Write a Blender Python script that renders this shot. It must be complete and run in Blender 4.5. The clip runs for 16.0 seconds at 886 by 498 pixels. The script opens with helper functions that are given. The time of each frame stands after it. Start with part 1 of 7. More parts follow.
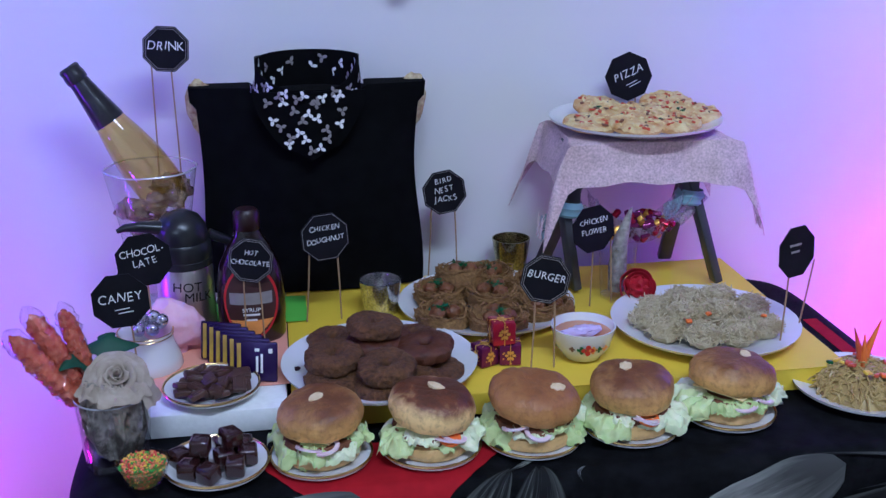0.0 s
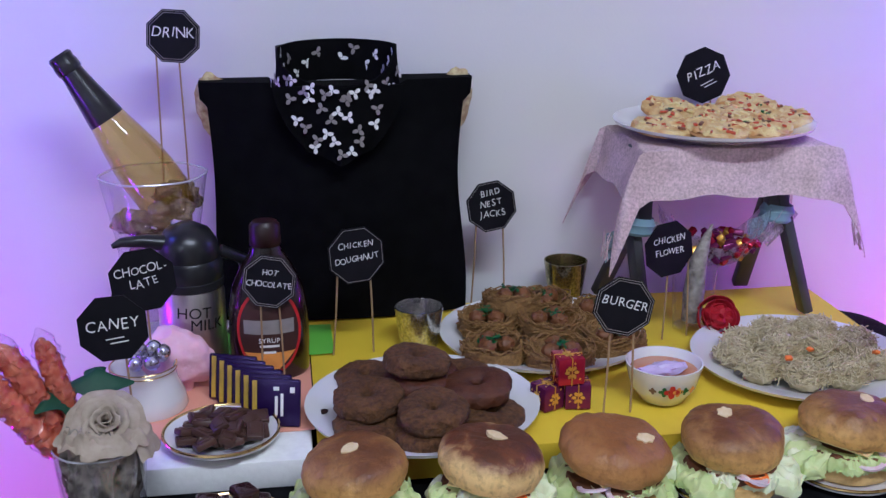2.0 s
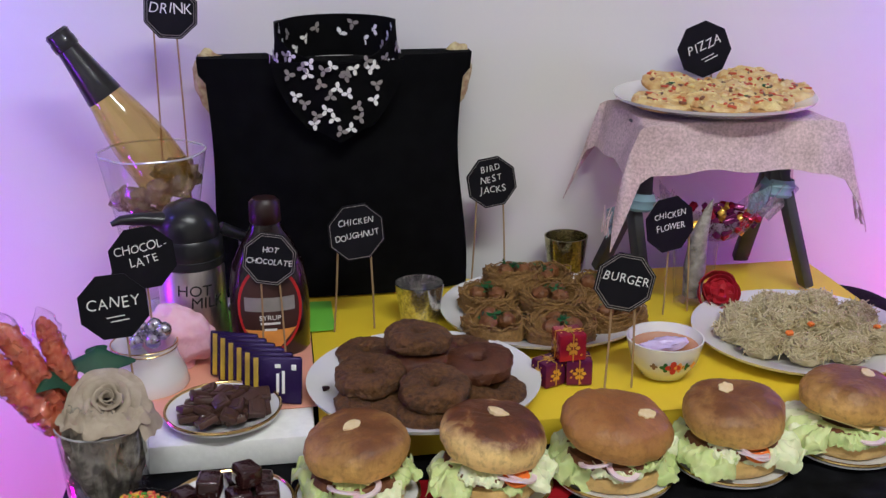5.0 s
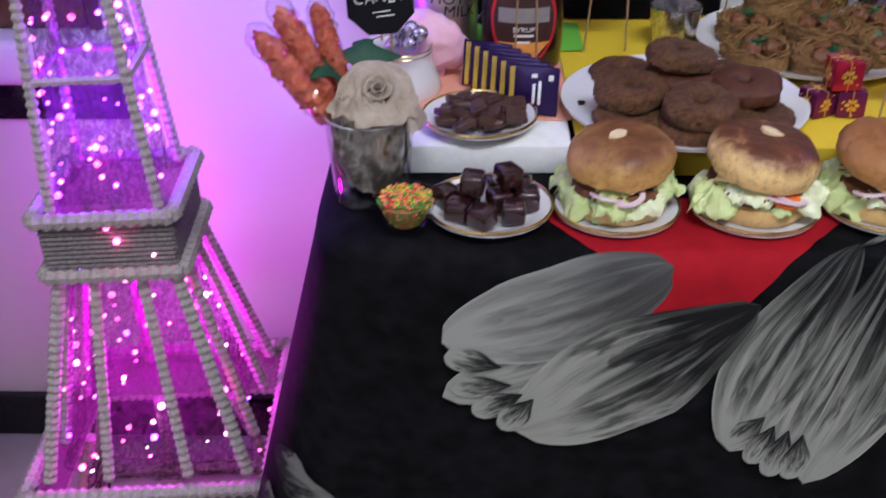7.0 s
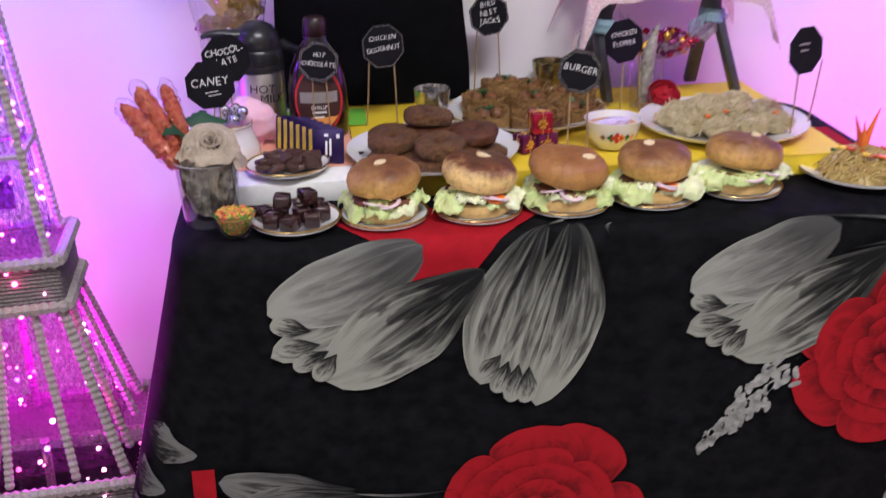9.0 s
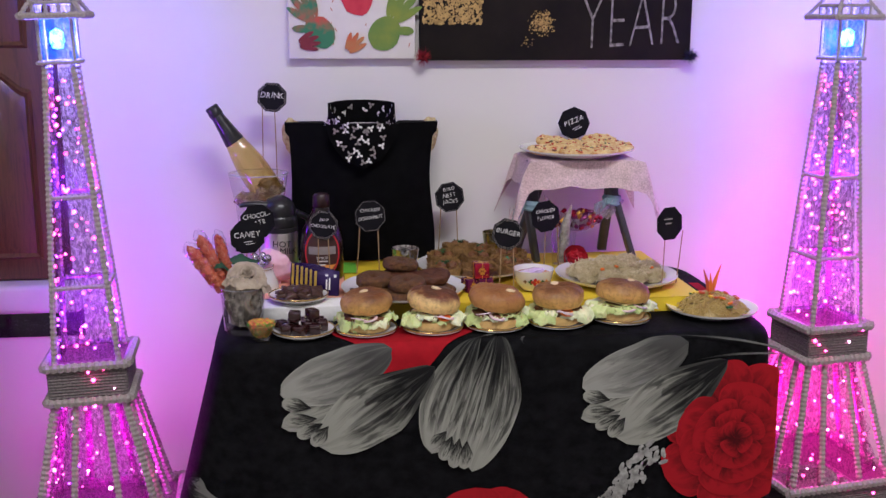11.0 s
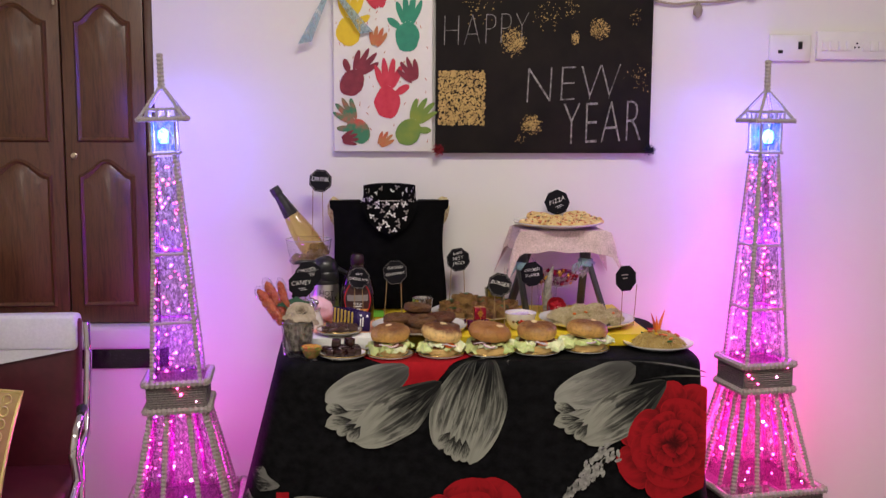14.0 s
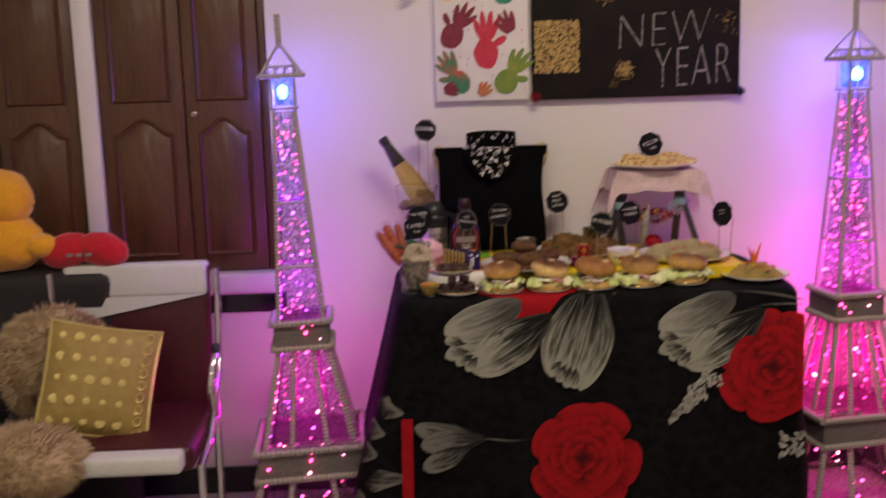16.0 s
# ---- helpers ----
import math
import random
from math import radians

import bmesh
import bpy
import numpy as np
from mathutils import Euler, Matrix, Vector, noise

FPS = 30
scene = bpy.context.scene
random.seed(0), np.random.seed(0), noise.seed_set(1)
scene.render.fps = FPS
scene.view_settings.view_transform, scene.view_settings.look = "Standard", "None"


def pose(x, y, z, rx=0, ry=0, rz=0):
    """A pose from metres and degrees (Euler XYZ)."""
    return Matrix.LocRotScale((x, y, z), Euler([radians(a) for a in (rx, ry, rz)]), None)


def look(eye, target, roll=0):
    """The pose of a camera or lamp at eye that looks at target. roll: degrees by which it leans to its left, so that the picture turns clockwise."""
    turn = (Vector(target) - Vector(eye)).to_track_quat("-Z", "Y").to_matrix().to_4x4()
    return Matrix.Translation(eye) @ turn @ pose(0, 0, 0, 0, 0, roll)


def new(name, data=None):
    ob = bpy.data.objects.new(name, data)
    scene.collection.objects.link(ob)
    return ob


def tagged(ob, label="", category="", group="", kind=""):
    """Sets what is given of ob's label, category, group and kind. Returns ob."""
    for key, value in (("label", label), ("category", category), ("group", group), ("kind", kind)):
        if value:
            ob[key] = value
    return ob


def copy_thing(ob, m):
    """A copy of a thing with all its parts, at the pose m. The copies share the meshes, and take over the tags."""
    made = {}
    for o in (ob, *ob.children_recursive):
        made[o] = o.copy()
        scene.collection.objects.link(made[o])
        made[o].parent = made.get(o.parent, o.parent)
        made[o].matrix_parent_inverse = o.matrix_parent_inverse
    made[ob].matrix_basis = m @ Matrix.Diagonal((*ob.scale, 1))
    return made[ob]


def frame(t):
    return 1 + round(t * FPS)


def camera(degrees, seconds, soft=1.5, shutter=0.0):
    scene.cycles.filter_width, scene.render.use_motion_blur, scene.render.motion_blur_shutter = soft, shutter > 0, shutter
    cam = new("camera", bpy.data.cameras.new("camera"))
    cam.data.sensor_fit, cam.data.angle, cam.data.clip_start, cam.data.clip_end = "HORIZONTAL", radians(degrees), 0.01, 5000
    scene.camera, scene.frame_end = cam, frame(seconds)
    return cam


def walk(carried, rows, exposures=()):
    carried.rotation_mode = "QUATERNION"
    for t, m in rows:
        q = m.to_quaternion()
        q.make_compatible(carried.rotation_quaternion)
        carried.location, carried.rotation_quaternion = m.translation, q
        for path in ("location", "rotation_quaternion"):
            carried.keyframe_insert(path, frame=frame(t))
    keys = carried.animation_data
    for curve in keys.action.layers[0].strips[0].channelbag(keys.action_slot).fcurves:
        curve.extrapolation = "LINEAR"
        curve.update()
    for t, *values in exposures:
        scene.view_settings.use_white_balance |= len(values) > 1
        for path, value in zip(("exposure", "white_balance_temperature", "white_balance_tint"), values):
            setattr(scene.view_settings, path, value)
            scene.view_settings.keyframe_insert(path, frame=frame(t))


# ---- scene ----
cam = camera(45.1, 16.0, soft=1.4, shutter=0.4)
PATH = [
    (0, (-0.168, 0.188, 1.374), (0.124, 2.056, 0.720), -0.3),
    (0.5, (-0.193, 0.157, 1.372), (0.122, 2.022, 0.720), -0.1),
    (1, (-0.214, 0.132, 1.388), (0.083, 2.002, 0.746), 0.0),
    (1.1, (-0.214, 0.132, 1.388), (0.083, 2.002, 0.746), 0.0),
    (1.32, (-0.192, 0.393, 1.294), (0.094, 2.28, 0.696), 0.1),
    (1.5, (-0.192, 0.393, 1.294), (0.094, 2.28, 0.696), 0.1),
    (2, (-0.188, 0.396, 1.291), (0.093, 2.284, 0.694), 0.0),
    (2.5, (-0.19, 0.396, 1.292), (0.088, 2.279, 0.679), 0.0),
    (3, (-0.189, 0.396, 1.29), (0.087, 2.276, 0.665), -0.3),
    (5.5, (-0.19, 0.401, 1.292), (0.091, 2.27, 0.638), -0.2),
    (6, (-0.206, 0.404, 1.287), (0.036, 2.263, 0.588), 0.2),
    (6.5, (-0.23, 0.409, 1.263), (-0.09, 2.21, 0.405), 0.2),
    (7, (-0.273, 0.402, 1.231), (-0.327, 2.115, 0.201), -0.7),
    (7.5, (-0.265, 0.348, 1.228), (-0.357, 2.044, 0.173), -1.1),
    (8, (-0.211, 0.242, 1.229), (-0.242, 1.977, 0.235), -1.8),
    (8.5, (-0.203, 0.113, 1.243), (-0.085, 1.896, 0.344), -1.5),
    (9, (-0.217, -0.049, 1.268), (-0.004, 1.778, 0.482), -1.1),
    (9.5, (-0.209, -0.22, 1.299), (0.026, 1.659, 0.655), 0.0),
    (10, (-0.204, -0.378, 1.317), (0.018, 1.532, 0.769), 0.5),
    (12.5, (-0.306, -1.013, 1.351), (-0.018, 0.94, 1.03), 0.3),
    (13, (-0.314, -1.122, 1.359), (-0.018, 0.834, 1.069), 0.6),
    (13.5, (-0.266, -1.217, 1.367), (-0.01, 0.746, 1.082), 1.1),
    (14, (-0.247, -1.313, 1.363), (-0.066, 0.662, 1.098), 0.3),
    (14.5, (-0.301, -1.364, 1.377), (-0.094, 0.614, 1.163), -0.4),
    (15, (-0.368, -1.432, 1.37), (-0.077, 0.537, 1.184), -0.3),
    (15.5, (-0.397, -1.472, 1.35), (-0.161, 0.502, 1.127), -0.1),
    (16, (-0.395, -1.478, 1.347), (-0.322, 0.491, 1.005), -1.7),
]
walk(cam, [(t, look(eye, target, roll)) for t, eye, target, roll in PATH],
     exposures=[(0.0, -0.16, 4300, 14), (1.0, -0.13, 4550, 14), (2.0, -0.06, 4850, 15), (3.0, -0.01, 5150, 13), (5.5, 0.02, 6000, 4), (6.0, 0.0, 6450, -3), (6.5, 0.06, 6500, -7),
                (7.0, 0.22, 5200, 17), (8.0, 0.30, 5300, 18), (9.0, 0.42, 5600, 18), (9.5, 0.34, 5600, 18), (10.0, 0.08, 5600, 20), (12.5, 0.03, 6000, 14), (14.5, 0.06, 6550, 14), (15.0, -0.13, 6600, 15), (16.0, -0.35, 7500, 19)])


# ---- light: ceiling tubes, LED chains in the towers, lantern bulbs ----
world = bpy.data.worlds.new("night")
world.use_nodes = True
world.node_tree.nodes["Background"].inputs[0].default_value = (0.02, 0.02, 0.03, 1)
world.node_tree.nodes["Background"].inputs[1].default_value = 0.3
scene.world = world


def lamp(name, kind, m, watts, colour, size=0.05, size_y=None):
    d = bpy.data.lights.new(name, kind)
    d.energy, d.color = watts, colour
    if kind == "AREA":
        d.shape, d.size, d.size_y = "RECTANGLE", size, size_y or size
    else:
        d.shadow_soft_size = size
    ob = new(name, d)
    ob.matrix_world = m
    return ob


lamp("tube_light_lamp", "AREA", pose(0.25, 0.0, 2.68), 44, (1.0, 0.94, 0.82), 1.3, 0.12)
lamp("tube_light_lamp", "AREA", pose(-1.6, -1.9, 2.68), 28, (1.0, 0.94, 0.83), 1.3, 0.12)
TOWERS = (((-0.676, 1.52, 0.0), 3.0), ((0.925, 1.6, 0.0), 9.0))
GLOW = (((0.26, 0.03, 1.0), (0.38, 0.02, 1.0), (0.74, 0.0, 0.62)), ((0.30, 0.03, 1.0), (0.58, 0.01, 0.90), (0.95, 0.005, 0.40)))
for (place, _), glow in zip(TOWERS, GLOW):
    for (z, watts), colour in zip(((1.0, 0.9), (0.75, 1.2), (0.42, 2.6)), glow):
        lamp("led_chain_lamp", "POINT", pose(place[0] - (0.03 * z if place[0] < 0 else 0), place[1], z), watts * (3.5 if place[0] > 0 else 2.0), colour, 0.035)
    lamp("lantern_lamp", "POINT", pose(place[0] - (0.03 * 1.285 if place[0] < 0 else 0), place[1], 1.285), 6.5, (0.15, 0.11, 1.0), 0.02)


# ---- materials ----
def ramp(t, fac, stops):
    n = t.nodes.new("ShaderNodeValToRGB")
    el = n.color_ramp.elements
    while len(el) < len(stops):
        el.new(0.5)
    for e, (p, c) in zip(el, stops):
        e.position, e.color = p, (*c, 1) if len(c) == 3 else c
    t.links.new(fac, n.inputs[0])
    return n.outputs[0]


def noise_tex(t, vec, scale, detail=5, rough=0.55, dist=0.0):
    n = t.nodes.new("ShaderNodeTexNoise")
    n.inputs["Scale"].default_value, n.inputs["Detail"].default_value = scale, detail
    n.inputs["Roughness"].default_value, n.inputs["Distortion"].default_value = rough, dist
    t.links.new(vec, n.inputs["Vector"])
    return n.outputs["Fac"]


def maths(t, op, a, b=0.5, clamp=False):
    n = t.nodes.new("ShaderNodeMath")
    n.operation, n.use_clamp = op, clamp
    for i, v in enumerate((a, b)):
        if isinstance(v, (int, float)):
            n.inputs[i].default_value = v
        else:
            t.links.new(v, n.inputs[i])
    return n.outputs[0]


def blend(t, fac, a, b):
    n = t.nodes.new("ShaderNodeMix")
    n.data_type = "RGBA"
    for i, v in ((0, fac), (6, a), (7, b)):
        if isinstance(v, (int, float)):
            n.inputs[i].default_value = v
        elif isinstance(v, tuple):
            n.inputs[i].default_value = (*v, 1)
        else:
            t.links.new(v, n.inputs[i])
    return n.outputs[2]


def stretched(t, vec, s):
    n = t.nodes.new("ShaderNodeMapping")
    n.inputs["Scale"].default_value = s
    t.links.new(vec, n.inputs["Vector"])
    return n.outputs[0]


def base(name):
    m = bpy.data.materials.new(name)
    m.use_nodes = True
    t = m.node_tree
    return m, t, t.nodes["Principled BSDF"], t.nodes.new("ShaderNodeTexCoord")


def add_bump(t, b, height, strength, dist=0.002):
    n = t.nodes.new("ShaderNodeBump")
    n.inputs["Strength"].default_value, n.inputs["Distance"].default_value = strength, dist
    t.links.new(height, n.inputs["Height"])
    t.links.new(n.outputs[0], b.inputs["Normal"])


def mat(name, c1, c2=None, scale=60, rough=0.5, metal=0.0, bump=0.0, bscale=None, bdist=0.002, stretch=(1, 1, 1), coat=0.0,
        trans=0.0, ior=1.45, sss=0.0, sheen=0.0, alpha=1.0, lo=0.35, hi=0.65, spec=0.5):
    m, t, b, co = base(name)
    vec = stretched(t, co.outputs["Object"], stretch)
    c2 = c2 or tuple(min(1, v * 0.8) for v in c1)
    n = noise_tex(t, vec, scale)
    n2 = noise_tex(t, co.outputs["Object"], scale * 0.13, 3)
    col = ramp(t, maths(t, "ADD", maths(t, "MULTIPLY", n, 0.7), maths(t, "MULTIPLY", n2, 0.3)), [(lo, c1), (hi, c2)])
    t.links.new(col, b.inputs["Base Color"])
    r = t.nodes.new("ShaderNodeMapRange")
    r.inputs[3].default_value, r.inputs[4].default_value = max(0.0, rough - 0.08), min(1.0, rough + 0.08)
    t.links.new(n2, r.inputs[0])
    t.links.new(r.outputs[0], b.inputs["Roughness"])
    b.inputs["Metallic"].default_value, b.inputs["Coat Weight"].default_value = metal, coat
    b.inputs["Transmission Weight"].default_value, b.inputs["IOR"].default_value = trans, ior
    b.inputs["Subsurface Weight"].default_value, b.inputs["Sheen Weight"].default_value = sss, sheen
    b.inputs["Subsurface Radius"].default_value = (0.008, 0.005, 0.003)
    b.inputs["Alpha"].default_value, b.inputs["Specular IOR Level"].default_value = alpha, spec
    if bump:
        add_bump(t, b, noise_tex(t, vec, bscale or scale, 6, 0.65), bump, bdist)
    return m


def glow_mat(name, colour, power):
    m, t, b, co = base(name)
    b.inputs["Base Color"].default_value = (*colour, 1)
    b.inputs["Emission Color"].default_value = (*colour, 1)
    b.inputs["Emission Strength"].default_value = power
    return m


def net_mat(name, colour, gap, scale):
    """A thin net that lets part of the light through."""
    m, t, b, co = base(name)
    out = t.nodes["Material Output"]
    t.nodes.remove(b)
    d, tr, tp = (t.nodes.new(k) for k in ("ShaderNodeBsdfDiffuse", "ShaderNodeBsdfTranslucent", "ShaderNodeBsdfTransparent"))
    d.inputs[0].default_value = tr.inputs[0].default_value = (*colour, 1)
    m1, m2 = t.nodes.new("ShaderNodeMixShader"), t.nodes.new("ShaderNodeMixShader")
    m1.inputs[0].default_value = 0.6
    t.links.new(d.outputs[0], m1.inputs[1])
    t.links.new(tr.outputs[0], m1.inputs[2])
    n = noise_tex(t, stretched(t, co.outputs["Object"], (1, 1, 0.5)), scale, 8, 0.8)
    f = ramp(t, n, [(0.42, (max(0.0, gap - 0.45),) * 3), (0.58, (min(1.0, gap + 0.38),) * 3)])
    t.links.new(f, m2.inputs[0])
    t.links.new(m1.outputs[0], m2.inputs[1])
    t.links.new(tp.outputs[0], m2.inputs[2])
    t.links.new(m2.outputs[0], out.inputs[0])
    return m


def clear_mat(name, tint, opacity=0.18, rough=0.05):
    """Thin clear glass or film: mostly see-through, with gloss."""
    m, t, b, co = base(name)
    out = t.nodes["Material Output"]
    t.nodes.remove(b)
    g, tp, f = (t.nodes.new(k) for k in ("ShaderNodeBsdfGlossy", "ShaderNodeBsdfTransparent", "ShaderNodeLayerWeight"))
    g.inputs["Roughness"].default_value = rough
    tp.inputs[0].default_value = (*tint, 1)
    mx = t.nodes.new("ShaderNodeMixShader")
    t.links.new(maths(t, "ADD", maths(t, "MULTIPLY", maths(t, "POWER", f.outputs[1], 3.0), 0.75), opacity * 0.5, True), mx.inputs[0])
    t.links.new(tp.outputs[0], mx.inputs[1])
    t.links.new(g.outputs[0], mx.inputs[2])
    t.links.new(mx.outputs[0], out.inputs[0])
    return m


def wood_mat(name, c1, c2, scale=9):
    m, t, b, co = base(name)
    vec = stretched(t, co.outputs["Object"], (6, 6, 0.5))
    n = noise_tex(t, vec, scale, 8, 0.65, 1.2)
    n2 = noise_tex(t, co.outputs["Object"], 3.5, 3)
    col = ramp(t, maths(t, "ADD", maths(t, "MULTIPLY", n, 0.75), maths(t, "MULTIPLY", n2, 0.25)), [(0.3, c1), (0.52, c2), (0.7, c1)])
    t.links.new(col, b.inputs["Base Color"])
    b.inputs["Roughness"].default_value, b.inputs["Coat Weight"].default_value, b.inputs["Coat Roughness"].default_value = 0.42, 0.22, 0.2
    add_bump(t, b, n, 0.25, 0.001)
    return m


def bun_mat(name, top, side, low, high):
    """Baked dough: browned crown over a pale side, with crust mottling."""
    m, t, b, co = base(name)
    sep = t.nodes.new("ShaderNodeSeparateXYZ")
    t.links.new(co.outputs["Object"], sep.inputs[0])
    n = noise_tex(t, co.outputs["Object"], 30, 7, 0.62, 0.4)
    n2 = noise_tex(t, co.outputs["Object"], 160, 4)
    h = t.nodes.new("ShaderNodeMapRange")
    h.inputs[1].default_value, h.inputs[2].default_value = low, high
    t.links.new(maths(t, "ADD", sep.outputs[2], maths(t, "MULTIPLY", maths(t, "SUBTRACT", n, 0.5), 0.034)), h.inputs[0])
    mid = tuple(a * 0.45 + c * 0.55 for a, c in zip(top, side))
    col = ramp(t, h.outputs[0], [(0.0, side), (0.36, mid), (0.74, top), (1.0, tuple(v * 0.55 for v in top))])
    col = blend(t, ramp(t, n2, [(0.48, (0, 0, 0)), (0.75, (0.5, 0.5, 0.5))]), col, tuple(v * 0.55 for v in top))
    t.links.new(col, b.inputs["Base Color"])
    b.inputs["Roughness"].default_value, b.inputs["Subsurface Weight"].default_value = 0.5, 0.05
    b.inputs["Subsurface Radius"].default_value = (0.006, 0.004, 0.002)
    add_bump(t, b, maths(t, "ADD", n, maths(t, "MULTIPLY", n2, 0.5)), 0.8, 0.003)
    return m


def petal_mat(name, pale, dark, streak):
    """Printed petal: u runs from stem to mouth, v across it."""
    m, t, b, co = base(name)
    uv = co.outputs["UV"]
    sep = t.nodes.new("ShaderNodeSeparateXYZ")
    t.links.new(uv, sep.inputs[0])
    u, v = sep.outputs[0], sep.outputs[1]
    w = t.nodes.new("ShaderNodeObjectInfo")
    own = t.nodes.new("ShaderNodeVectorMath")
    own.operation = "ADD"
    t.links.new(uv, own.inputs[0])
    t.links.new(w.outputs["Random"], own.inputs[1])
    pv = own.outputs[0]
    st = noise_tex(t, stretched(t, pv, (0.9, 4.0, 1)), 2.4, 4, 0.55, 0.8)
    veil = noise_tex(t, stretched(t, pv, (0.7, 3.5, 1)), 1.3, 2, 0.5, 0.6)
    big = noise_tex(t, stretched(t, pv, (2.2, 4.2, 1)), 1.5, 3, 0.55, 0.4)
    root = maths(t, "ADD", u, maths(t, "MULTIPLY", maths(t, "SUBTRACT", st, 0.5), streak * 2.2))
    grey = tuple(d * 0.45 + p * 0.55 for d, p in zip(dark, pale))
    col = ramp(t, root, [(0.24, dark), (0.42, tuple(d * 0.75 + p * 0.25 for d, p in zip(dark, pale))), (0.54, grey), (0.80, pale)])
    col = blend(t, maths(t, "MULTIPLY", maths(t, "SUBTRACT", veil, 0.50), 2.2, True), col, grey)
    spot = maths(t, "MULTIPLY", maths(t, "SUBTRACT", big, 0.515), 12.0, True)
    spot = maths(t, "MULTIPLY", spot, maths(t, "MULTIPLY", maths(t, "SUBTRACT", maths(t, "MULTIPLY", u, maths(t, "SUBTRACT", 1.0, u)), 0.12), 12.0, True))
    col = blend(t, maths(t, "MULTIPLY", spot, maths(t, "MULTIPLY", streak, 1.15)), col, dark)
    rim = maths(t, "MULTIPLY", maths(t, "SUBTRACT", maths(t, "ABSOLUTE", maths(t, "SUBTRACT", v, 0.5)), 0.455), 30.0, True)
    col = blend(t, maths(t, "MULTIPLY", maths(t, "MULTIPLY", rim, 0.55), maths(t, "MULTIPLY", maths(t, "SUBTRACT", u, 0.3), 2.0, True)), col, tuple(min(1.0, x * 1.25) for x in pale))
    t.links.new(col, b.inputs["Base Color"])
    b.inputs["Roughness"].default_value, b.inputs["Specular IOR Level"].default_value = 0.8, 0.2
    add_bump(t, b, noise_tex(t, co.outputs["Object"], 900, 2), 0.15, 0.0006)
    return m


def wall_mat(name, c):
    m, t, b, co = base(name)
    n = noise_tex(t, co.outputs["Object"], 1.3, 4)
    n2 = noise_tex(t, co.outputs["Object"], 260, 3)
    t.links.new(ramp(t, n, [(0.3, tuple(v * 0.95 for v in c)), (0.7, c)]), b.inputs["Base Color"])
    b.inputs["Roughness"].default_value = 0.62
    add_bump(t, b, n2, 0.12, 0.001)
    return m


def wicker_mat(name, c1, c2):
    m, t, b, co = base(name)
    n = noise_tex(t, co.outputs["Object"], 220, 4)
    t.links.new(ramp(t, n, [(0.35, c1), (0.65, c2)]), b.inputs["Base Color"])
    b.inputs["Roughness"].default_value = 0.7
    add_bump(t, b, n, 0.3, 0.001)
    return m


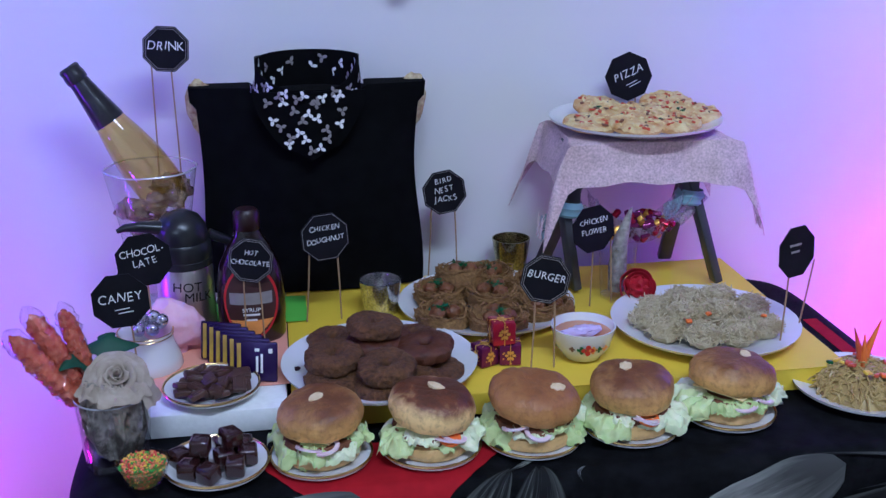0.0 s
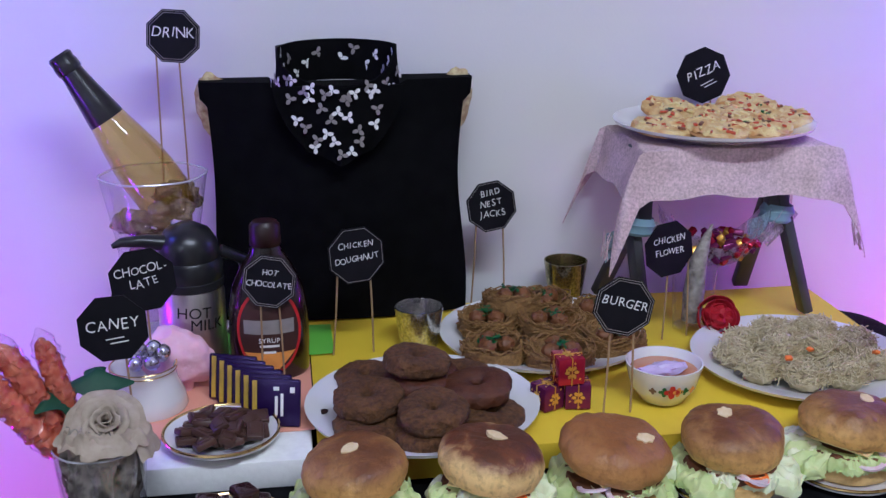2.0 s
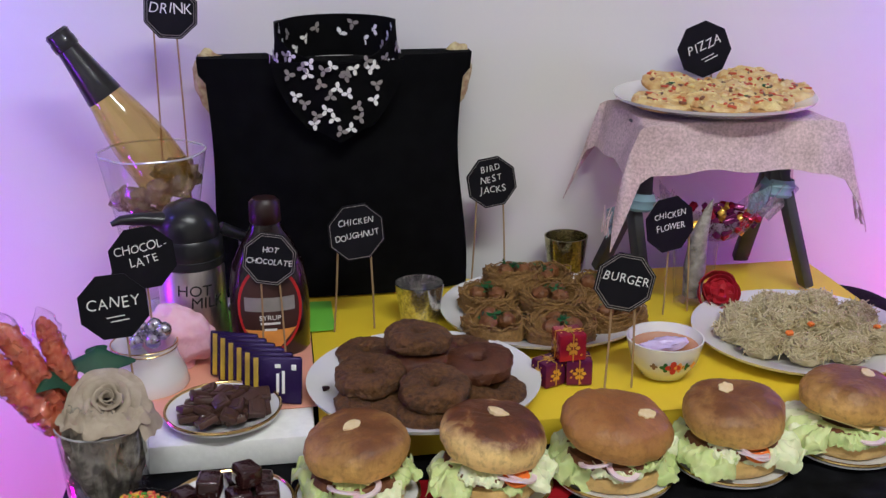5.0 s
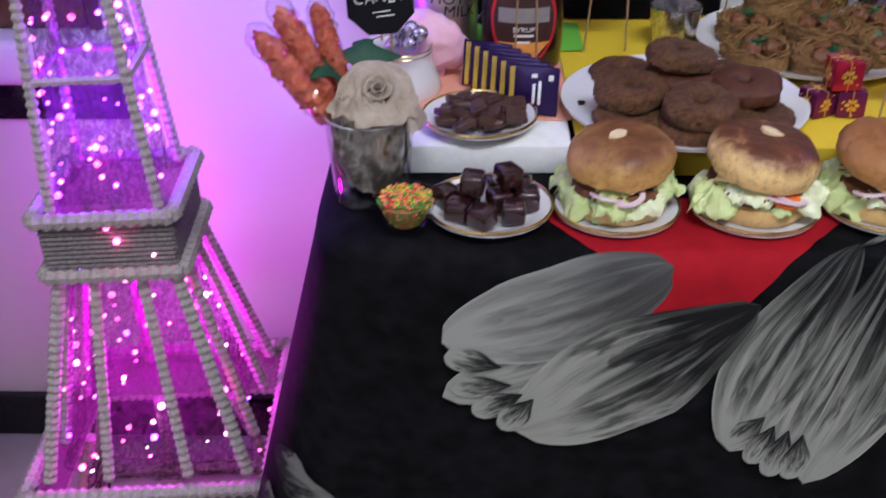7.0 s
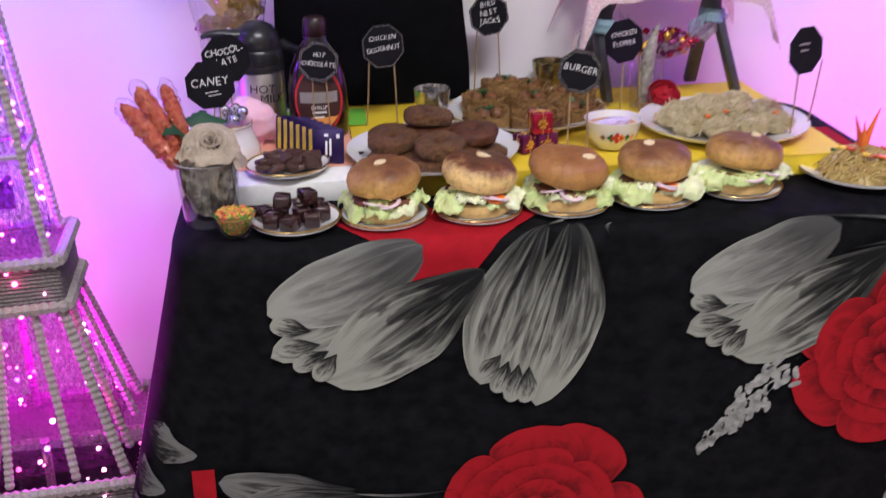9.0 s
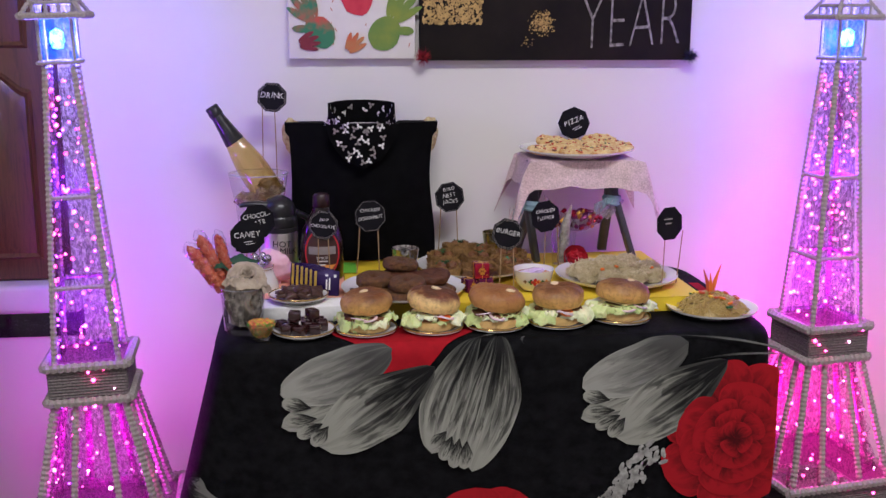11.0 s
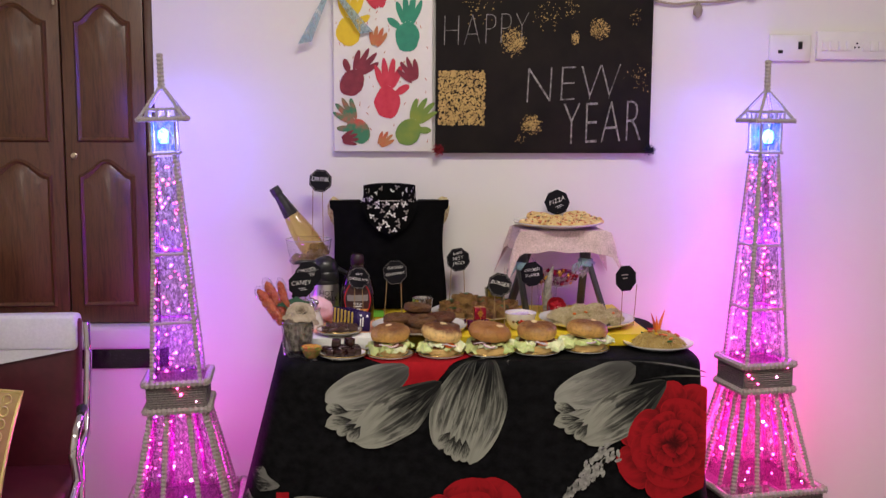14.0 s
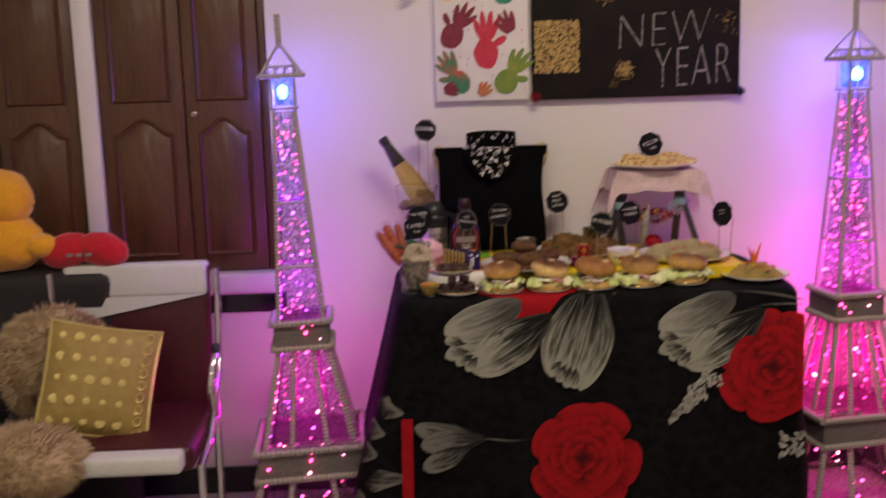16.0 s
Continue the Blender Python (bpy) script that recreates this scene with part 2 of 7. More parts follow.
M = dict(
    wall=wall_mat("white_wall_paint", (0.78, 0.76, 0.72)), ceil=wall_mat("ceiling_paint", (0.8, 0.79, 0.77)),
    floor=mat("polished_floor_tile", (0.42, 0.39, 0.36), (0.34, 0.31, 0.28), 6, 0.18, bump=0.02),
    granite=mat("black_granite", (0.012, 0.012, 0.014), (0.05, 0.05, 0.055), 300, 0.1, lo=0.55, hi=0.75),
    sill=mat("white_marble", (0.7, 0.69, 0.67), (0.58, 0.57, 0.56), 7, 0.2),
    shutter=wood_mat("varnished_teak", (0.026, 0.0095, 0.004), (0.115, 0.049, 0.019)),
    shutter_dark=wood_mat("varnished_teak_frame", (0.04, 0.013, 0.006), (0.08, 0.028, 0.011)),
    brass=mat("aged_brass", (0.6, 0.5, 0.35), rough=0.3, metal=1.0),
    chrome=mat("chrome", (0.8, 0.8, 0.82), (0.7, 0.7, 0.72), 20, 0.08, metal=1.0),
    plastic_white=mat("white_plastic", (0.78, 0.77, 0.74), (0.72, 0.71, 0.68), 10, 0.3),
    cloth_black=mat("black_velour", (0.0012, 0.0012, 0.0015), (0.010, 0.010, 0.0115), 45, 0.8, bump=0.3, bscale=420, stretch=(1.0, 1, 1.3), spec=0.12, lo=0.4, hi=0.75),
    petal=petal_mat("printed_petal_grey", (0.290, 0.297, 0.245), (0.006, 0.006, 0.006), 0.58),
    petal_smooth=petal_mat("printed_petal_smooth", (0.300, 0.305, 0.262), (0.050, 0.050, 0.046), 0.30),
    petal_dim=petal_mat("printed_petal_dim", (0.16, 0.16, 0.145), (0.008, 0.008, 0.008), 0.7),
    rose_petal=petal_mat("printed_rose_petal", (0.34, 0.006, 0.011), (0.055, 0.001, 0.002), 0.30),
    bloom=mat("printed_blossom", (0.42, 0.42, 0.38), (0.10, 0.10, 0.09), 70, 0.85),
    rose_red=mat("printed_red", (0.36, 0.006, 0.012), (0.27, 0.004, 0.009), 40, 0.8, bump=0.15, bscale=600, spec=0.2),
    rose_dark=mat("printed_dark_red", (0.285, 0.005, 0.010), (0.21, 0.004, 0.007), 40, 0.85, spec=0.2),
    foam=mat("white_foam_board", (0.82, 0.82, 0.78), (0.74, 0.74, 0.70), 120, 0.7, bump=0.2, bscale=350),
    yellow=mat("yellow_chart_paper", (0.80, 0.60, 0.025), (0.74, 0.54, 0.02), 8, 0.5, bump=0.1, bscale=20),
    peach=mat("peach_chart_paper", (0.85, 0.42, 0.28), (0.80, 0.37, 0.24), 8, 0.55, bump=0.1, bscale=20),
    green=mat("green_chart_paper", (0.22, 0.62, 0.06), (0.18, 0.55, 0.05), 8, 0.5),
    china=mat("white_china", (0.80, 0.79, 0.76), (0.76, 0.75, 0.72), 12, 0.12, coat=0.5),
    opal=mat("opal_glass", (0.80, 0.79, 0.76), (0.76, 0.75, 0.73), 12, 0.15, coat=0.4, sss=0.1),
    gold=mat("gold_rim", (0.75, 0.55, 0.22), (0.6, 0.42, 0.15), 40, 0.25, metal=1.0),
    bun=bun_mat("toasted_bun", (0.170, 0.062, 0.015), (0.72, 0.42, 0.11), 0.006, 0.045),
    bun2=bun_mat("golden_bun", (0.15, 0.045, 0.010), (0.78, 0.54, 0.20), 0.020, 0.036),
    bun3=bun_mat("browned_bun", (0.27, 0.105, 0.024), (0.62, 0.33, 0.085), -0.006, 0.050),
    bun_base=bun_mat("bun_base", (0.62, 0.40, 0.13), (0.70, 0.48, 0.18), 0.0, 0.03),
    crumb=mat("pale_crumb", (0.75, 0.62, 0.36), (0.66, 0.50, 0.24), 160, 0.8, bump=0.4),
    patty=mat("fried_patty", (0.10, 0.035, 0.014), (0.2, 0.08, 0.03), 120, 0.6, bump=0.7, bdist=0.003),
    lettuce=mat("lettuce_leaf", (0.64, 0.70, 0.32), (0.44, 0.56, 0.19), 60, 0.45, sss=0.15, bump=0.4, bscale=90),
    lettuce_pale=mat("pale_lettuce", (0.82, 0.83, 0.58), (0.64, 0.70, 0.38), 60, 0.45, sss=0.15, bump=0.4, bscale=90),
    onion=mat("onion_slice", (0.72, 0.50, 0.58), (0.80, 0.70, 0.70), 90, 0.3, sss=0.2),
    carrot=mat("carrot_slice", (0.85, 0.22, 0.03), (0.75, 0.16, 0.02), 60, 0.4),
    cheese=mat("pale_cheese", (0.85, 0.72, 0.35), (0.82, 0.66, 0.28), 40, 0.4, sss=0.15),
    dough=mat("fried_doughnut", (0.080, 0.034, 0.010), (0.235, 0.110, 0.034), 210, 0.5, bump=1.0, bscale=170, bdist=0.010, lo=0.38, hi=0.66),
    dough_dark=mat("dark_fried_doughnut", (0.055, 0.016, 0.006), (0.11, 0.034, 0.010), 110, 0.5, bump=0.8, bscale=110, bdist=0.004),
    nest=mat("fried_noodle_nest", (0.17, 0.088, 0.022), (0.34, 0.190, 0.054), 220, 0.6, bump=0.8, bscale=260, bdist=0.003),
    ball=mat("fried_ball", (0.12, 0.045, 0.012), (0.22, 0.088, 0.026), 90, 0.5, bump=0.6),
    herb=mat("green_herb", (0.010, 0.085, 0.022), (0.02, 0.13, 0.035), 90, 0.5, bump=0.5),
    vermicelli=mat("pale_vermicelli", (0.68, 0.60, 0.37), (0.46, 0.37, 0.18), 60, 0.5),
    noodle=mat("stir_fried_noodle", (0.52, 0.39, 0.13), (0.36, 0.24, 0.07), 40, 0.4),
    tomato=mat("red_pepper_piece", (0.60, 0.11, 0.04), (0.50, 0.07, 0.025), 60, 0.3, coat=0.3),
    corn=mat("sweetcorn", (0.85, 0.60, 0.06), (0.8, 0.5, 0.04), 60, 0.35),
    crust=mat("pizza_crust", (0.66, 0.42, 0.16), (0.46, 0.23, 0.07), 70, 0.7, bump=0.4),
    topping=mat("melted_cheese", (0.86, 0.73, 0.33), (0.60, 0.30, 0.08), 70, 0.4, bump=0.8, bscale=110, bdist=0.004, sss=0.1),
    olive=mat("dark_topping", (0.16, 0.11, 0.06), (0.22, 0.09, 0.05), 60, 0.4),
    choc=mat("milk_chocolate", (0.050, 0.023, 0.015), (0.075, 0.036, 0.024), 50, 0.35, bump=0.15),
    jelly=mat("glazed_chocolate", (0.020, 0.006, 0.006), (0.04, 0.011, 0.010), 60, 0.16, coat=0.6, bump=0.2, bscale=90),
    wrapper=mat("purple_foil", (0.028, 0.009, 0.085), (0.016, 0.006, 0.05), 40, 0.25, metal=0.4, bump=0.25, bscale=150),
    wrap_yellow=mat("yellow_print", (0.70, 0.48, 0.04), (0.28, 0.17, 0.03), 40, 0.35),
    ink_white=mat("white_ink", (0.85, 0.84, 0.80), (0.75, 0.74, 0.7), 300, 0.6),
    ink_black=mat("black_marker", (0.02, 0.02, 0.02), rough=0.5),
    card=mat("black_card", (0.004, 0.004, 0.006), (0.009, 0.008, 0.011), 30, 0.62, bump=0.1, bscale=60, spec=0.16),
    stick=mat("bamboo_stick", (0.42, 0.29, 0.14), (0.30, 0.19, 0.09), 60, 0.6, stretch=(4, 4, 0.3)),
    steel=mat("brushed_steel", (0.72, 0.70, 0.66), (0.6, 0.58, 0.55), 30, 0.38, metal=1.0, stretch=(8, 8, 0.4)),
    black_plastic=mat("black_plastic", (0.012, 0.012, 0.013), (0.02, 0.02, 0.021), 30, 0.3),
    syrup=mat("dark_syrup_bottle", (0.011, 0.0035, 0.0025), (0.008, 0.0025, 0.002), 20, 0.2, coat=0.5),
    syrup_cap=mat("brown_cap", (0.022, 0.006, 0.005), (0.016, 0.005, 0.004), 30, 0.4),
    label_dark=mat("dark_label", (0.06, 0.025, 0.02), (0.045, 0.018, 0.014), 50, 0.4),
    label_red=mat("red_print", (0.55, 0.02, 0.02), rough=0.4), label_orange=mat("orange_print", (0.85, 0.36, 0.07), rough=0.4),
    label_grey=mat("grey_print", (0.30, 0.27, 0.25), rough=0.4),
    glass=clear_mat("clear_glass", (0.95, 0.96, 0.97), 0.06), glass_cut=clear_mat("cut_glass", (0.90, 0.91, 0.92), 0.22), film=clear_mat("clear_film", (0.96, 0.95, 0.97), 0.05, 0.10), glass_edge=mat("glass_edge", (0.75, 0.76, 0.78), (0.6, 0.6, 0.64), 60, 0.1, coat=0.8, alpha=0.45),
    amber=clear_mat("amber_drink", (0.88, 0.80, 0.40), 0.22, 0.06),
    foil_black=mat("black_foil", (0.012, 0.012, 0.014), (0.03, 0.03, 0.03), 60, 0.3, coat=0.4, bump=0.15),
    ice=mat("brown_speckled_ice", (0.62, 0.46, 0.28), (0.22, 0.12, 0.05), 55, 0.14, trans=0.5, coat=0.8, bump=0.5, bscale=90, alpha=0.8),
    silver_cup=mat("mercury_glass", (0.80, 0.79, 0.75), (0.34, 0.33, 0.30), 300, 0.16, metal=0.95, lo=0.42, hi=0.62),
    gold_cup=mat("gold_mercury_glass", (0.46, 0.41, 0.21), (0.17, 0.15, 0.07), 300, 0.18, metal=0.95, lo=0.42, hi=0.62),
    silver=mat("silver_foil_ball", (0.78, 0.78, 0.80), (0.6, 0.6, 0.64), 90, 0.18, metal=1.0, bump=0.3, bscale=200),
    floss=mat("pink_candy_floss", (0.90, 0.58, 0.66), (0.85, 0.48, 0.58), 90, 0.9, bump=0.7, bscale=140, sss=0.2),
    sugar=mat("orange_sugar_crystal", (0.46, 0.035, 0.020), (0.82, 0.26, 0.12), 120, 0.10, trans=0.35, sss=0.15, bump=0.5, bscale=170, bdist=0.003, coat=0.8),
    paper_rose=mat("grey_beige_paper", (0.43, 0.36, 0.27), (0.28, 0.225, 0.16), 60, 0.8, bump=0.4), paper_wrap=mat("printed_grey_paper", (0.36, 0.32, 0.26), (0.10, 0.085, 0.065), 60, 0.8, lo=0.44, hi=0.56, bump=0.5, bdist=0.004),
    leaf=mat("green_fabric_leaf", (0.008, 0.045, 0.020), (0.012, 0.065, 0.028), 60, 0.6, bump=0.3),
    rose_cloth=mat("red_fabric_rose", (0.44, 0.006, 0.016), (0.30, 0.004, 0.010), 60, 0.7, bump=0.3),
    lace=mat("lace_cone", (0.46, 0.42, 0.37), (0.10, 0.085, 0.07), 90, 0.8, bump=0.6),
    shirt=mat("black_knit", (0.002, 0.002, 0.0022), (0.0045, 0.0045, 0.005), 40, 0.92, bump=0.25, bscale=400, spec=0.08),
    lining=mat("grey_green_lining", (0.10, 0.105, 0.075), (0.02, 0.02, 0.016), 120, 0.9),
    cream=mat("cream_floral_cushion", (0.70, 0.62, 0.34), (0.34, 0.20, 0.10), 110, 0.85, bump=0.2),
    pink=mat("pink_net_cloth", (0.80, 0.61, 0.63), (0.46, 0.34, 0.33), 300, 0.85, bump=0.5, bscale=420, bdist=0.002),
    teal=mat("teal_ribbon", (0.19, 0.31, 0.36), (0.25, 0.38, 0.43), 50, 0.6),
    sheer=net_mat("sheer_teal_ribbon", (0.46, 0.62, 0.66), 0.40, 90),
    leg=mat("dark_grey_paint", (0.045, 0.048, 0.055), (0.07, 0.072, 0.08), 30, 0.4),
    foil_red=mat("red_foil", (0.50, 0.02, 0.04), (0.32, 0.01, 0.06), 90, 0.22, metal=0.6), foil_purple=mat("purple_wrap", (0.13, 0.015, 0.10), (0.2, 0.02, 0.08), 90, 0.25, metal=0.5),
    gold_print=mat("gold_print", (0.80, 0.50, 0.08), (0.7, 0.38, 0.05), 90, 0.3, metal=0.7),
    sauce=mat("amber_sauce", (0.55, 0.25, 0.12), (0.45, 0.18, 0.08), 40, 0.2, coat=0.5),
    tong=mat("lilac_film", (0.55, 0.42, 0.70), (0.7, 0.6, 0.8), 60, 0.2, sss=0.2, coat=0.5),
    canvas=mat("white_canvas", (0.80, 0.78, 0.73), (0.74, 0.72, 0.67), 20, 0.8, bump=0.15, bscale=700),
    canvas_black=mat("black_canvas", (0.011, 0.0095, 0.009), (0.020, 0.016, 0.013), 12, 0.8, bump=0.2, bscale=700, spec=0.15),
    chalk=mat("pale_chalk", (0.42, 0.40, 0.37), (0.05, 0.045, 0.04), 90, 0.8), goldpaint=mat("gold_paint", (0.56, 0.38, 0.13), (0.22, 0.14, 0.045), 75, 0.5, metal=0.2, lo=0.45, hi=0.7),
    twine=mat("jute_twine", (0.42, 0.36, 0.27), (0.30, 0.25, 0.18), 200, 0.9, bump=0.5), pebble=mat("grey_pebble", (0.36, 0.31, 0.27), (0.24, 0.2, 0.17), 40, 0.7),
    cord=wicker_mat("white_rope_binding", (0.42, 0.375, 0.35), (0.29, 0.255, 0.235)), wick=wicker_mat("grey_wicker", (0.22, 0.19, 0.18), (0.10, 0.085, 0.085)),
    tulle=net_mat("pale_tulle", (0.085, 0.045, 0.075), 0.80, 160),
    led_violet=glow_mat("violet_led", (0.36, 0.04, 1.0), 24), led_pink=glow_mat("pink_led", (1.0, 0.05, 0.26), 18), led_white=glow_mat("warm_pink_led", (1.0, 0.30, 0.55), 14),
    bulb=glow_mat("cyan_bulb", (0.14, 0.68, 1.0), 12), tube=glow_mat("tube_glow", (1.0, 0.95, 0.85), 6),
    sling=net_mat("clear_sling_film", (0.70, 0.66, 0.74), 0.66, 70), pane=net_mat("frosted_pane", (0.02, 0.10, 0.12), 0.55, 60),
    maroon=mat("maroon_leatherette", (0.075, 0.010, 0.016), (0.055, 0.007, 0.011), 40, 0.4, bump=0.2, bscale=250),
    towel=mat("white_chair_cover", (0.66, 0.68, 0.66), (0.58, 0.60, 0.58), 120, 0.8, bump=0.4, bscale=300),
    cushion=mat("olive_gold_cushion", (0.40, 0.29, 0.09), (0.32, 0.22, 0.06), 30, 0.6, bump=0.3, bscale=300), cushion_dot=mat("gold_sequin_patch", (0.70, 0.58, 0.24), (0.6, 0.47, 0.16), 60, 0.35, metal=0.4),
    fur=mat("beige_fur", (0.56, 0.43, 0.27), (0.36, 0.25, 0.13), 30, 0.9), black_fabric=mat("black_upholstery", (0.010, 0.009, 0.010), (0.016, 0.015, 0.016), 50, 0.6, bump=0.2),
    plush_yellow=mat("yellow_plush", (0.85, 0.42, 0.02), (0.78, 0.34, 0.015), 90, 0.9, bump=0.6, bscale=180, sheen=0.5), plush_red=mat("red_plush", (0.62, 0.012, 0.025), (0.5, 0.008, 0.018), 90, 0.9, bump=0.5, bscale=180, sheen=0.4),
    pom_green=mat("dark_green_wool", (0.01, 0.05, 0.03), (0.02, 0.08, 0.04), 80, 0.9), pom_red=mat("red_wool", (0.25, 0.01, 0.02), (0.35, 0.02, 0.03), 80, 0.9), pom_blue=mat("navy_wool", (0.01, 0.015, 0.05), (0.02, 0.02, 0.07), 80, 0.9),
    p_yellow=mat("yellow_paint", (0.80, 0.58, 0.02), (0.7, 0.48, 0.02), 40, 0.6), p_green=mat("green_paint", (0.02, 0.22, 0.13), (0.03, 0.30, 0.17), 40, 0.6), p_red=mat("red_paint", (0.52, 0.02, 0.05), (0.62, 0.05, 0.08), 40, 0.6),
    p_wine=mat("wine_paint", (0.16, 0.015, 0.03), (0.26, 0.03, 0.05), 40, 0.6), p_mix=mat("red_green_paint", (0.04, 0.20, 0.10), (0.55, 0.08, 0.06), 14, 0.6, lo=0.45, hi=0.55), p_olive=mat("olive_paint", (0.24, 0.30, 0.04), (0.06, 0.20, 0.05), 16, 0.6), p_orange=mat("rust_paint", (0.55, 0.10, 0.05), (0.4, 0.25, 0.08), 30, 0.6),
    spr_green=mat("green_sprinkle", (0.1, 0.4, 0.05), rough=0.4), spr_red=mat("red_sprinkle", (0.7, 0.06, 0.06), rough=0.4), spr_yellow=mat("yellow_sprinkle", (0.85, 0.6, 0.05), rough=0.4), spr_bed=mat("mixed_sprinkles", (0.08, 0.20, 0.03), (0.42, 0.16, 0.04), 420, 0.5, lo=0.46, hi=0.54), spr_pink=mat("orange_sprinkle", (0.85, 0.3, 0.12), rough=0.4),
)


# ---- mesh helpers ----
R = random.Random(7)
TABLE, BOARD, WALL = 0.750, 0.782, 1.83


def thing(name, m, label, category, group="", kind=""):
    ob = new(name)
    ob.empty_display_size = 0.02
    ob.matrix_world = m if isinstance(m, Matrix) else pose(*m)
    return tagged(ob, label, category, group, kind)


def part(name, bm, material, parent=None, label="", m=None, smooth=True):
    me = bpy.data.meshes.new(name)
    bm.to_mesh(me)
    bm.free()
    if smooth:
        me.shade_smooth()
        me.set_sharp_from_angle(angle=radians(42))
    for x in material if isinstance(material, (list, tuple)) else (material,):
        me.materials.append(x)
    ob = new(name, me)
    if parent is not None:
        ob.parent = parent
    if m is not None:
        ob.matrix_basis = m
    if label:
        ob["label"] = label
    return ob


def merge(*bms):
    out = bmesh.new()
    for b in bms:
        me = bpy.data.meshes.new("tmp")
        b.to_mesh(me)
        b.free()
        out.from_mesh(me)
        bpy.data.meshes.remove(me)
    return out


def moved(bm, m):
    bm.transform(m)
    return bm


def rbox(sx, sy, sz, bev=0.002, seg=2, at=(0, 0, 0)):
    """A box with its base centre at `at`, edges rounded."""
    bm = bmesh.new()
    bmesh.ops.create_cube(bm, size=1, matrix=Matrix.LocRotScale((at[0], at[1], at[2] + sz / 2), None, (sx, sy, sz)))
    if bev:
        bmesh.ops.bevel(bm, geom=bm.edges[:], offset=bev, segments=seg, affect="EDGES", profile=0.5)
    return bm


def lathe(profile, seg=32, sx=1.0, sy=1.0):
    bm = bmesh.new()
    rings = []
    for r, z in profile:
        if r < 1e-6:
            rings.append([bm.verts.new((0, 0, z))])
        else:
            rings.append([bm.verts.new((r * sx * math.cos(a), r * sy * math.sin(a), z)) for a in (2 * math.pi * i / seg for i in range(seg))])
    for a, b in zip(rings, rings[1:]):
        for i in range(seg):
            j = (i + 1) % seg
            if len(a) == 1 and len(b) > 1:
                bm.faces.new((a[0], b[j], b[i]))
            elif len(b) == 1 and len(a) > 1:
                bm.faces.new((a[i], a[j], b[0]))
            elif len(a) > 1:
                bm.faces.new((a[i], a[j], b[j], b[i]))
    bmesh.ops.recalc_face_normals(bm, faces=bm.faces[:])
    return bm


def tube(points, radius, seg=8, closed=False):
    """A round bar along points; radius is one number or one for each point."""
    bm = bmesh.new()
    pts = [Vector(p) for p in points]
    n = len(pts)
    rad = radius if isinstance(radius, (list, tuple)) else [radius] * n
    rings, up = [], None
    for i, p in enumerate(pts):
        d = (pts[(i + 1) % n] - pts[i - 1]) if closed else (pts[min(i + 1, n - 1)] - pts[max(i - 1, 0)])
        d = d.normalized()
        if up is None:
            up = d.orthogonal().normalized()
        up = (up - d * up.dot(d)).normalized()
        side = d.cross(up)
        rings.append([bm.verts.new(p + rad[i] * (math.cos(a) * up + math.sin(a) * side)) for a in (2 * math.pi * k / seg for k in range(seg))])
    pairs = list(zip(rings, rings[1:])) + ([(rings[-1], rings[0])] if closed else [])
    for a, b in pairs:
        for k in range(seg):
            bm.faces.new((a[k], a[(k + 1) % seg], b[(k + 1) % seg], b[k]))
    if not closed:
        bm.faces.new(rings[0][::-1])
        bm.faces.new(rings[-1])
    bmesh.ops.recalc_face_normals(bm, faces=bm.faces[:])
    return bm


def sheet(f, nu, nv, thick=0.0, uv=False):
    """A surface f(u, v), u and v from 0 to 1, with an optional thickness."""
    bm = bmesh.new()
    layer = bm.loops.layers.uv.new("UVMap") if uv else None
    g = [[bm.verts.new(f(i / nu, j / nv)) for j in range(nv + 1)] for i in range(nu + 1)]
    for i in range(nu):
        for j in range(nv):
            face = bm.faces.new((g[i][j], g[i + 1][j], g[i + 1][j + 1], g[i][j + 1]))
            if uv:
                for loop, (a, b) in zip(face.loops, ((i, j), (i + 1, j), (i + 1, j + 1), (i, j + 1))):
                    loop[layer].uv = (a / nu, b / nv)
    if thick:
        bmesh.ops.recalc_face_normals(bm, faces=bm.faces[:])
        bmesh.ops.solidify(bm, geom=bm.faces[:], thickness=thick)
    return bm


def lump(rx, ry, rz, rough=0.1, freq=3.0, seed=0, sub=3, flat=None):
    """An uneven rounded body, its lowest side cut level where flat is given."""
    bm = bmesh.new()
    bmesh.ops.create_icosphere(bm, subdivisions=sub, radius=1)
    off = Vector((seed * 3.1, seed * 1.7, seed * 5.3))
    for v in bm.verts:
        k = 1 + rough * noise.noise(v.co * freq + off) + rough * 0.5 * noise.noise(v.co * freq * 2.3 + off)
        v.co = Vector((v.co.x * rx, v.co.y * ry, v.co.z * rz)) * k
        if flat is not None:
            v.co.z = max(v.co.z, flat)
    return bm


def lettering(text, size, material, parent, m, name="lettering", depth=0.0004, align="CENTER", shear=0.0, space=1.0, thin=0.0, wide=1.0):
    """Words in the built-in font, as a mesh in the local x-z plane that faces -y."""
    cu = bpy.data.curves.new("tmp", "FONT")
    cu.body, cu.size, cu.extrude, cu.align_x, cu.align_y, cu.shear, cu.resolution_u, cu.space_character, cu.offset = text, size, depth, align, "CENTER", shear, 3, space, -thin
    ob = bpy.data.objects.new("tmp", cu)
    scene.collection.objects.link(ob)
    me = bpy.data.meshes.new_from_object(ob.evaluated_get(bpy.context.evaluated_depsgraph_get()))
    bpy.data.objects.remove(ob)
    bpy.data.curves.remove(cu)
    me.transform(Matrix.Rotation(radians(90), 4, "X") @ Matrix.Diagonal((wide, 1, 1, 1)))
    me.name = name
    me.materials.clear()
    me.materials.append(material)
    o = new(name, me)
    o.parent, o.matrix_basis = parent, m
    return o


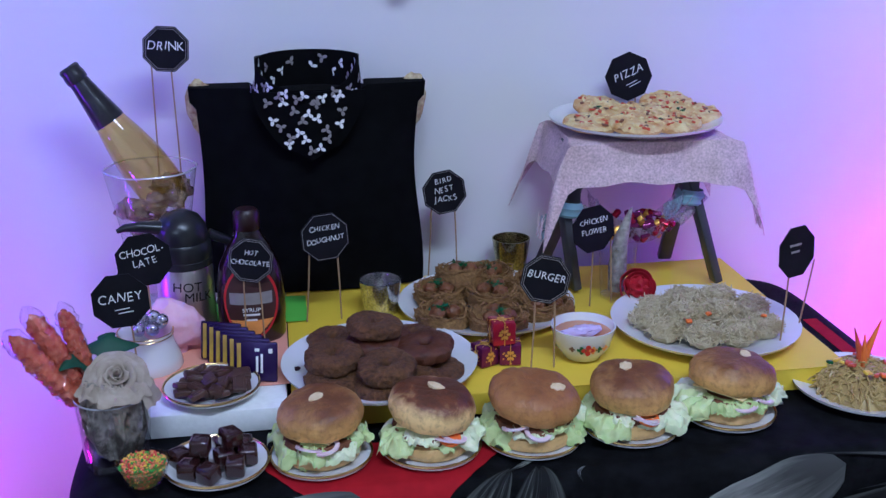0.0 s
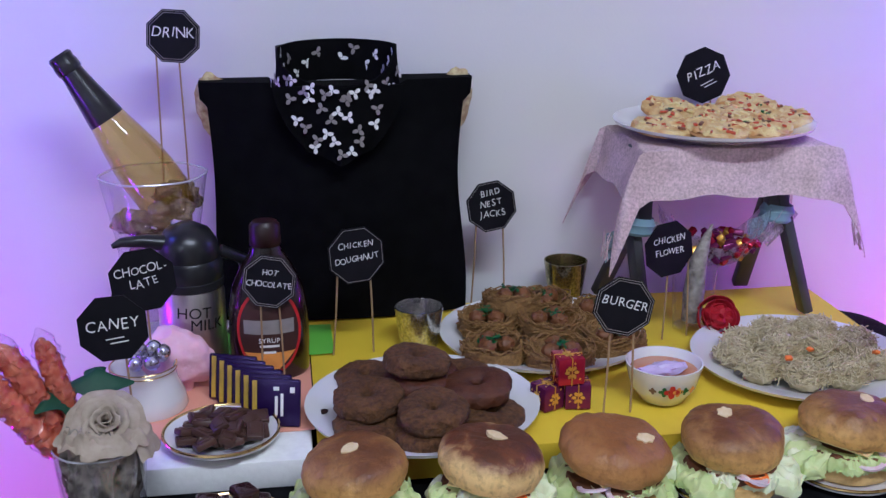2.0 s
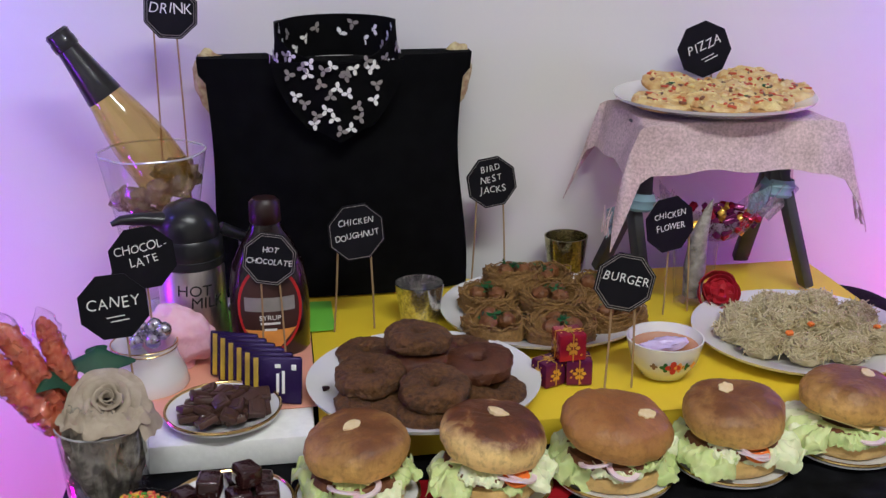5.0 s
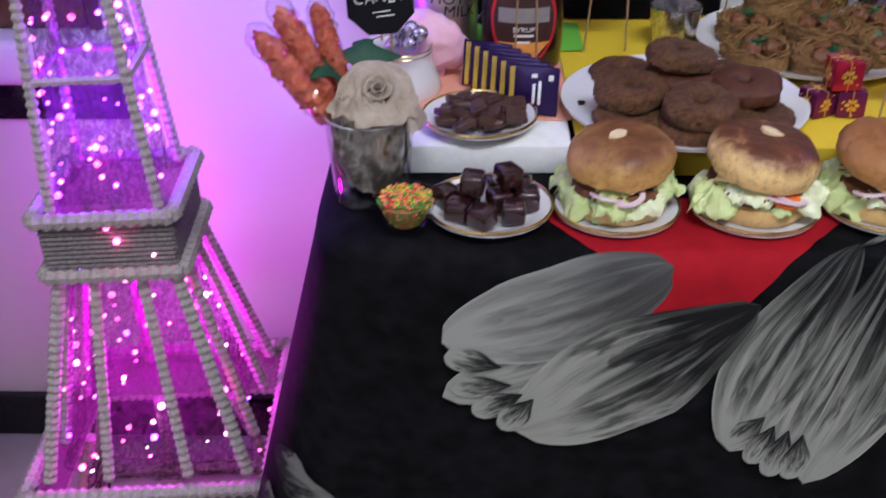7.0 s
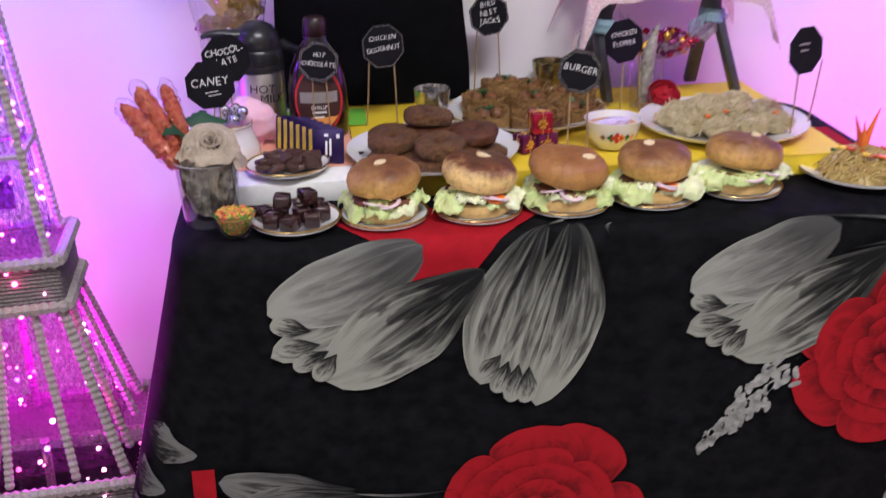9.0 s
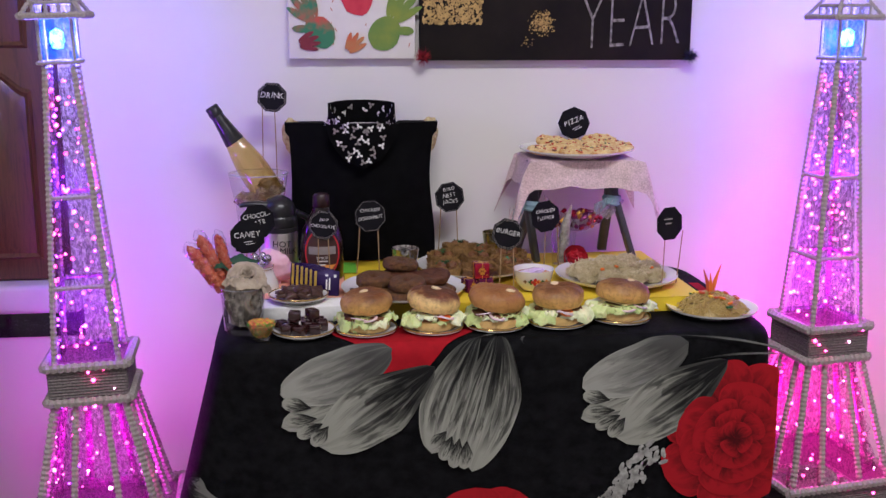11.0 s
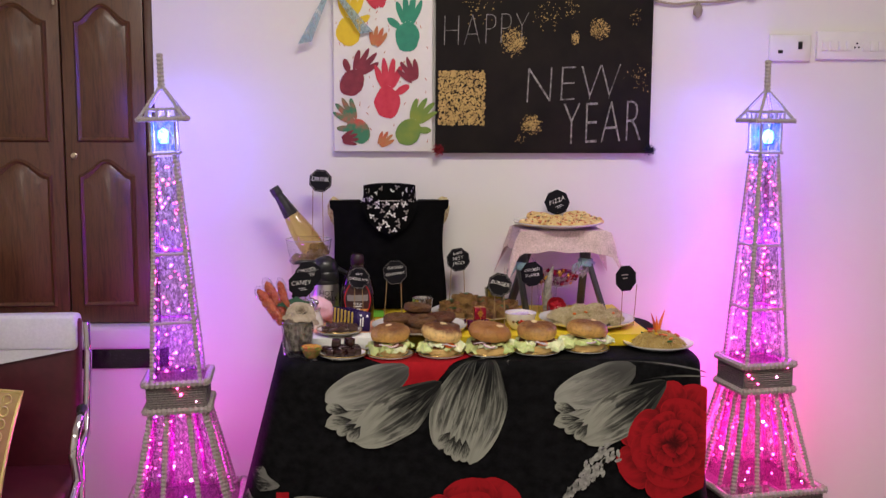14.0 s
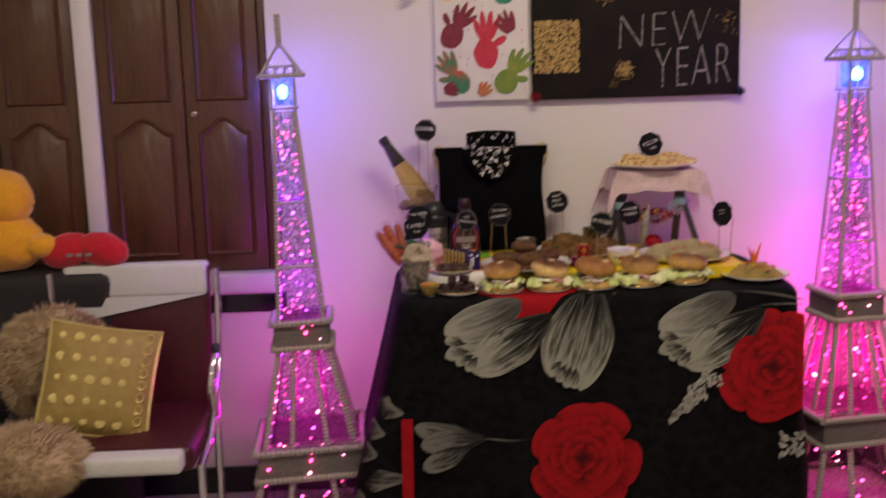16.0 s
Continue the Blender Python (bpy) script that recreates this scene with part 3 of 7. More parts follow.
def plate_mesh(r, h=0.018, flat=0.62):
    f = r * flat
    return lathe([(0, 0.004), (f, 0.004), (f + r * 0.1, 0.007), (r * 0.96, h - 0.001), (r, h), (r * 0.985, h - 0.004), (f + r * 0.12, 0.001), (f, 0.0), (0, 0.0)], 56)


def plate(x, y, z, r, label, group="", gold=False, name="plate", h=0.018):
    p = thing(name, pose(x, y, z), label, "plate", group)
    part("dish", plate_mesh(r, h), M["china"], p)
    if gold:
        part("rim_band", tube([(r * 0.995 * math.cos(a), r * 0.995 * math.sin(a), h + 0.0002) for a in (2 * math.pi * i / 56 for i in range(56))], 0.0016, 6, True), M["gold"], p, "thin gold rim band")
    return p


# ---- the room ----
def slab(name, x0, x1, y0, y1, z0, z1, material, label, kind="structure", category="", bev=0.0):
    ob = part(name, rbox(x1 - x0, y1 - y0, z1 - z0, bev, 2), material, smooth=False)
    ob.matrix_world = pose((x0 + x1) / 2, (y0 + y1) / 2, z0)
    return tagged(ob, label, category or name.split("_")[0], "", kind)


WIN_L, WIN_R, WIN_B, WIN_T = -2.10, -0.79, 0.725, 1.74
wall = part("wall_north", merge(rbox(0.7, 0.14, 2.75, 0, at=(-2.45, 0, 0)), rbox(WIN_R - WIN_L, 0.14, 0.594, 0, at=((WIN_L + WIN_R) / 2, 0, 0)),
                                rbox(WIN_R - WIN_L, 0.14, 2.75 - WIN_T, 0, at=((WIN_L + WIN_R) / 2, 0, WIN_T)), rbox(2.8 - WIN_R, 0.14, 2.75, 0, at=((2.8 + WIN_R) / 2, 0, 0))), M["wall"], smooth=False)
wall.matrix_world = pose(0, WALL + 0.07, 0)
tagged(wall, "plain white painted wall behind the buffet table", "wall", kind="structure")
slab("wall_west", -2.94, -2.8, -3.6, WALL, 0, 2.75, M["wall"], "plain white painted side wall")
slab("wall_east", 2.8, 2.94, -3.6, WALL, 0, 2.75, M["wall"], "plain white painted side wall")
slab("wall_south", -2.94, 2.94, -3.74, -3.6, 0, 2.75, M["wall"], "plain white painted wall behind the camera")
slab("ceiling", -2.94, 2.94, -3.74, WALL + 0.14, 2.75, 2.85, M["ceil"], "plain white ceiling")
floor = slab("floor", -2.94, 2.94, -3.74, WALL + 0.14, -0.1, 0.0, M["floor"], "polished grey-brown tiled floor")
slab("baseboard", -2.8, 2.8, WALL - 0.015, WALL - 0.0005, 0.0, 0.085, M["granite"], "black granite skirting along the wall", bev=0.002)
for lx, ly in ((0.25, 0.0), (-1.6, -1.9)):
    lt = thing("ceiling_light", pose(lx, ly, 2.75), "white batten tube light fixed to the ceiling", "ceiling light", "tube lights")
    part("housing", rbox(1.36, 0.07, 0.035, 0.004, at=(0, 0, -0.035)), M["plastic_white"], lt)
    part("diffuser", moved(lathe([(0, -0.65), (0.014, -0.65), (0.014, 0.65), (0, 0.65)], 12), pose(0, 0, -0.05, 0, 90, 0)), M["tube"], lt, "lit tube")

# window with wooden shutters
window = thing("window_1", pose(0, WALL, 0), "window closed by dark varnished wooden panel shutters", "window", kind="structure")
part("window_frame", merge(rbox(WIN_R - WIN_L, 0.05, 0.03, 0.003, at=((WIN_L + WIN_R) / 2, 0.035, WIN_T - 0.03)), rbox(0.025, 0.05, WIN_T - WIN_B - 0.03, 0.003, at=(WIN_R - 0.0125, 0.035, WIN_B))), M["shutter_dark"], window, "dark wooden frame")
part("mullion", rbox(0.055, 0.07, WIN_T - WIN_B - 0.03, 0.003, at=(-1.338, 0.03, WIN_B)), M["plastic_white"], window, "white painted mullion")
part("window_sill", merge(rbox(WIN_R - WIN_L + 0.02, 0.13, 0.068, 0.012, 3, at=((WIN_L + WIN_R) / 2 + 0.01, 0.03, 0.656))), M["sill"], window, "rounded white marble sill")
part("sill_band", rbox(WIN_R - WIN_L + 0.02, 0.10, 0.062, 0.002, at=((WIN_L + WIN_R) / 2 + 0.01, 0.045, 0.594)), M["granite"], window, "polished black granite band")


def panel(w, h, arch, flip=1):
    """A raised panel with an arched shoulder, in the x-z plane facing -y, base at the origin."""
    def outline(i):
        k, a = [], w / 2 - i
        k += [(-a, i), (a, i)]
        for s in range(13):
            u = 1 - 2 * s / 12
            lift = arch * (0.5 + 0.5 * math.cos(math.pi * u)) if arch > 0 else arch * (0.5 - 0.5 * math.cos(math.pi * u))
            k.append((a * u, h - i - (arch if arch > 0 else 0) + lift))
        return k
    bm = bmesh.new()
    loops = [[bm.verts.new((x, d, z)) for x, z in outline(i)] for i, d in ((0.0, 0.0), (0.006, -0.009), (0.014, -0.003), (0.032, -0.012))]
    for a, b in zip(loops, loops[1:]):
        for k in range(len(a)):
            bm.faces.new((a[k], a[(k + 1) % len(a)], b[(k + 1) % len(a)], b[k]))
    bm.faces.new(loops[-1])
    bmesh.ops.recalc_face_normals(bm, faces=bm.faces[:])
    return bm


def shutter(x0, x1):
    w, h = x1 - x0 - 0.004, WIN_T - WIN_B - 0.036
    leaf = part("shutter_leaf", rbox(w, 0.03, h, 0.004), M["shutter"], window, m=pose((x0 + x1) / 2, 0.03, WIN_B + 0.002))
    pw = w - 0.07
    part("raised_panel", panel(pw, h * 0.44, 0.045), M["shutter"], leaf, m=pose(0, -0.0155, 0.05))
    part("raised_panel", panel(pw, h * 0.40, 0.05), M["shutter"], leaf, m=pose(0, -0.0155, h * 0.54))
    return leaf


for x0, x1 in ((-1.05, -0.817), (-1.308, -1.05), (-1.62, -1.368), (-1.87, -1.62)):
    leaf = shutter(x0, x1)
    if x0 == -1.05:
        part("knob", moved(lathe([(0, 0.016), (0.006, 0.014), (0.008, 0.008), (0.004, 0.003), (0.009, 0.0), (0, 0)], 14), pose(0, 0, 0, 90, 0, 0)), M["brass"], leaf, "small brass knob", m=pose(-0.09, -0.015, 0.49))
part("bolt", merge(rbox(0.018, 0.008, 0.06, 0.002, at=(-1.06, 0.006, 1.66)), tube([(-1.06, -0.002, 1.64), (-1.06, -0.002, 1.73)], 0.004, 8)), M["brass"], window, "brass tower bolt")

# switch plates
for x0, x1, z0, z1, n in ((1.014, 1.141, 1.503, 1.58, 2), (1.16, 1.388, 1.509, 1.592, 8)):
    sw = thing("switch_board", pose((x0 + x1) / 2, WALL, z0), "white plastic switch board fixed to the wall", "switch board", "switch boards")
    part("cover_plate", rbox(x1 - x0, 0.014, z1 - z0, 0.004, at=(0, -0.0072, 0)), M["plastic_white"], sw)
    if n == 2:
        part("rocker", rbox(0.012, 0.006, 0.022, 0.001, at=(0.03, -0.016, 0.035)), M["black_plastic"], sw, "dark rocker")
        part("socket", rbox(0.014, 0.004, 0.010, 0.001, at=(-0.03, -0.015, 0.022)), M["black_plastic"], sw, "dark socket opening")
    else:
        for i in range(n):
            if i in (4,):
                part("socket", moved(merge(*[moved(lathe([(0, 0.001), (0.003, 0.001), (0.003, 0)], 10), pose(dx, dz, 0)) for dx, dz in ((0, 0.008), (-0.006, -0.004), (0.006, -0.004))]), pose(-0.09 + i * 0.025, -0.0145, 0.04, 90, 0, 0)), M["black_plastic"], sw, "dark socket holes")
            else:
                part("rocker", rbox(0.018, 0.006, 0.028, 0.001, at=(-0.09 + i * 0.025, -0.0155, 0.026)), M["plastic_white"], sw)

# ---- wall pictures, twine and ribbon ----
canvas = thing("painting", pose(-0.137, WALL - 0.001, 1.232), "white canvas with colourful painted handprints", "painting")
part("stretched_canvas", rbox(0.285, 0.024, 0.464, 0.003, at=(0, -0.012, 0)), M["canvas"], canvas)


def blot(bm, cx, cz, rx, rz, ang, seed=0, n=20):
    """A flat uneven oval of paint in the x-z plane."""
    c, s = math.cos(ang), math.sin(ang)
    lift = -0.00006 * (len(bm.faces) % 24)
    vs = []
    for i in range(n):
        a = 2 * math.pi * i / n
        k = 1 + 0.14 * noise.noise(Vector((math.cos(a) * 1.5 + seed, math.sin(a) * 1.5, seed * 2.0)))
        px, pz = rx * k * math.cos(a), rz * k * math.sin(a)
        vs.append(bm.verts.new((cx + px * c - pz * s, lift, cz + px * s + pz * c)))
    bm.faces.new(vs[::-1])


def handprint(cx, cz, ang, size, material, full=True, seed=1):
    """A painted handprint: oval palm and thumb if full, fingers fanned above."""
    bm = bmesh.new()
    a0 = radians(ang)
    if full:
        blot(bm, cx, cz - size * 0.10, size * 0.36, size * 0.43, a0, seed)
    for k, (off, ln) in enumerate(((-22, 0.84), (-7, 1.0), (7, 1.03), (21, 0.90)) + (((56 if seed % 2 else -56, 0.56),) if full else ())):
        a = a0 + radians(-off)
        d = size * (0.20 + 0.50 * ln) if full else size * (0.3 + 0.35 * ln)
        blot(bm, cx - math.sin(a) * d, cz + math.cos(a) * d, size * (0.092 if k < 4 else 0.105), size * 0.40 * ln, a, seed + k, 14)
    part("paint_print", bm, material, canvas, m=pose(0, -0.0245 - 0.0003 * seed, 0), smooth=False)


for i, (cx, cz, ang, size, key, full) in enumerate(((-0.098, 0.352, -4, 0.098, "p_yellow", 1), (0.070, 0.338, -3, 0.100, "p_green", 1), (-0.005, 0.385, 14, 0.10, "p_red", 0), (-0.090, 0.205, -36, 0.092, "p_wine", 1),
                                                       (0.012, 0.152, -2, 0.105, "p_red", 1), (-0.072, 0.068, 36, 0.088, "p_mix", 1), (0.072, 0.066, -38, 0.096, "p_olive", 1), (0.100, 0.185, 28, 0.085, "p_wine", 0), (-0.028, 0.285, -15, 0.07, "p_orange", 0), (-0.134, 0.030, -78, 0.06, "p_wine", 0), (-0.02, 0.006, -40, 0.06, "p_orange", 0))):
    handprint(cx, cz, ang, size, M[key], bool(full), i + 1)
for i in range(70):
    bm = bmesh.new()
    blot(bm, R.uniform(-0.135, 0.135), R.uniform(0.01, 0.455), 0.0012, R.uniform(0.003, 0.006), R.uniform(-0.6, 0.6), i, 6)
    part("paint_dash", bm, M["p_orange"], canvas, m=pose(0, -0.0243, 0), smooth=False)

board = thing("painted_board", pose(0.335, WALL - 0.001, 1.228), "black canvas painted with gold dabs and chalk writing", "painting")
part("stretched_canvas", rbox(0.638, 0.026, 0.470, 0.003, at=(0, -0.013, 0)), M["canvas_black"], board)
for text, x, z, size, wide in (("HAPPY", -0.178, 0.352, 0.135, 0.62), ("NEW", 0.078, 0.198, 0.155, 0.80), ("YEAR", 0.170, 0.084, 0.185, 0.54)):
    lettering(text, size, M["chalk"], board, pose(x, -0.0268, z, 0, -3, 0), shear=0.12, space=1.05, thin=0.0047, wide=wide)
for k, (cx, cz, n, sp) in enumerate(((-0.25, 0.16, 1900, 0.074), (-0.095, 0.325, 420, 0.040), (0.159, 0.362, 300, 0.032), (-0.038, 0.085, 330, 0.030), (0.088, 0.333, 110, 0.014), (0.0, 0.40, 60, 0.05), (0.09, 0.345, 26, 0.012), (-0.2, 0.43, 60, 0.06), (0.07, 0.42, 36, 0.03), (-0.07, 0.04, 20, 0.018), (0.28, 0.22, 40, 0.05), (0.27, 0.40, 24, 0.03), (-0.08, 0.315, 60, 0.02))):
    bm = bmesh.new()
    for i in range(n):
        if k == 0:
            px, pz = cx + R.uniform(-sp, sp), cz + R.uniform(-sp, sp) * 1.05
        else:
            a, d = R.uniform(0, 6.283), sp * math.sqrt(abs(R.gauss(0, 0.45)))
            px, pz = cx + d * math.cos(a), cz + d * math.sin(a)
        q = R.uniform(0.0012, 0.0040) if k == 0 else R.uniform(0.0006, 0.0024)
        if abs(px) < 0.312 and 0.006 < pz < 0.464:
            blot(bm, px, pz, q, q * R.uniform(0.5, 1), R.uniform(0, 3), i, 7)
    part("gold_dab", bm, M["goldpaint"], board, "rough gold paint dab", m=pose(0, -0.0264 - 0.00002 * k, 0), smooth=False)


def pompom(x, z, key, r=0.023):
    bm = bmesh.new()
    for i in range(220):
        d = Vector((R.gauss(0, 1), R.gauss(0, 1), R.gauss(0, 1))).normalized()
        o = d.orthogonal().normalized() * 0.0011
        tip = d * r * R.uniform(0.75, 1.15)
        vs = [bm.verts.new(d * 0.002 + o), bm.verts.new(d * 0.002 - o), bm.verts.new(tip)]
        bm.faces.new(vs)
    ob = part("wool_pompom", bm, M[key], smooth=False)
    ob.matrix_world = pose(x, WALL - 0.034, z)
    tagged(ob, {"pom_green": "dark green", "pom_red": "dark red", "pom_blue": "navy blue"}[key] + " woollen tassel at a canvas corner", "tassel", "corner tassels")


for x, z, key in ((0.012, 1.70, "pom_green"), (0.65, 1.70, "pom_red"), (0.022, 1.236, "pom_red"), (0.652, 1.238, "pom_blue")):
    pompom(x, z, key)

for pts, stones in ((((-0.87, 1.745), (-0.78, 1.735), (-0.64, 1.728), (-0.44, 1.705), (-0.29, 1.698)), ((-0.79, 1.735), (-0.63, 1.726), (-0.44, 1.702))),
                    (((0.655, 1.675), (0.78, 1.672), (0.95, 1.695), (1.15, 1.705), (1.45, 1.75)), ((0.79, 1.645), (0.95, 1.693)))):
    tw = thing("twine_garland", pose(0, WALL - 0.012, 0), "jute twine with small pebbles strung along the wall", "garland", "garlands")
    pv = [Vector((x, 0, z)) for x, z in pts]
    fine = [pv[i].lerp(pv[i + 1], k / 6) + Vector((0, 0, -0.008 * math.sin(math.pi * k / 6))) for i in range(len(pv) - 1) for k in range(6)] + [pv[-1]]
    part("twine", tube(fine, 0.0035, 7), M["twine"], tw)
    for i, (x, z) in enumerate(stones):
        part("pebble", lump(0.014, 0.009, 0.011 if z > 1.66 else 0.02, 0.3, 2, i + int(z * 90)), M["pebble"], tw, m=pose(x, -0.004, z, 0, 20 * i, 0))
bow = thing("ribbon_bow", pose(-0.285, WALL - 0.04, 1.70), "sheer teal ribbon bow tied at the canvas corner", "bow")
for k, (dx, dz, w) in enumerate(((-0.13, 0.035, 0.040), (0.02, 0.14, 0.040), (-0.075, -0.16, 0.030), (0.10, -0.13, 0.028))):
    part("loop" if k < 2 else "tail", sheet(lambda u, v: (dx * u + (v - 0.5) * w * (0.3 + u) * (1 if k != 0 else 0.1), -0.008 * math.sin(3 * u), dz * u + (v - 0.5) * w * (0.3 + u) * (1.6 if k == 0 else 0.2)), 10, 3, 0.0006), M["sheer"], bow)
part("knot", lump(0.011, 0.009, 0.012, 0.2, 2, 3, 2), M["sheer"], bow)


# ---- rope-bound tower lamps with LED chains ----
def coil_bar(a, b, r, turns_per_m=190, seg=6):
    """A straight bar wound with cord: ridges along its length."""
    a, b = Vector(a), Vector(b)
    n = max(4, int((b - a).length * turns_per_m))
    pts = [a.lerp(b, i / n) for i in range(n + 1)]
    return tube(pts, [r * (1.17 if i % 2 else 0.80) for i in range(n + 1)], seg)


LEVELS = ((0.0, 0.21), (0.215, 0.137), (0.295, 0.125), (0.572, 0.067), (0.645, 0.062), (0.85, 0.0485), (1.235, 0.026))


def half(z):
    for (z0, h0), (z1, h1) in zip(LEVELS, LEVELS[1:]):
        if z <= z1:
            k = (z - z0) / (z1 - z0)
            return h0 + (h1 - h0) * k
    return LEVELS[-1][1]


def tower(place, turn, label, leds, seed):
    rr = random.Random(seed)
    t = thing("tower_lamp", pose(*place, 0, -1.7 if place[0] < 0 else 0, turn), label, "tower lamp", "lit towers")
    corners = ((-1, -1), (1, -1), (1, 1), (-1, 1))

    def corner(k, z, grow=1.0):
        h = half(z) * grow
        return (corners[k][0] * h, corners[k][1] * h, z)
    # corner posts and inner posts
    for z0, z1, r in ((0.02, 0.215, 0.0095), (0.295, 0.572, 0.0085), (0.645, 1.235, 0.0065)):
        for k in range(4):
            part("post", coil_bar(corner(k, z0), corner(k, z1), r), M["cord"], t)
            if z0 < 0.6:
                for j, f in ((1, 0.30), (3, 0.30)):
                    a, b = Vector(corner(k, z0)), Vector(corner((k + j) % 4, z0))
                    c, d = Vector(corner(k, z1)), Vector(corner((k + j) % 4, z1))
                    part("inner_post", coil_bar(a.lerp(b, f), c.lerp(d, f), r * 0.85), M["cord"], t)
    for z in (0.80, 0.98):
        for k in range(4):
            part("cross_bar", coil_bar(corner(k, z), corner((k + 1) % 4, z), 0.005), M["cord"], t)
    # woven bands with rope edges
    for z0, z1 in ((0.215, 0.295), (0.572, 0.645)):
        out = half(z0) + 0.008
        band = part("woven_band", merge(*[moved(rbox(2 * out - 0.006, 0.002, z1 - z0 - 0.01, 0), pose(0, 0, 0, 0, 0, 90 * k) @ pose(0, -out + 0.003, z0 + 0.005)) for k in range(4)]), M["wick"], t, "grey woven wicker band")
        n = int((z1 - z0 - 0.016) / 0.0062)
        for i in range(n):
            z = z0 + 0.010 + 0.0062 * i
            for k in range(4):
                a, b = Vector((corners[k][0] * out, corners[k][1] * out, z)), Vector((corners[(k + 1) % 4][0] * out, corners[(k + 1) % 4][1] * out, z))
                m = 22
                nrm = ((a + b) / 2).normalized()
                nrm.z = 0
                part("wicker_strand", tube([a.lerp(b, q / m) + nrm * 0.0016 * math.sin(math.pi * (q + i)) + nrm * (0.0014 if (q + i) % 2 else -0.0014) for q in range(m + 1)], 0.0031, 5), M["wick"], band)
        for z in (z0, z1):
            for k in range(4):
                o2 = out + 0.006
                part("rope_edge", coil_bar((corners[k][0] * o2, corners[k][1] * o2, z), (corners[(k + 1) % 4][0] * o2, corners[(k + 1) % 4][1] * o2, z), 0.0095, 150), M["cord"], t)
    part("base_frame", merge(*[coil_bar(corner(k, 0.012), corner((k + 1) % 4, 0.012), 0.011, 120) for k in range(4)]), M["cord"], t)
    # net lining
    for z0, z1 in ((0.02, 0.21), (0.30, 0.567), (0.65, 1.23)):
        for k in range(4):
            def net(u, v, k=k, z0=z0, z1=z1):
                z = z0 + (z1 - z0) * v
                a, b = Vector(corner(k, z, 0.86)), Vector(corner((k + 1) % 4, z, 0.86))
                p = a.lerp(b, u)
                q = noise.noise(Vector((u * 5 + k * 7, v * 9, seed))) * 0.016 + noise.noise(Vector((u * 17 + k * 7, v * 30, seed))) * 0.012
                return Vector((p.x * (1 + q * 5), p.y * (1 + q * 5), p.z))
            part("net_lining", sheet(net, 24, 40), M["tulle"], t, "crumpled pale net lining")
    # lantern
    for k in range(4):
        c = [(sx * 0.031, sy * 0.031) for sx, sy in corners]
        part("lantern_post", coil_bar((*c[k], 1.238), (*c[k], 1.328), 0.004), M["cord"], t)
        a, b = Vector((*c[k], 1.245)), Vector((*c[(k + 1) % 4], 1.245))
        part("lantern_pane", sheet(lambda u, v: (a.lerp(b, u) * 0.95).xy.to_3d() + Vector((0, 0, 1.245 + 0.078 * v)), 2, 2), M["pane"], t, "frosted lantern pane")
        e = [(sx * 0.057, sy * 0.057) for sx, sy in corners]
        g = [(sx * 0.036, sy * 0.036) for sx, sy in corners]
        part("eave", coil_bar((*e[k], 1.328), (*e[(k + 1) % 4], 1.328), 0.0065), M["cord"], t)
        part("upper_rail", coil_bar((*g[k], 1.352), (*g[(k + 1) % 4], 1.352), 0.0045), M["cord"], t)
        part("lantern_rim", coil_bar((c[k][0] * 1.15, c[k][1] * 1.15, 1.24), (c[(k + 1) % 4][0] * 1.15, c[(k + 1) % 4][1] * 1.15, 1.24), 0.004), M["cord"], t)
        part("rafter", coil_bar((*e[k], 1.328), (0, 0, 1.415), 0.0045), M["cord"], t)
        part("baluster", merge(*[coil_bar((g[k][0] + (g[(k + 1) % 4][0] - g[k][0]) * f, g[k][1] + (g[(k + 1) % 4][1] - g[k][1]) * f, 1.328), (g[k][0] + (g[(k + 1) % 4][0] - g[k][0]) * f, g[k][1] + (g[(k + 1) % 4][1] - g[k][1]) * f, 1.352), 0.004) for f in (0, 0.33, 0.66)]), M["cord"], t)
    part("spire", coil_bar((0, 0, 1.40), (0, 0, 1.495), 0.0085), M["cord"], t)
    part("bulb", moved(lathe([(0, -0.02), (0.010, -0.018), (0.014, -0.004), (0.012, 0.012), (0, 0.02)], 14), pose(0, 0.0, 1.285) @ pose(0, -0.017, 0)), M["bulb"], t, "glowing cyan bulb")
    # LED chain
    ico = bmesh.new()
    bmesh.ops.create_icosphere(ico, subdivisions=1, radius=1)
    meshes = []
    for key in leds:
        me = bpy.data.meshes.new("led")
        ico.to_mesh(me)
        me.materials.append(M[key])
        meshes.append(me)
    ico.free()
    for i in range(300):
        z = 0.04 + 1.17 * (i / 300) ** 1.05
        # On a band, beads set outside the weave imitate light shining through its gaps.
        banded = 0.212 < z < 0.30 or 0.57 < z < 0.648
        if banded and i % 2:
            continue
        h = half(0.215 if z < 0.4 else 0.572) + 0.0135 if banded else half(z) * 0.93
        k, f = i % 4, rr.uniform(0.08, 0.92)
        c0, c1 = corners[k], corners[(k + 1) % 4]
        x, y = h * (c0[0] + (c1[0] - c0[0]) * f), h * (c0[1] + (c1[1] - c0[1]) * f)
        which = min(2, int(rr.random() * 1.4 + (0.9 if z < 0.6 else 0.3)))
        ob = new("led", meshes[which])
        ob.parent = t
        ob.matrix_basis = pose(x, y, z + rr.uniform(-0.02, 0.02)) @ Matrix.Scale(rr.choice((0.0024, 0.0034, 0.0048)), 4)
    return t


(p0, a0), (p1, a1) = TOWERS
tower(p0, a0, "tall tower of white rope and wicker with violet fairy lights", ("led_violet", "led_pink", "led_white"), 3)
tower(p1, a1, "tall tower of white rope and wicker with pink-red fairy lights", ("led_pink", "led_pink", "led_white"), 8)


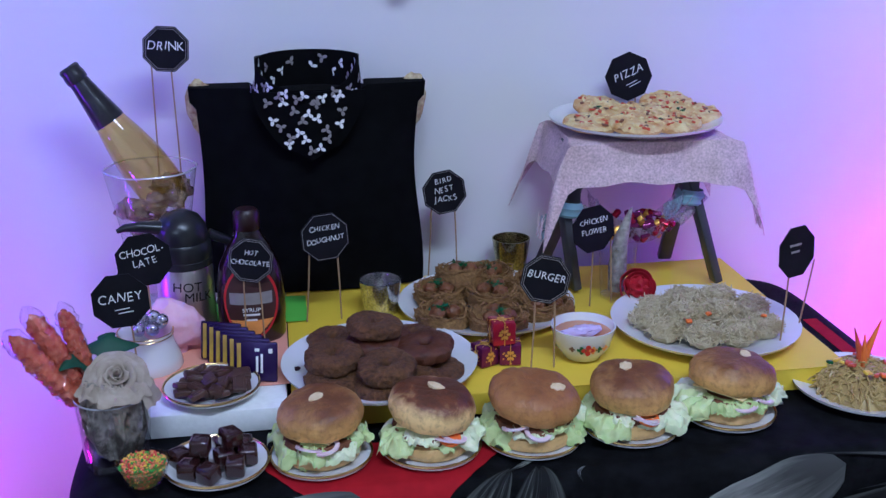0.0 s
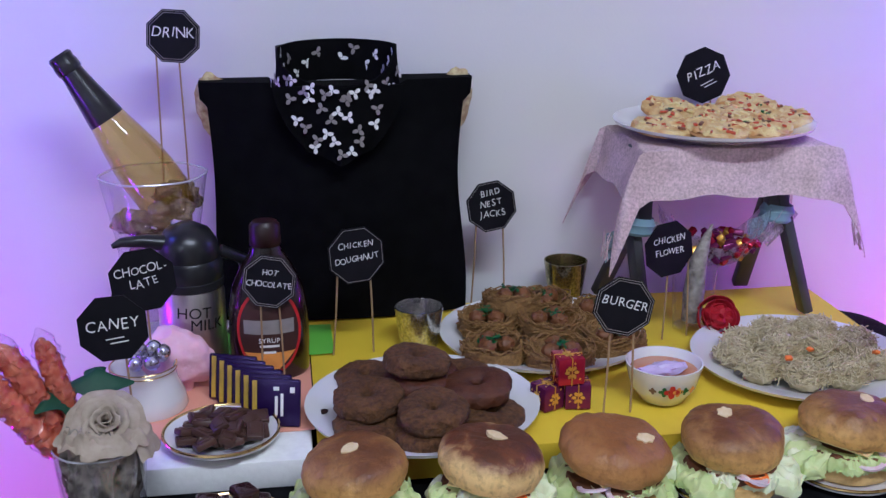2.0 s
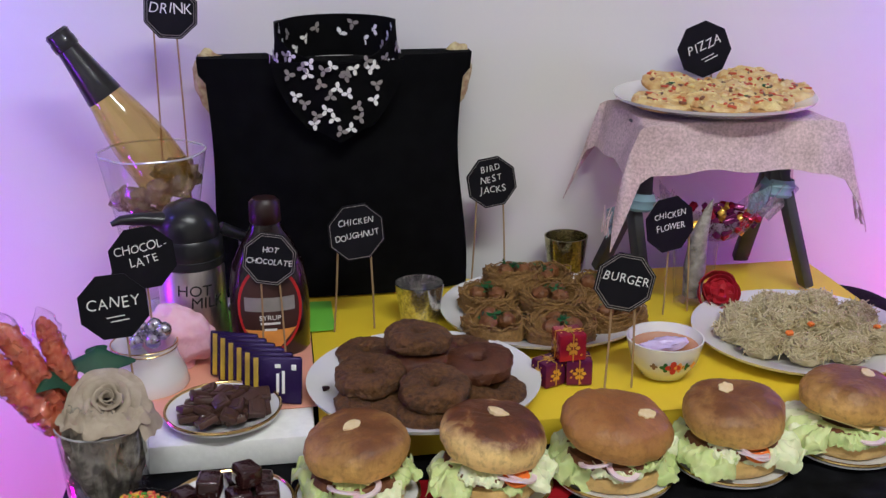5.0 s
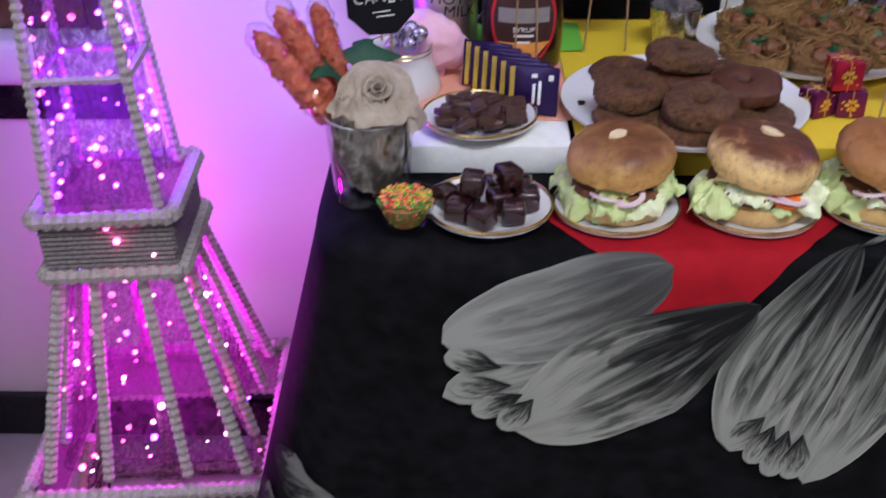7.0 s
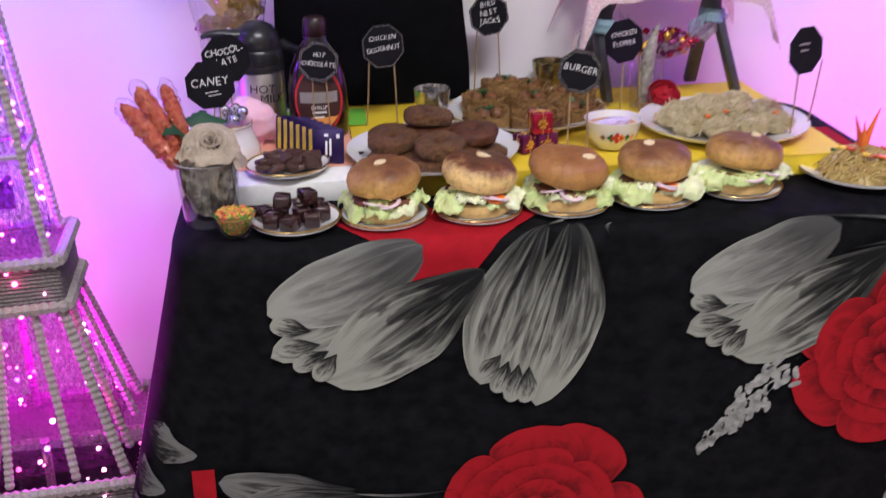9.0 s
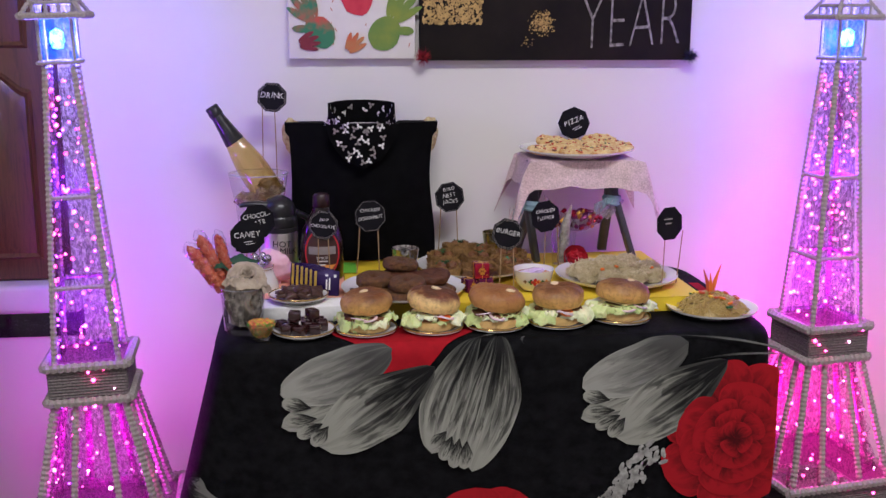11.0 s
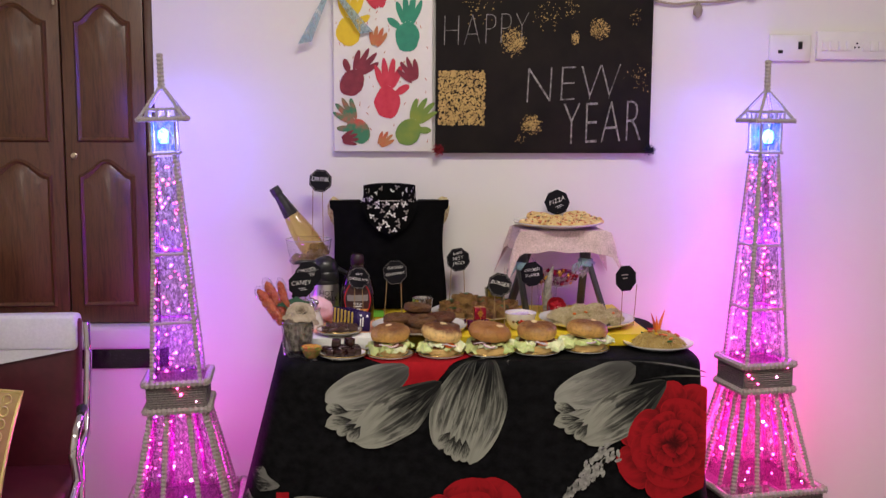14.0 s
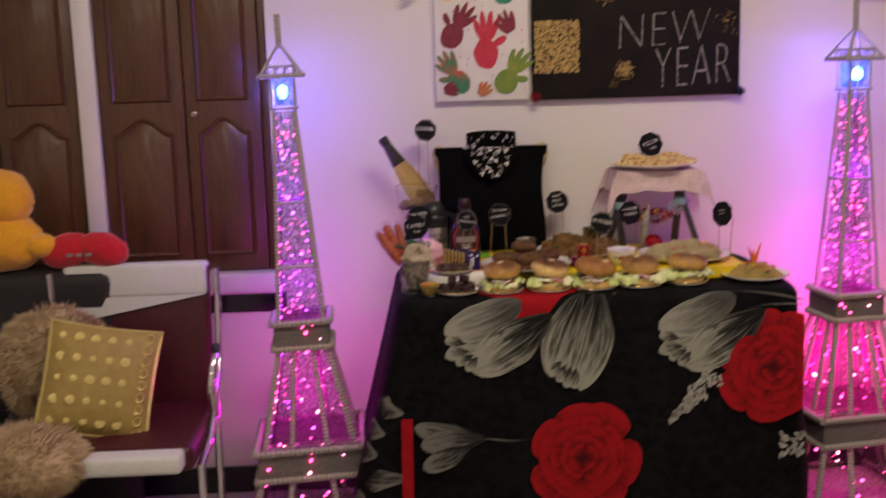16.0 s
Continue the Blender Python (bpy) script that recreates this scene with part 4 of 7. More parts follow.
# ---- buffet table, cloth with flower print, boards ----
TX0, TX1, TY0, TY1 = -0.425, 0.650, 1.188, 1.775
table = thing("buffet_table", pose(0.112, 1.48, 0), "rectangular table hidden under a black flowered cloth", "table")
part("tabletop", rbox(TX1 - TX0 - 0.13, TY1 - TY0 - 0.10, 0.03, 0.004, at=(0, 0, TABLE - 0.036)), M["shutter_dark"], table)
for sx in (-1, 1):
    for sy in (-1, 1):
        part("leg", rbox(0.045, 0.045, TABLE - 0.036, 0.004, at=(sx * 0.43, sy * 0.21, 0)), M["shutter_dark"], table)

CX, CY, HX, HY = (TX0 + TX1) / 2, (TY0 + TY1) / 2, (TX1 - TX0) / 2, (TY1 - TY0) / 2


def hem(s, d):
    """The cloth's rim at s (0 to 1 round the table) and d metres below the top: x, y."""
    a = 2 * math.pi * s
    ca, sa = math.cos(a), math.sin(a)
    p = 9.0
    k = (abs(ca) ** p + abs(sa) ** p) ** (-1 / p)
    x, y = ca * k, sa * k
    side = min(1, max(0, (abs(x) - 0.90) / 0.1))
    fold = 0.0
    if d > 0:
        g = min(1, d / 0.5)
        fold = g * (0.010 * side * math.sin(y * 11 + 1.0) + 0.016 * min(1, max(0, (abs(x) - 0.93) / 0.07)) + 0.0025 * math.sin(x * 7))
        fold += (0.105 if x < 0 else 0.03) * g * side
    return CX + x * HX + (fold if x > 0 else -fold) * min(1, abs(x) ** 6), CY + y * HY + (fold * 0.35 if y > 0 else -fold * 0.35)


def cloth(u, v):
    """v: 0 to 0.3 flat top from the middle, to 0.4 the rounded edge, then the drop."""
    x, y = hem(u, 0)
    if v < 0.3:
        k = v / 0.3 * 0.93
        return Vector((CX + (x - CX) * k, CY + (y - CY) * k, TABLE - 0.001))
    if v < 0.4:
        a = (v - 0.3) / 0.1 * math.pi / 2
        k = 0.93 + 0.07 * math.sin(a)
        return Vector((CX + (x - CX) * k, CY + (y - CY) * k, TABLE - 0.001 - 0.03 * (1 - math.cos(a))))
    d = 0.03 + (v - 0.4) / 0.6 * (TABLE - 0.045)
    x, y = hem(u, d - 0.03)
    return Vector((x, y, TABLE - 0.001 - d))


tablecloth = thing("tablecloth", pose(0, 0, 0), "black velour tablecloth printed with grey tulips and red roses", "tablecloth")
part("fabric", sheet(cloth, 240, 60), M["cloth_black"], tablecloth)
FRONT = TY0 - 0.0035


def petal(a, b, w, layer, key="petal", blunt=0.55, bend=0.0, name="tulip_petal", neck=0.35):
    """A printed petal from a (stem) to b (mouth) on the front of the cloth, half width w."""
    a, b = Vector((a[0], 0, a[1])), Vector((b[0], 0, b[1]))
    d = b - a
    n = Vector((-d.z, 0, d.x)).normalized()

    def f(u, v):
        s = u ** (0.55 + blunt * 0.9)
        shape = math.sqrt(max(0.0, 1 - (2 * s - 1) ** 2)) * (neck + (1 - neck) * min(1.0, u * 2.2)) * (1 + 0.07 * noise.noise(Vector((u * 4, v * 2, layer * 3.7))))
        p = a + d * u + n * (bend * math.sin(math.pi * u) + (v - 0.5) * 2 * w * shape)
        p.x = min(p.x, TX1 - 0.010)
        z = p.z
        edge = TABLE - 0.031
        y = FRONT - 0.0004 * layer
        if z > edge:
            q = min(1.0, (z - edge) / 0.047)
            y += HY * 0.07 * (1 - math.cos(q * math.pi / 2)) + max(0, z - edge - 0.047)
            z = edge + 0.031 * math.sin(q * math.pi / 2) + 0.0004 * layer
        return Vector((p.x, y, z))
    part(name, sheet(f, 26, 8, uv=True), M[key], tablecloth)


def tulip(dx, dz, key="petal"):
    def s(p):
        return (p[0] + dx, p[1] + dz)
    petal(s((-0.045, 0.705)), s((-0.30, 0.60)), 0.032, 1, key, 0.75)
    petal(s((-0.098, 0.742)), s((-0.300, 0.662)), 0.048, 2, key + "_smooth", 0.5, 0.008, neck=1.0)
    petal(s((-0.02, 0.705)), s((-0.232, 0.56)), 0.060, 3, key, 0.55, 0.004, neck=0.55)
    for k, (x, z, ex, ez, w) in enumerate(((-0.245, 0.635, -0.298, 0.648, 0.014), (-0.235, 0.615, -0.293, 0.612, 0.013), (-0.225, 0.605, -0.272, 0.582, 0.014), (-0.215, 0.60, -0.245, 0.563, 0.014))):
        petal(s((x, z)), s((ex, ez)), w, 4 + k, key, 0.8)


tulip(0, 0)
tulip(0.556, -0.008)
petal((0.097, 0.775), (0.024, 0.516), 0.038, 1, "petal", 0.7)
petal((0.066, 0.775), (-0.026, 0.536), 0.042, 2, "petal", 0.70, -0.016, neck=0.55)
petal((0.104, 0.775), (0.050, 0.496), 0.037, 3, "petal", 0.55, 0.026, neck=0.50)
for k, (x, z, ex, ez) in enumerate(((0.002, 0.58, -0.028, 0.545), (0.012, 0.57, -0.006, 0.522), (0.026, 0.565, 0.014, 0.506), (0.040, 0.56, 0.034, 0.503))):
    petal((x, z), (ex, ez), 0.014, 4 + k, "petal", 0.8)
# dimmer tulip low by the corner, dark stems
petal((-0.20, 0.385), (-0.385, 0.415), 0.030, 1, "petal_dim", 0.7, 0.01)
petal((-0.19, 0.375), (-0.37, 0.365), 0.032, 2, "petal_dim", 0.7)
petal((-0.23, 0.36), (-0.365, 0.30), 0.030, 3, "petal_dim", 0.7)
petal((0.060, 0.765), (0.105, 0.795), 0.0035, 6, "petal", 0.7)
for ax, az, bx, bz in ((0.40, 0.752, 0.638, 0.716), (0.47, 0.700, 0.638, 0.706), (0.145, 0.74, 0.150, 0.765), (0.12, 0.345, 0.02, 0.372), (-0.06, 0.372, -0.20, 0.378)):
    petal((ax, az), (bx, bz), 0.0022, 5, "petal_dim", 0.7, 0.006, "printed_stem")


def rose(cx, cz, r, seed):
    """A printed rose: rings of overlapping petals, each dark at its base, the heart on top."""
    rr = random.Random(seed)
    layer = 0
    for ring, (n, r0, r1, w) in enumerate(((7, 0.30, 1.10, 0.44), (6, 0.18, 0.86, 0.40), (6, 0.12, 0.64, 0.32), (5, 0.04, 0.44, 0.24), (4, 0.0, 0.27, 0.15))):
        for i in range(n):
            a = 2 * math.pi * i / n + ring * 0.55 + rr.uniform(-0.22, 0.22)
            reach = r1 * rr.uniform(0.90, 1.06)
            layer += 1
            petal((cx + r * r0 * math.cos(a), cz + r * r0 * math.sin(a)), (cx + r * reach * math.cos(a), cz + r * reach * math.sin(a)), r * w * rr.uniform(0.9, 1.15), layer * 0.6, "rose_petal", rr.uniform(0.85, 1.1), r * rr.uniform(-0.08, 0.08), "rose_petal", 0.75)


rose(0.058, 0.314, 0.142, 21)
rose(0.560, 0.540, 0.138, 33)
bm = bmesh.new()
for i in range(95):
    f = R.random()
    cx, cz = 0.405 - 0.115 * f + R.uniform(-0.03, 0.03) * (1.1 - f), 0.53 - 0.125 * f + R.uniform(-0.03, 0.03) * (1.1 - f)
    blot(bm, cx, cz, 0.0045, 0.010, R.uniform(-1.3, 0.5), i, 9)
part("blossom_spray", bm, M["bloom"], tablecloth, m=pose(0, FRONT - 0.0008, 0), smooth=False)
bm = bmesh.new()
for i in range(26):
    blot(bm, R.uniform(0.58, 0.645), R.uniform(0.30, 0.36), 0.005, 0.011, R.uniform(0, 3), i, 9)
part("blossom_spray", bm, M["bloom"], tablecloth, m=pose(0, FRONT - 0.0098, 0), smooth=False)
# red print running over the edge, red band by the corner

def red_tip(u, v):
    """From the flat top over the rounded edge, narrowing to a level foot between the tulips."""
    s = -0.09 + (0.166 + 0.006 * math.sin(u * 5)) * v
    x0, x1 = -0.205 + 0.66 * max(0.0, s + 0.05), 0.064 - 0.86 * max(0.0, s + 0.05)
    x = x0 + (x1 - x0) * u + 0.003 * noise.noise(Vector((v * 9, u * 3, 1)))
    q = min(1.0, max(0.0, s) / 0.047)
    return Vector((x, FRONT + HY * 0.07 * (1 - math.sin(q * math.pi / 2)) + max(0.0, -s), TABLE - 0.031 + 0.0318 * math.cos(q * math.pi / 2) - max(0, s - 0.047)))


part("red_print", sheet(red_tip, 14, 30), M["rose_red"], tablecloth)
part("red_print", sheet(lambda u, v: Vector((-0.418 + 0.03 * u - 0.006 * v, FRONT - 0.0045 - 0.004 * v, 0.44 - 0.30 * v)), 4, 10), M["rose_red"], tablecloth)
for k in range(3, 9):
    def pale(u, v, k=k):
        d = 0.03 + 0.066 * k + 0.062 * v
        bell = math.sin(math.pi * v) ** 0.6
        x, y = hem(0.5 + 0.100 + 0.012 * math.sin(k * 2.4) + (u - 0.5) * 0.022 * bell + 0.004 * math.sin(v * 6 + k), d)
        return Vector((x - 0.003, y - 0.002, TABLE - 0.031 - d))
    part("pale_print", sheet(pale, 6, 10, uv=True), M["petal_dim"], tablecloth)
part("red_print", sheet(lambda u, v: Vector((0.590 + 0.022 * u, 1.41 + 0.15 * v, TABLE + 0.0004)), 2, 4), M["rose_red"], tablecloth)

foam = part("foam_board", merge(rbox(0.225, 0.405, BOARD - TABLE - 0.0015, 0.003)), M["foam"])
foam.matrix_world = pose(-0.288, 1.549, TABLE)
tagged(foam, "thick white foam board lying on the tablecloth", "foam board")
for v in foam.data.vertices:
    v.co.x += 0.003 * noise.noise(v.co * 30)
riser = thing("foam_riser", pose(0.1855, 1.552, TABLE), "foam riser wrapped in yellow chart paper", "foam board")
part("foam_core", rbox(0.70, 0.405, BOARD - TABLE - 0.004, 0.002), M["foam"], riser)
part("paper_top", sheet(lambda u, v: Vector(((u - 0.5) * 0.712, (v - 0.5) * 0.417, BOARD - TABLE - 0.0018 + 0.0005 * math.sin(u * 21) * math.sin(v * 9))), 30, 16, 0.0008), M["yellow"], riser)
part("paper_front", sheet(lambda u, v: Vector(((u - 0.5) * 0.712, -0.2085 - 0.0012 * math.sin(v * 3 + u * 16), 0.001 + (BOARD - TABLE - 0.003) * v)), 30, 4, 0.0006), M["yellow"], riser)
part("paper_side", sheet(lambda u, v: Vector((0.3558, (u - 0.5) * 0.415, 0.001 + (BOARD - TABLE - 0.003) * v)), 8, 4, 0.0006), M["yellow"], riser)
for name, key, x0, x1, y0, y1 in (("chart_paper", "peach", -0.398, -0.172, 1.405, 1.60), ("chart_paper", "green", -0.30, -0.142, 1.603, 1.70)):
    pp = part(name, sheet(lambda u, v: Vector((x0 + (x1 - x0) * u, y0 + (y1 - y0) * v, 0.0006 * math.sin(7 * u + 3 * v))), 10, 10, 0.0006), M[key])
    pp.matrix_world = pose(0, 0, BOARD + (0.0002 if key == "peach" else 0.0012))
    tagged(pp, f"{key} coloured chart paper laid on the boards", "chart paper")


# ---- burgers on gold-rimmed plates ----
def ruffle(a0, a1, r0, r1, z, amp, seed, droop=0.006):
    """A crumpled leaf that hangs out of the bun between two angles."""
    def f(u, v):
        a = a0 + (a1 - a0) * u + 0.10 * v * noise.noise(Vector((u * 5, v * 3, seed + 40)))
        lobe = (0.45 + 0.55 * math.sin(math.pi * u) ** 0.6) * (1 + 0.35 * noise.noise(Vector((u * 4, seed, 0))))
        p = Vector((u * 6.5, v * 2.6, seed))
        fold = noise.noise(p) + 0.55 * noise.noise(p * 2.3) + 0.30 * v * noise.noise(p * 5.1)
        r = r0 + (r1 - r0) * math.sin(v * 1.45) * lobe + 0.55 * amp * v * noise.noise(p + Vector((0, 0, 7)))
        return Vector((r * math.cos(a), r * math.sin(a), max(-0.002 if r < 0.055 else 0.004, z + amp * min(1, v * 2) * fold - droop * v ** 1.6)))
    return merge(sheet(f, 44, 16), sheet(lambda u, v: f(u, v) - Vector((0, 0, 0.0009)), 44, 16))


def burger(x, y, r, seed, tilt, turn, bun="bun", words="", mark=(0.0, 0.0), front=0.3):
    rr = random.Random(seed)
    plate(x, y, TABLE, 0.058, "small white plate with a thin gold rim under a burger", "burger plates", True, "small_plate", 0.009)
    b = thing("burger", pose(x, y, TABLE + 0.0045, 0, 0, turn), "toasted bun burger with lettuce, onion and carrot" + words, "burger", "burgers")
    base_mesh = lathe([(0, 0), (r * 0.80, 0), (r * 0.96, 0.005), (r, 0.012), (r * 0.96, 0.019), (r * 0.8, 0.022), (0, 0.022)], 40)
    for v in base_mesh.verts:
        v.co *= 1 + 0.05 * noise.noise(v.co * 50 + Vector((seed, 0, 0)))
    part("bottom_bun", base_mesh, M["bun_base"], b)
    pt = lathe([(0, 0.020), (r * 0.86, 0.020), (r * 0.95, 0.025), (r * 0.9, 0.031), (0, 0.031)], 36)
    for v in pt.verts:
        v.co *= 1 + 0.06 * noise.noise(v.co * 70 + Vector((seed, 3, 0)))
    part("patty", pt, M["patty"], b)
    for k in range(6):
        a = -math.pi * 0.5 + (k - 2.5) * 0.80 - math.radians(turn) + rr.uniform(-0.25, 0.25)
        wide = rr.uniform(0.45, 0.75)
        ahead = k in (2, 3)
        part("lettuce_leaf", ruffle(a - wide, a + wide, r * 0.7, r * (rr.uniform(0.95, 1.02) + 0.35 * front if ahead else rr.uniform(1.18, 1.55)), 0.032 + rr.uniform(-0.003, 0.003), 0.006 if ahead else 0.0095, seed * 7 + k, 0.004 + 0.02 * front if ahead else rr.uniform(0.008, 0.026)), M["lettuce" if rr.random() < 0.5 else "lettuce_pale"], b)
    for k in range(2):
        a = -math.pi * 0.5 - math.radians(turn) + rr.uniform(-0.9, 0.9)
        slice_ = moved(lathe([(0.011, 0), (0.016, 0), (0.016, 0.0022), (0.011, 0.0022), (0.011, 0)], 20), pose(r * 0.83 * math.cos(a), r * 0.83 * math.sin(a), 0.028 + 0.002 * k, rr.uniform(-18, 18), rr.uniform(-18, 18), 0))
        part("onion_ring", slice_, M["onion"], b)
    a = -math.pi * 0.5 - math.radians(turn) + rr.uniform(-0.3, 0.6)
    if seed in (2, 4):
        part("carrot_slice", moved(lathe([(0, 0), (0.013, 0), (0.013, 0.0025), (0, 0.0025)], 18), pose(r * 0.86 * math.cos(a), r * 0.86 * math.sin(a), 0.029, 20, 0, math.degrees(a) + 90)), M["carrot"], b)
    part("cheese_slice", moved(rbox(r * 1.35, r * 1.35, 0.002, 0.0005), pose(0, 0, 0.0345, 2, 3, rr.uniform(20, 60))), M["cheese"], b)
    top = lathe([(0, 0.0), (r * 0.8, 0.0), (r * 0.98, 0.003), (r * 1.05, 0.010), (r * 1.06, 0.017), (r * 1.01, 0.025), (r * 0.93, 0.0295), (r * 0.80, 0.0335), (r * 0.62, 0.0355), (r * 0.42, 0.0365), (r * 0.2, 0.0368), (0, 0.0366)], 72)
    for v in top.verts:
        q = v.co + Vector((seed, 9, 1))
        crease = max(0.0, 0.12 - abs(noise.noise(q * 34))) * max(0.0, noise.noise(q * 15 + Vector((5, 0, 0))) + 0.25)
        v.co *= 1 + 0.09 * noise.noise(v.co * 22 + Vector((seed, 9, 1))) + 0.03 * noise.noise(v.co * 80 + Vector((seed, 9, 1))) - 0.75 * crease
    turn_back = pose(0, 0, 0, *tilt).inverted() @ pose(0, 0, 0, 0, 0, -turn)
    mx, my, _ = turn_back @ Vector((mark[0], mark[1], 0))
    mz = max(v.co.z for v in top.verts if math.hypot(v.co.x - mx, v.co.y - my) < 0.010)
    crown = part("top_bun", top, M[bun], b, m=pose(0, 0, 0.0375, *tilt))
    torn = bmesh.new()
    blot(torn, 0, 0, 0.0095, 0.0065, 0.8 * seed, seed * 3.3, 26)
    for v in torn.verts:
        v.co *= 1 + 0.30 * noise.noise(v.co * 260 + Vector((seed, 0, 0)))
    torn.transform(pose(0, 0, 0, -90, 0, 0))
    cap = bmesh.ops.extrude_face_region(torn, geom=torn.faces[:])
    bmesh.ops.translate(torn, vec=(0, 0, 0.0035), verts=[v for v in cap["geom"] if isinstance(v, bmesh.types.BMVert)])
    part("torn_crust", torn, M["crumb"], crown, "pale patch where the crust tore", m=pose(mx, my, mz - 0.0028, rr.uniform(2, 8), rr.uniform(-3, 3), 0))


burger(-0.140, 1.271, 0.0455, 1, (2, -2, 0), 0, mark=(-0.002, 0.002), front=0.55)
burger(-0.014, 1.271, 0.0480, 2, (8, 2, 40), 15, "bun2", ", pale golden sides", (0.002, 0.004), 0.25)
burger(0.107, 1.274, 0.0500, 3, (9, -1, 80), -20, "bun3", ", evenly browned", (0.020, -0.014), 0.12)
burger(0.229, 1.281, 0.0480, 4, (4, -4, 10), 30, mark=(-0.006, 0.014), front=0.30)
burger(0.358, 1.296, 0.0480, 5, (3, 6, 20), 10, mark=(0.016, 0.006), front=0.40)

# ---- doughnut plate ----
plate(-0.057, 1.425, BOARD, 0.125, "large white plate stacked with brown savoury doughnuts", "large plates", h=0.017)


def doughnut(x, y, z, tx, ty, r, seed, dark):
    bm = bmesh.new()
    n, k = 56, 24
    g = []
    for i in range(n):
        a = 2 * math.pi * i / n
        row = []
        for j in range(k):
            c = 2 * math.pi * j / k
            rad = r * 0.575 + r * 0.425 * math.cos(c)
            p = Vector((rad * math.cos(a), rad * math.sin(a), r * 0.285 * math.copysign(abs(math.sin(c)) ** 0.6, math.sin(c))))
            row.append(bm.verts.new(p * (1 + 0.09 * noise.noise(p * 40 + Vector((seed, 0, 0))) + 0.06 * noise.noise(p * 120 + Vector((seed, 0, 0))) + 0.06 * noise.noise(p * 320 + Vector((seed, 0, 0))))))
        g.append(row)
    for i in range(n):
        for j in range(k):
            bm.faces.new((g[i][j], g[(i + 1) % n][j], g[(i + 1) % n][(j + 1) % k], g[i][(j + 1) % k]))
    ob = part("doughnut", bm, M["dough_dark" if dark else "dough"])
    ob.matrix_world = pose(x, y, z, tx, ty, seed * 37)
    tagged(ob, "dark brown fried doughnut" if dark else "brown fried doughnut with crumbly crust", "doughnut", "doughnuts on the plate")


D0 = BOARD + 0.0165
for i, (x, y, dz, tx, ty, dark) in enumerate(((-0.118, 1.366, 0.0, 0, 3, 0), (-0.062, 1.348, 0.0, 0, 0, 0), (0.008, 1.378, 0.0, 4, -4, 0), (-0.112, 1.492, 0.0, -4, 0, 0), (-0.060, 1.425, 0.0, 0, 0, 1), (-0.006, 1.482, 0.0, 0, 0, 0), (-0.045, 1.490, 0.0, 0, 0, 1),
                                              (-0.117, 1.392, 0.021, 4, 4, 0), (-0.056, 1.350, 0.022, 8, 0, 0), (-0.002, 1.402, 0.021, 3, -5, 1), (-0.062, 1.428, 0.021, 0, 0, 1), (-0.062, 1.432, 0.042, 5, 2, 0))):
    doughnut(x, y, D0 + dz, tx, ty, 0.0365 if i not in (3, 5) else 0.033, i + 1, dark)
mot = part("plate_print", merge(moved(lathe([(0, 0), (0.006, 0), (0.006, 0.0004), (0, 0.0004)], 18), pose(-0.163, 1.420, BOARD + 0.0123, 0, -8, 0))), M["syrup_cap"], bpy.data.objects["plate"], "small brown printed motif")
mot.matrix_parent_inverse = bpy.data.objects["plate"].matrix_world.inverted()

# ---- bird-nest plate ----
plate(0.116, 1.602, BOARD, 0.128, "large white plate of fried noodle nests", "large plates", h=0.017)


def nest(x, y, z, r, seed, tilt=(0, 0)):
    rr = random.Random(seed)
    o = thing("noodle_nest", pose(x, y, z, tilt[0], tilt[1], seed * 50), "fried noodle nest filled with brown balls and herbs", "fried nest", "nests on the plate")
    strands = []
    for k in range(110):
        a0, ln = rr.uniform(0, 6.283), rr.uniform(0.8, 2.2)
        rad, zz = r * rr.uniform(0.74, 0.98), rr.uniform(0.002, 0.026)
        strands.append(tube([(rad * (1 + 0.06 * math.sin(q * 2 + k)) * math.cos(a0 + ln * q / 7), rad * (1 + 0.06 * math.sin(q * 2 + k)) * math.sin(a0 + ln * q / 7), zz + 0.003 * math.sin(q * 1.7 + k)) for q in range(8)], 0.0010, 4))
    cup = lathe([(0, 0.0), (r * 0.85, 0.0), (r * 0.95, 0.006), (r * 0.93, 0.021), (r * 0.82, 0.022), (r * 0.66, 0.009), (0, 0.006)], 24)
    for v in cup.verts:
        v.co *= 1 + 0.08 * noise.noise(v.co * 120 + Vector((seed, 0, 0)))
    part("noodle_cup", cup, M["nest"], o)
    tagged(part("noodle_tangle", merge(*strands), M["nest"], o), kind="stuff")
    for k in range(3):
        a = k * 2.1 + seed
        part("fried_ball", lump(0.0105, 0.0105, 0.0095, 0.25, 3, seed * 5 + k, 3), M["ball"], o, m=pose(r * 0.36 * math.cos(a), r * 0.36 * math.sin(a), 0.022))
    bm = bmesh.new()
    for k in range(34):
        p = Vector((rr.gauss(0, r * 0.17), rr.gauss(0, r * 0.17), 0.026 + rr.uniform(0, 0.006)))
        d = [Vector((rr.gauss(0, 0.0036), rr.gauss(0, 0.0036), rr.gauss(0, 0.002))) for _ in range(3)]
        bm.faces.new([bm.verts.new(p + q) for q in d])
    part("herb_sprig", bm, M["herb"], o, "chopped green herbs", smooth=False)


N0 = BOARD + 0.005
for i, (x, y, dz, r) in enumerate(((0.043, 1.542, 0, 0.040), (0.116, 1.517, 0, 0.042), (0.193, 1.552, 0, 0.040), (0.050, 1.617, 0.006, 0.038), (0.126, 1.595, 0.008, 0.042), (0.198, 1.632, 0.004, 0.040), (0.133, 1.677, 0.004, 0.040))):
    nest(x, y, N0 + dz, r, i + 1)
nest(0.086, 1.645, N0 + 0.021, 0.038, 11, (10, -4))

# ---- vermicelli flower plate ----
plate(0.400, 1.480, BOARD, 0.129, "large white plate of pale vermicelli balls", "large plates", h=0.018)


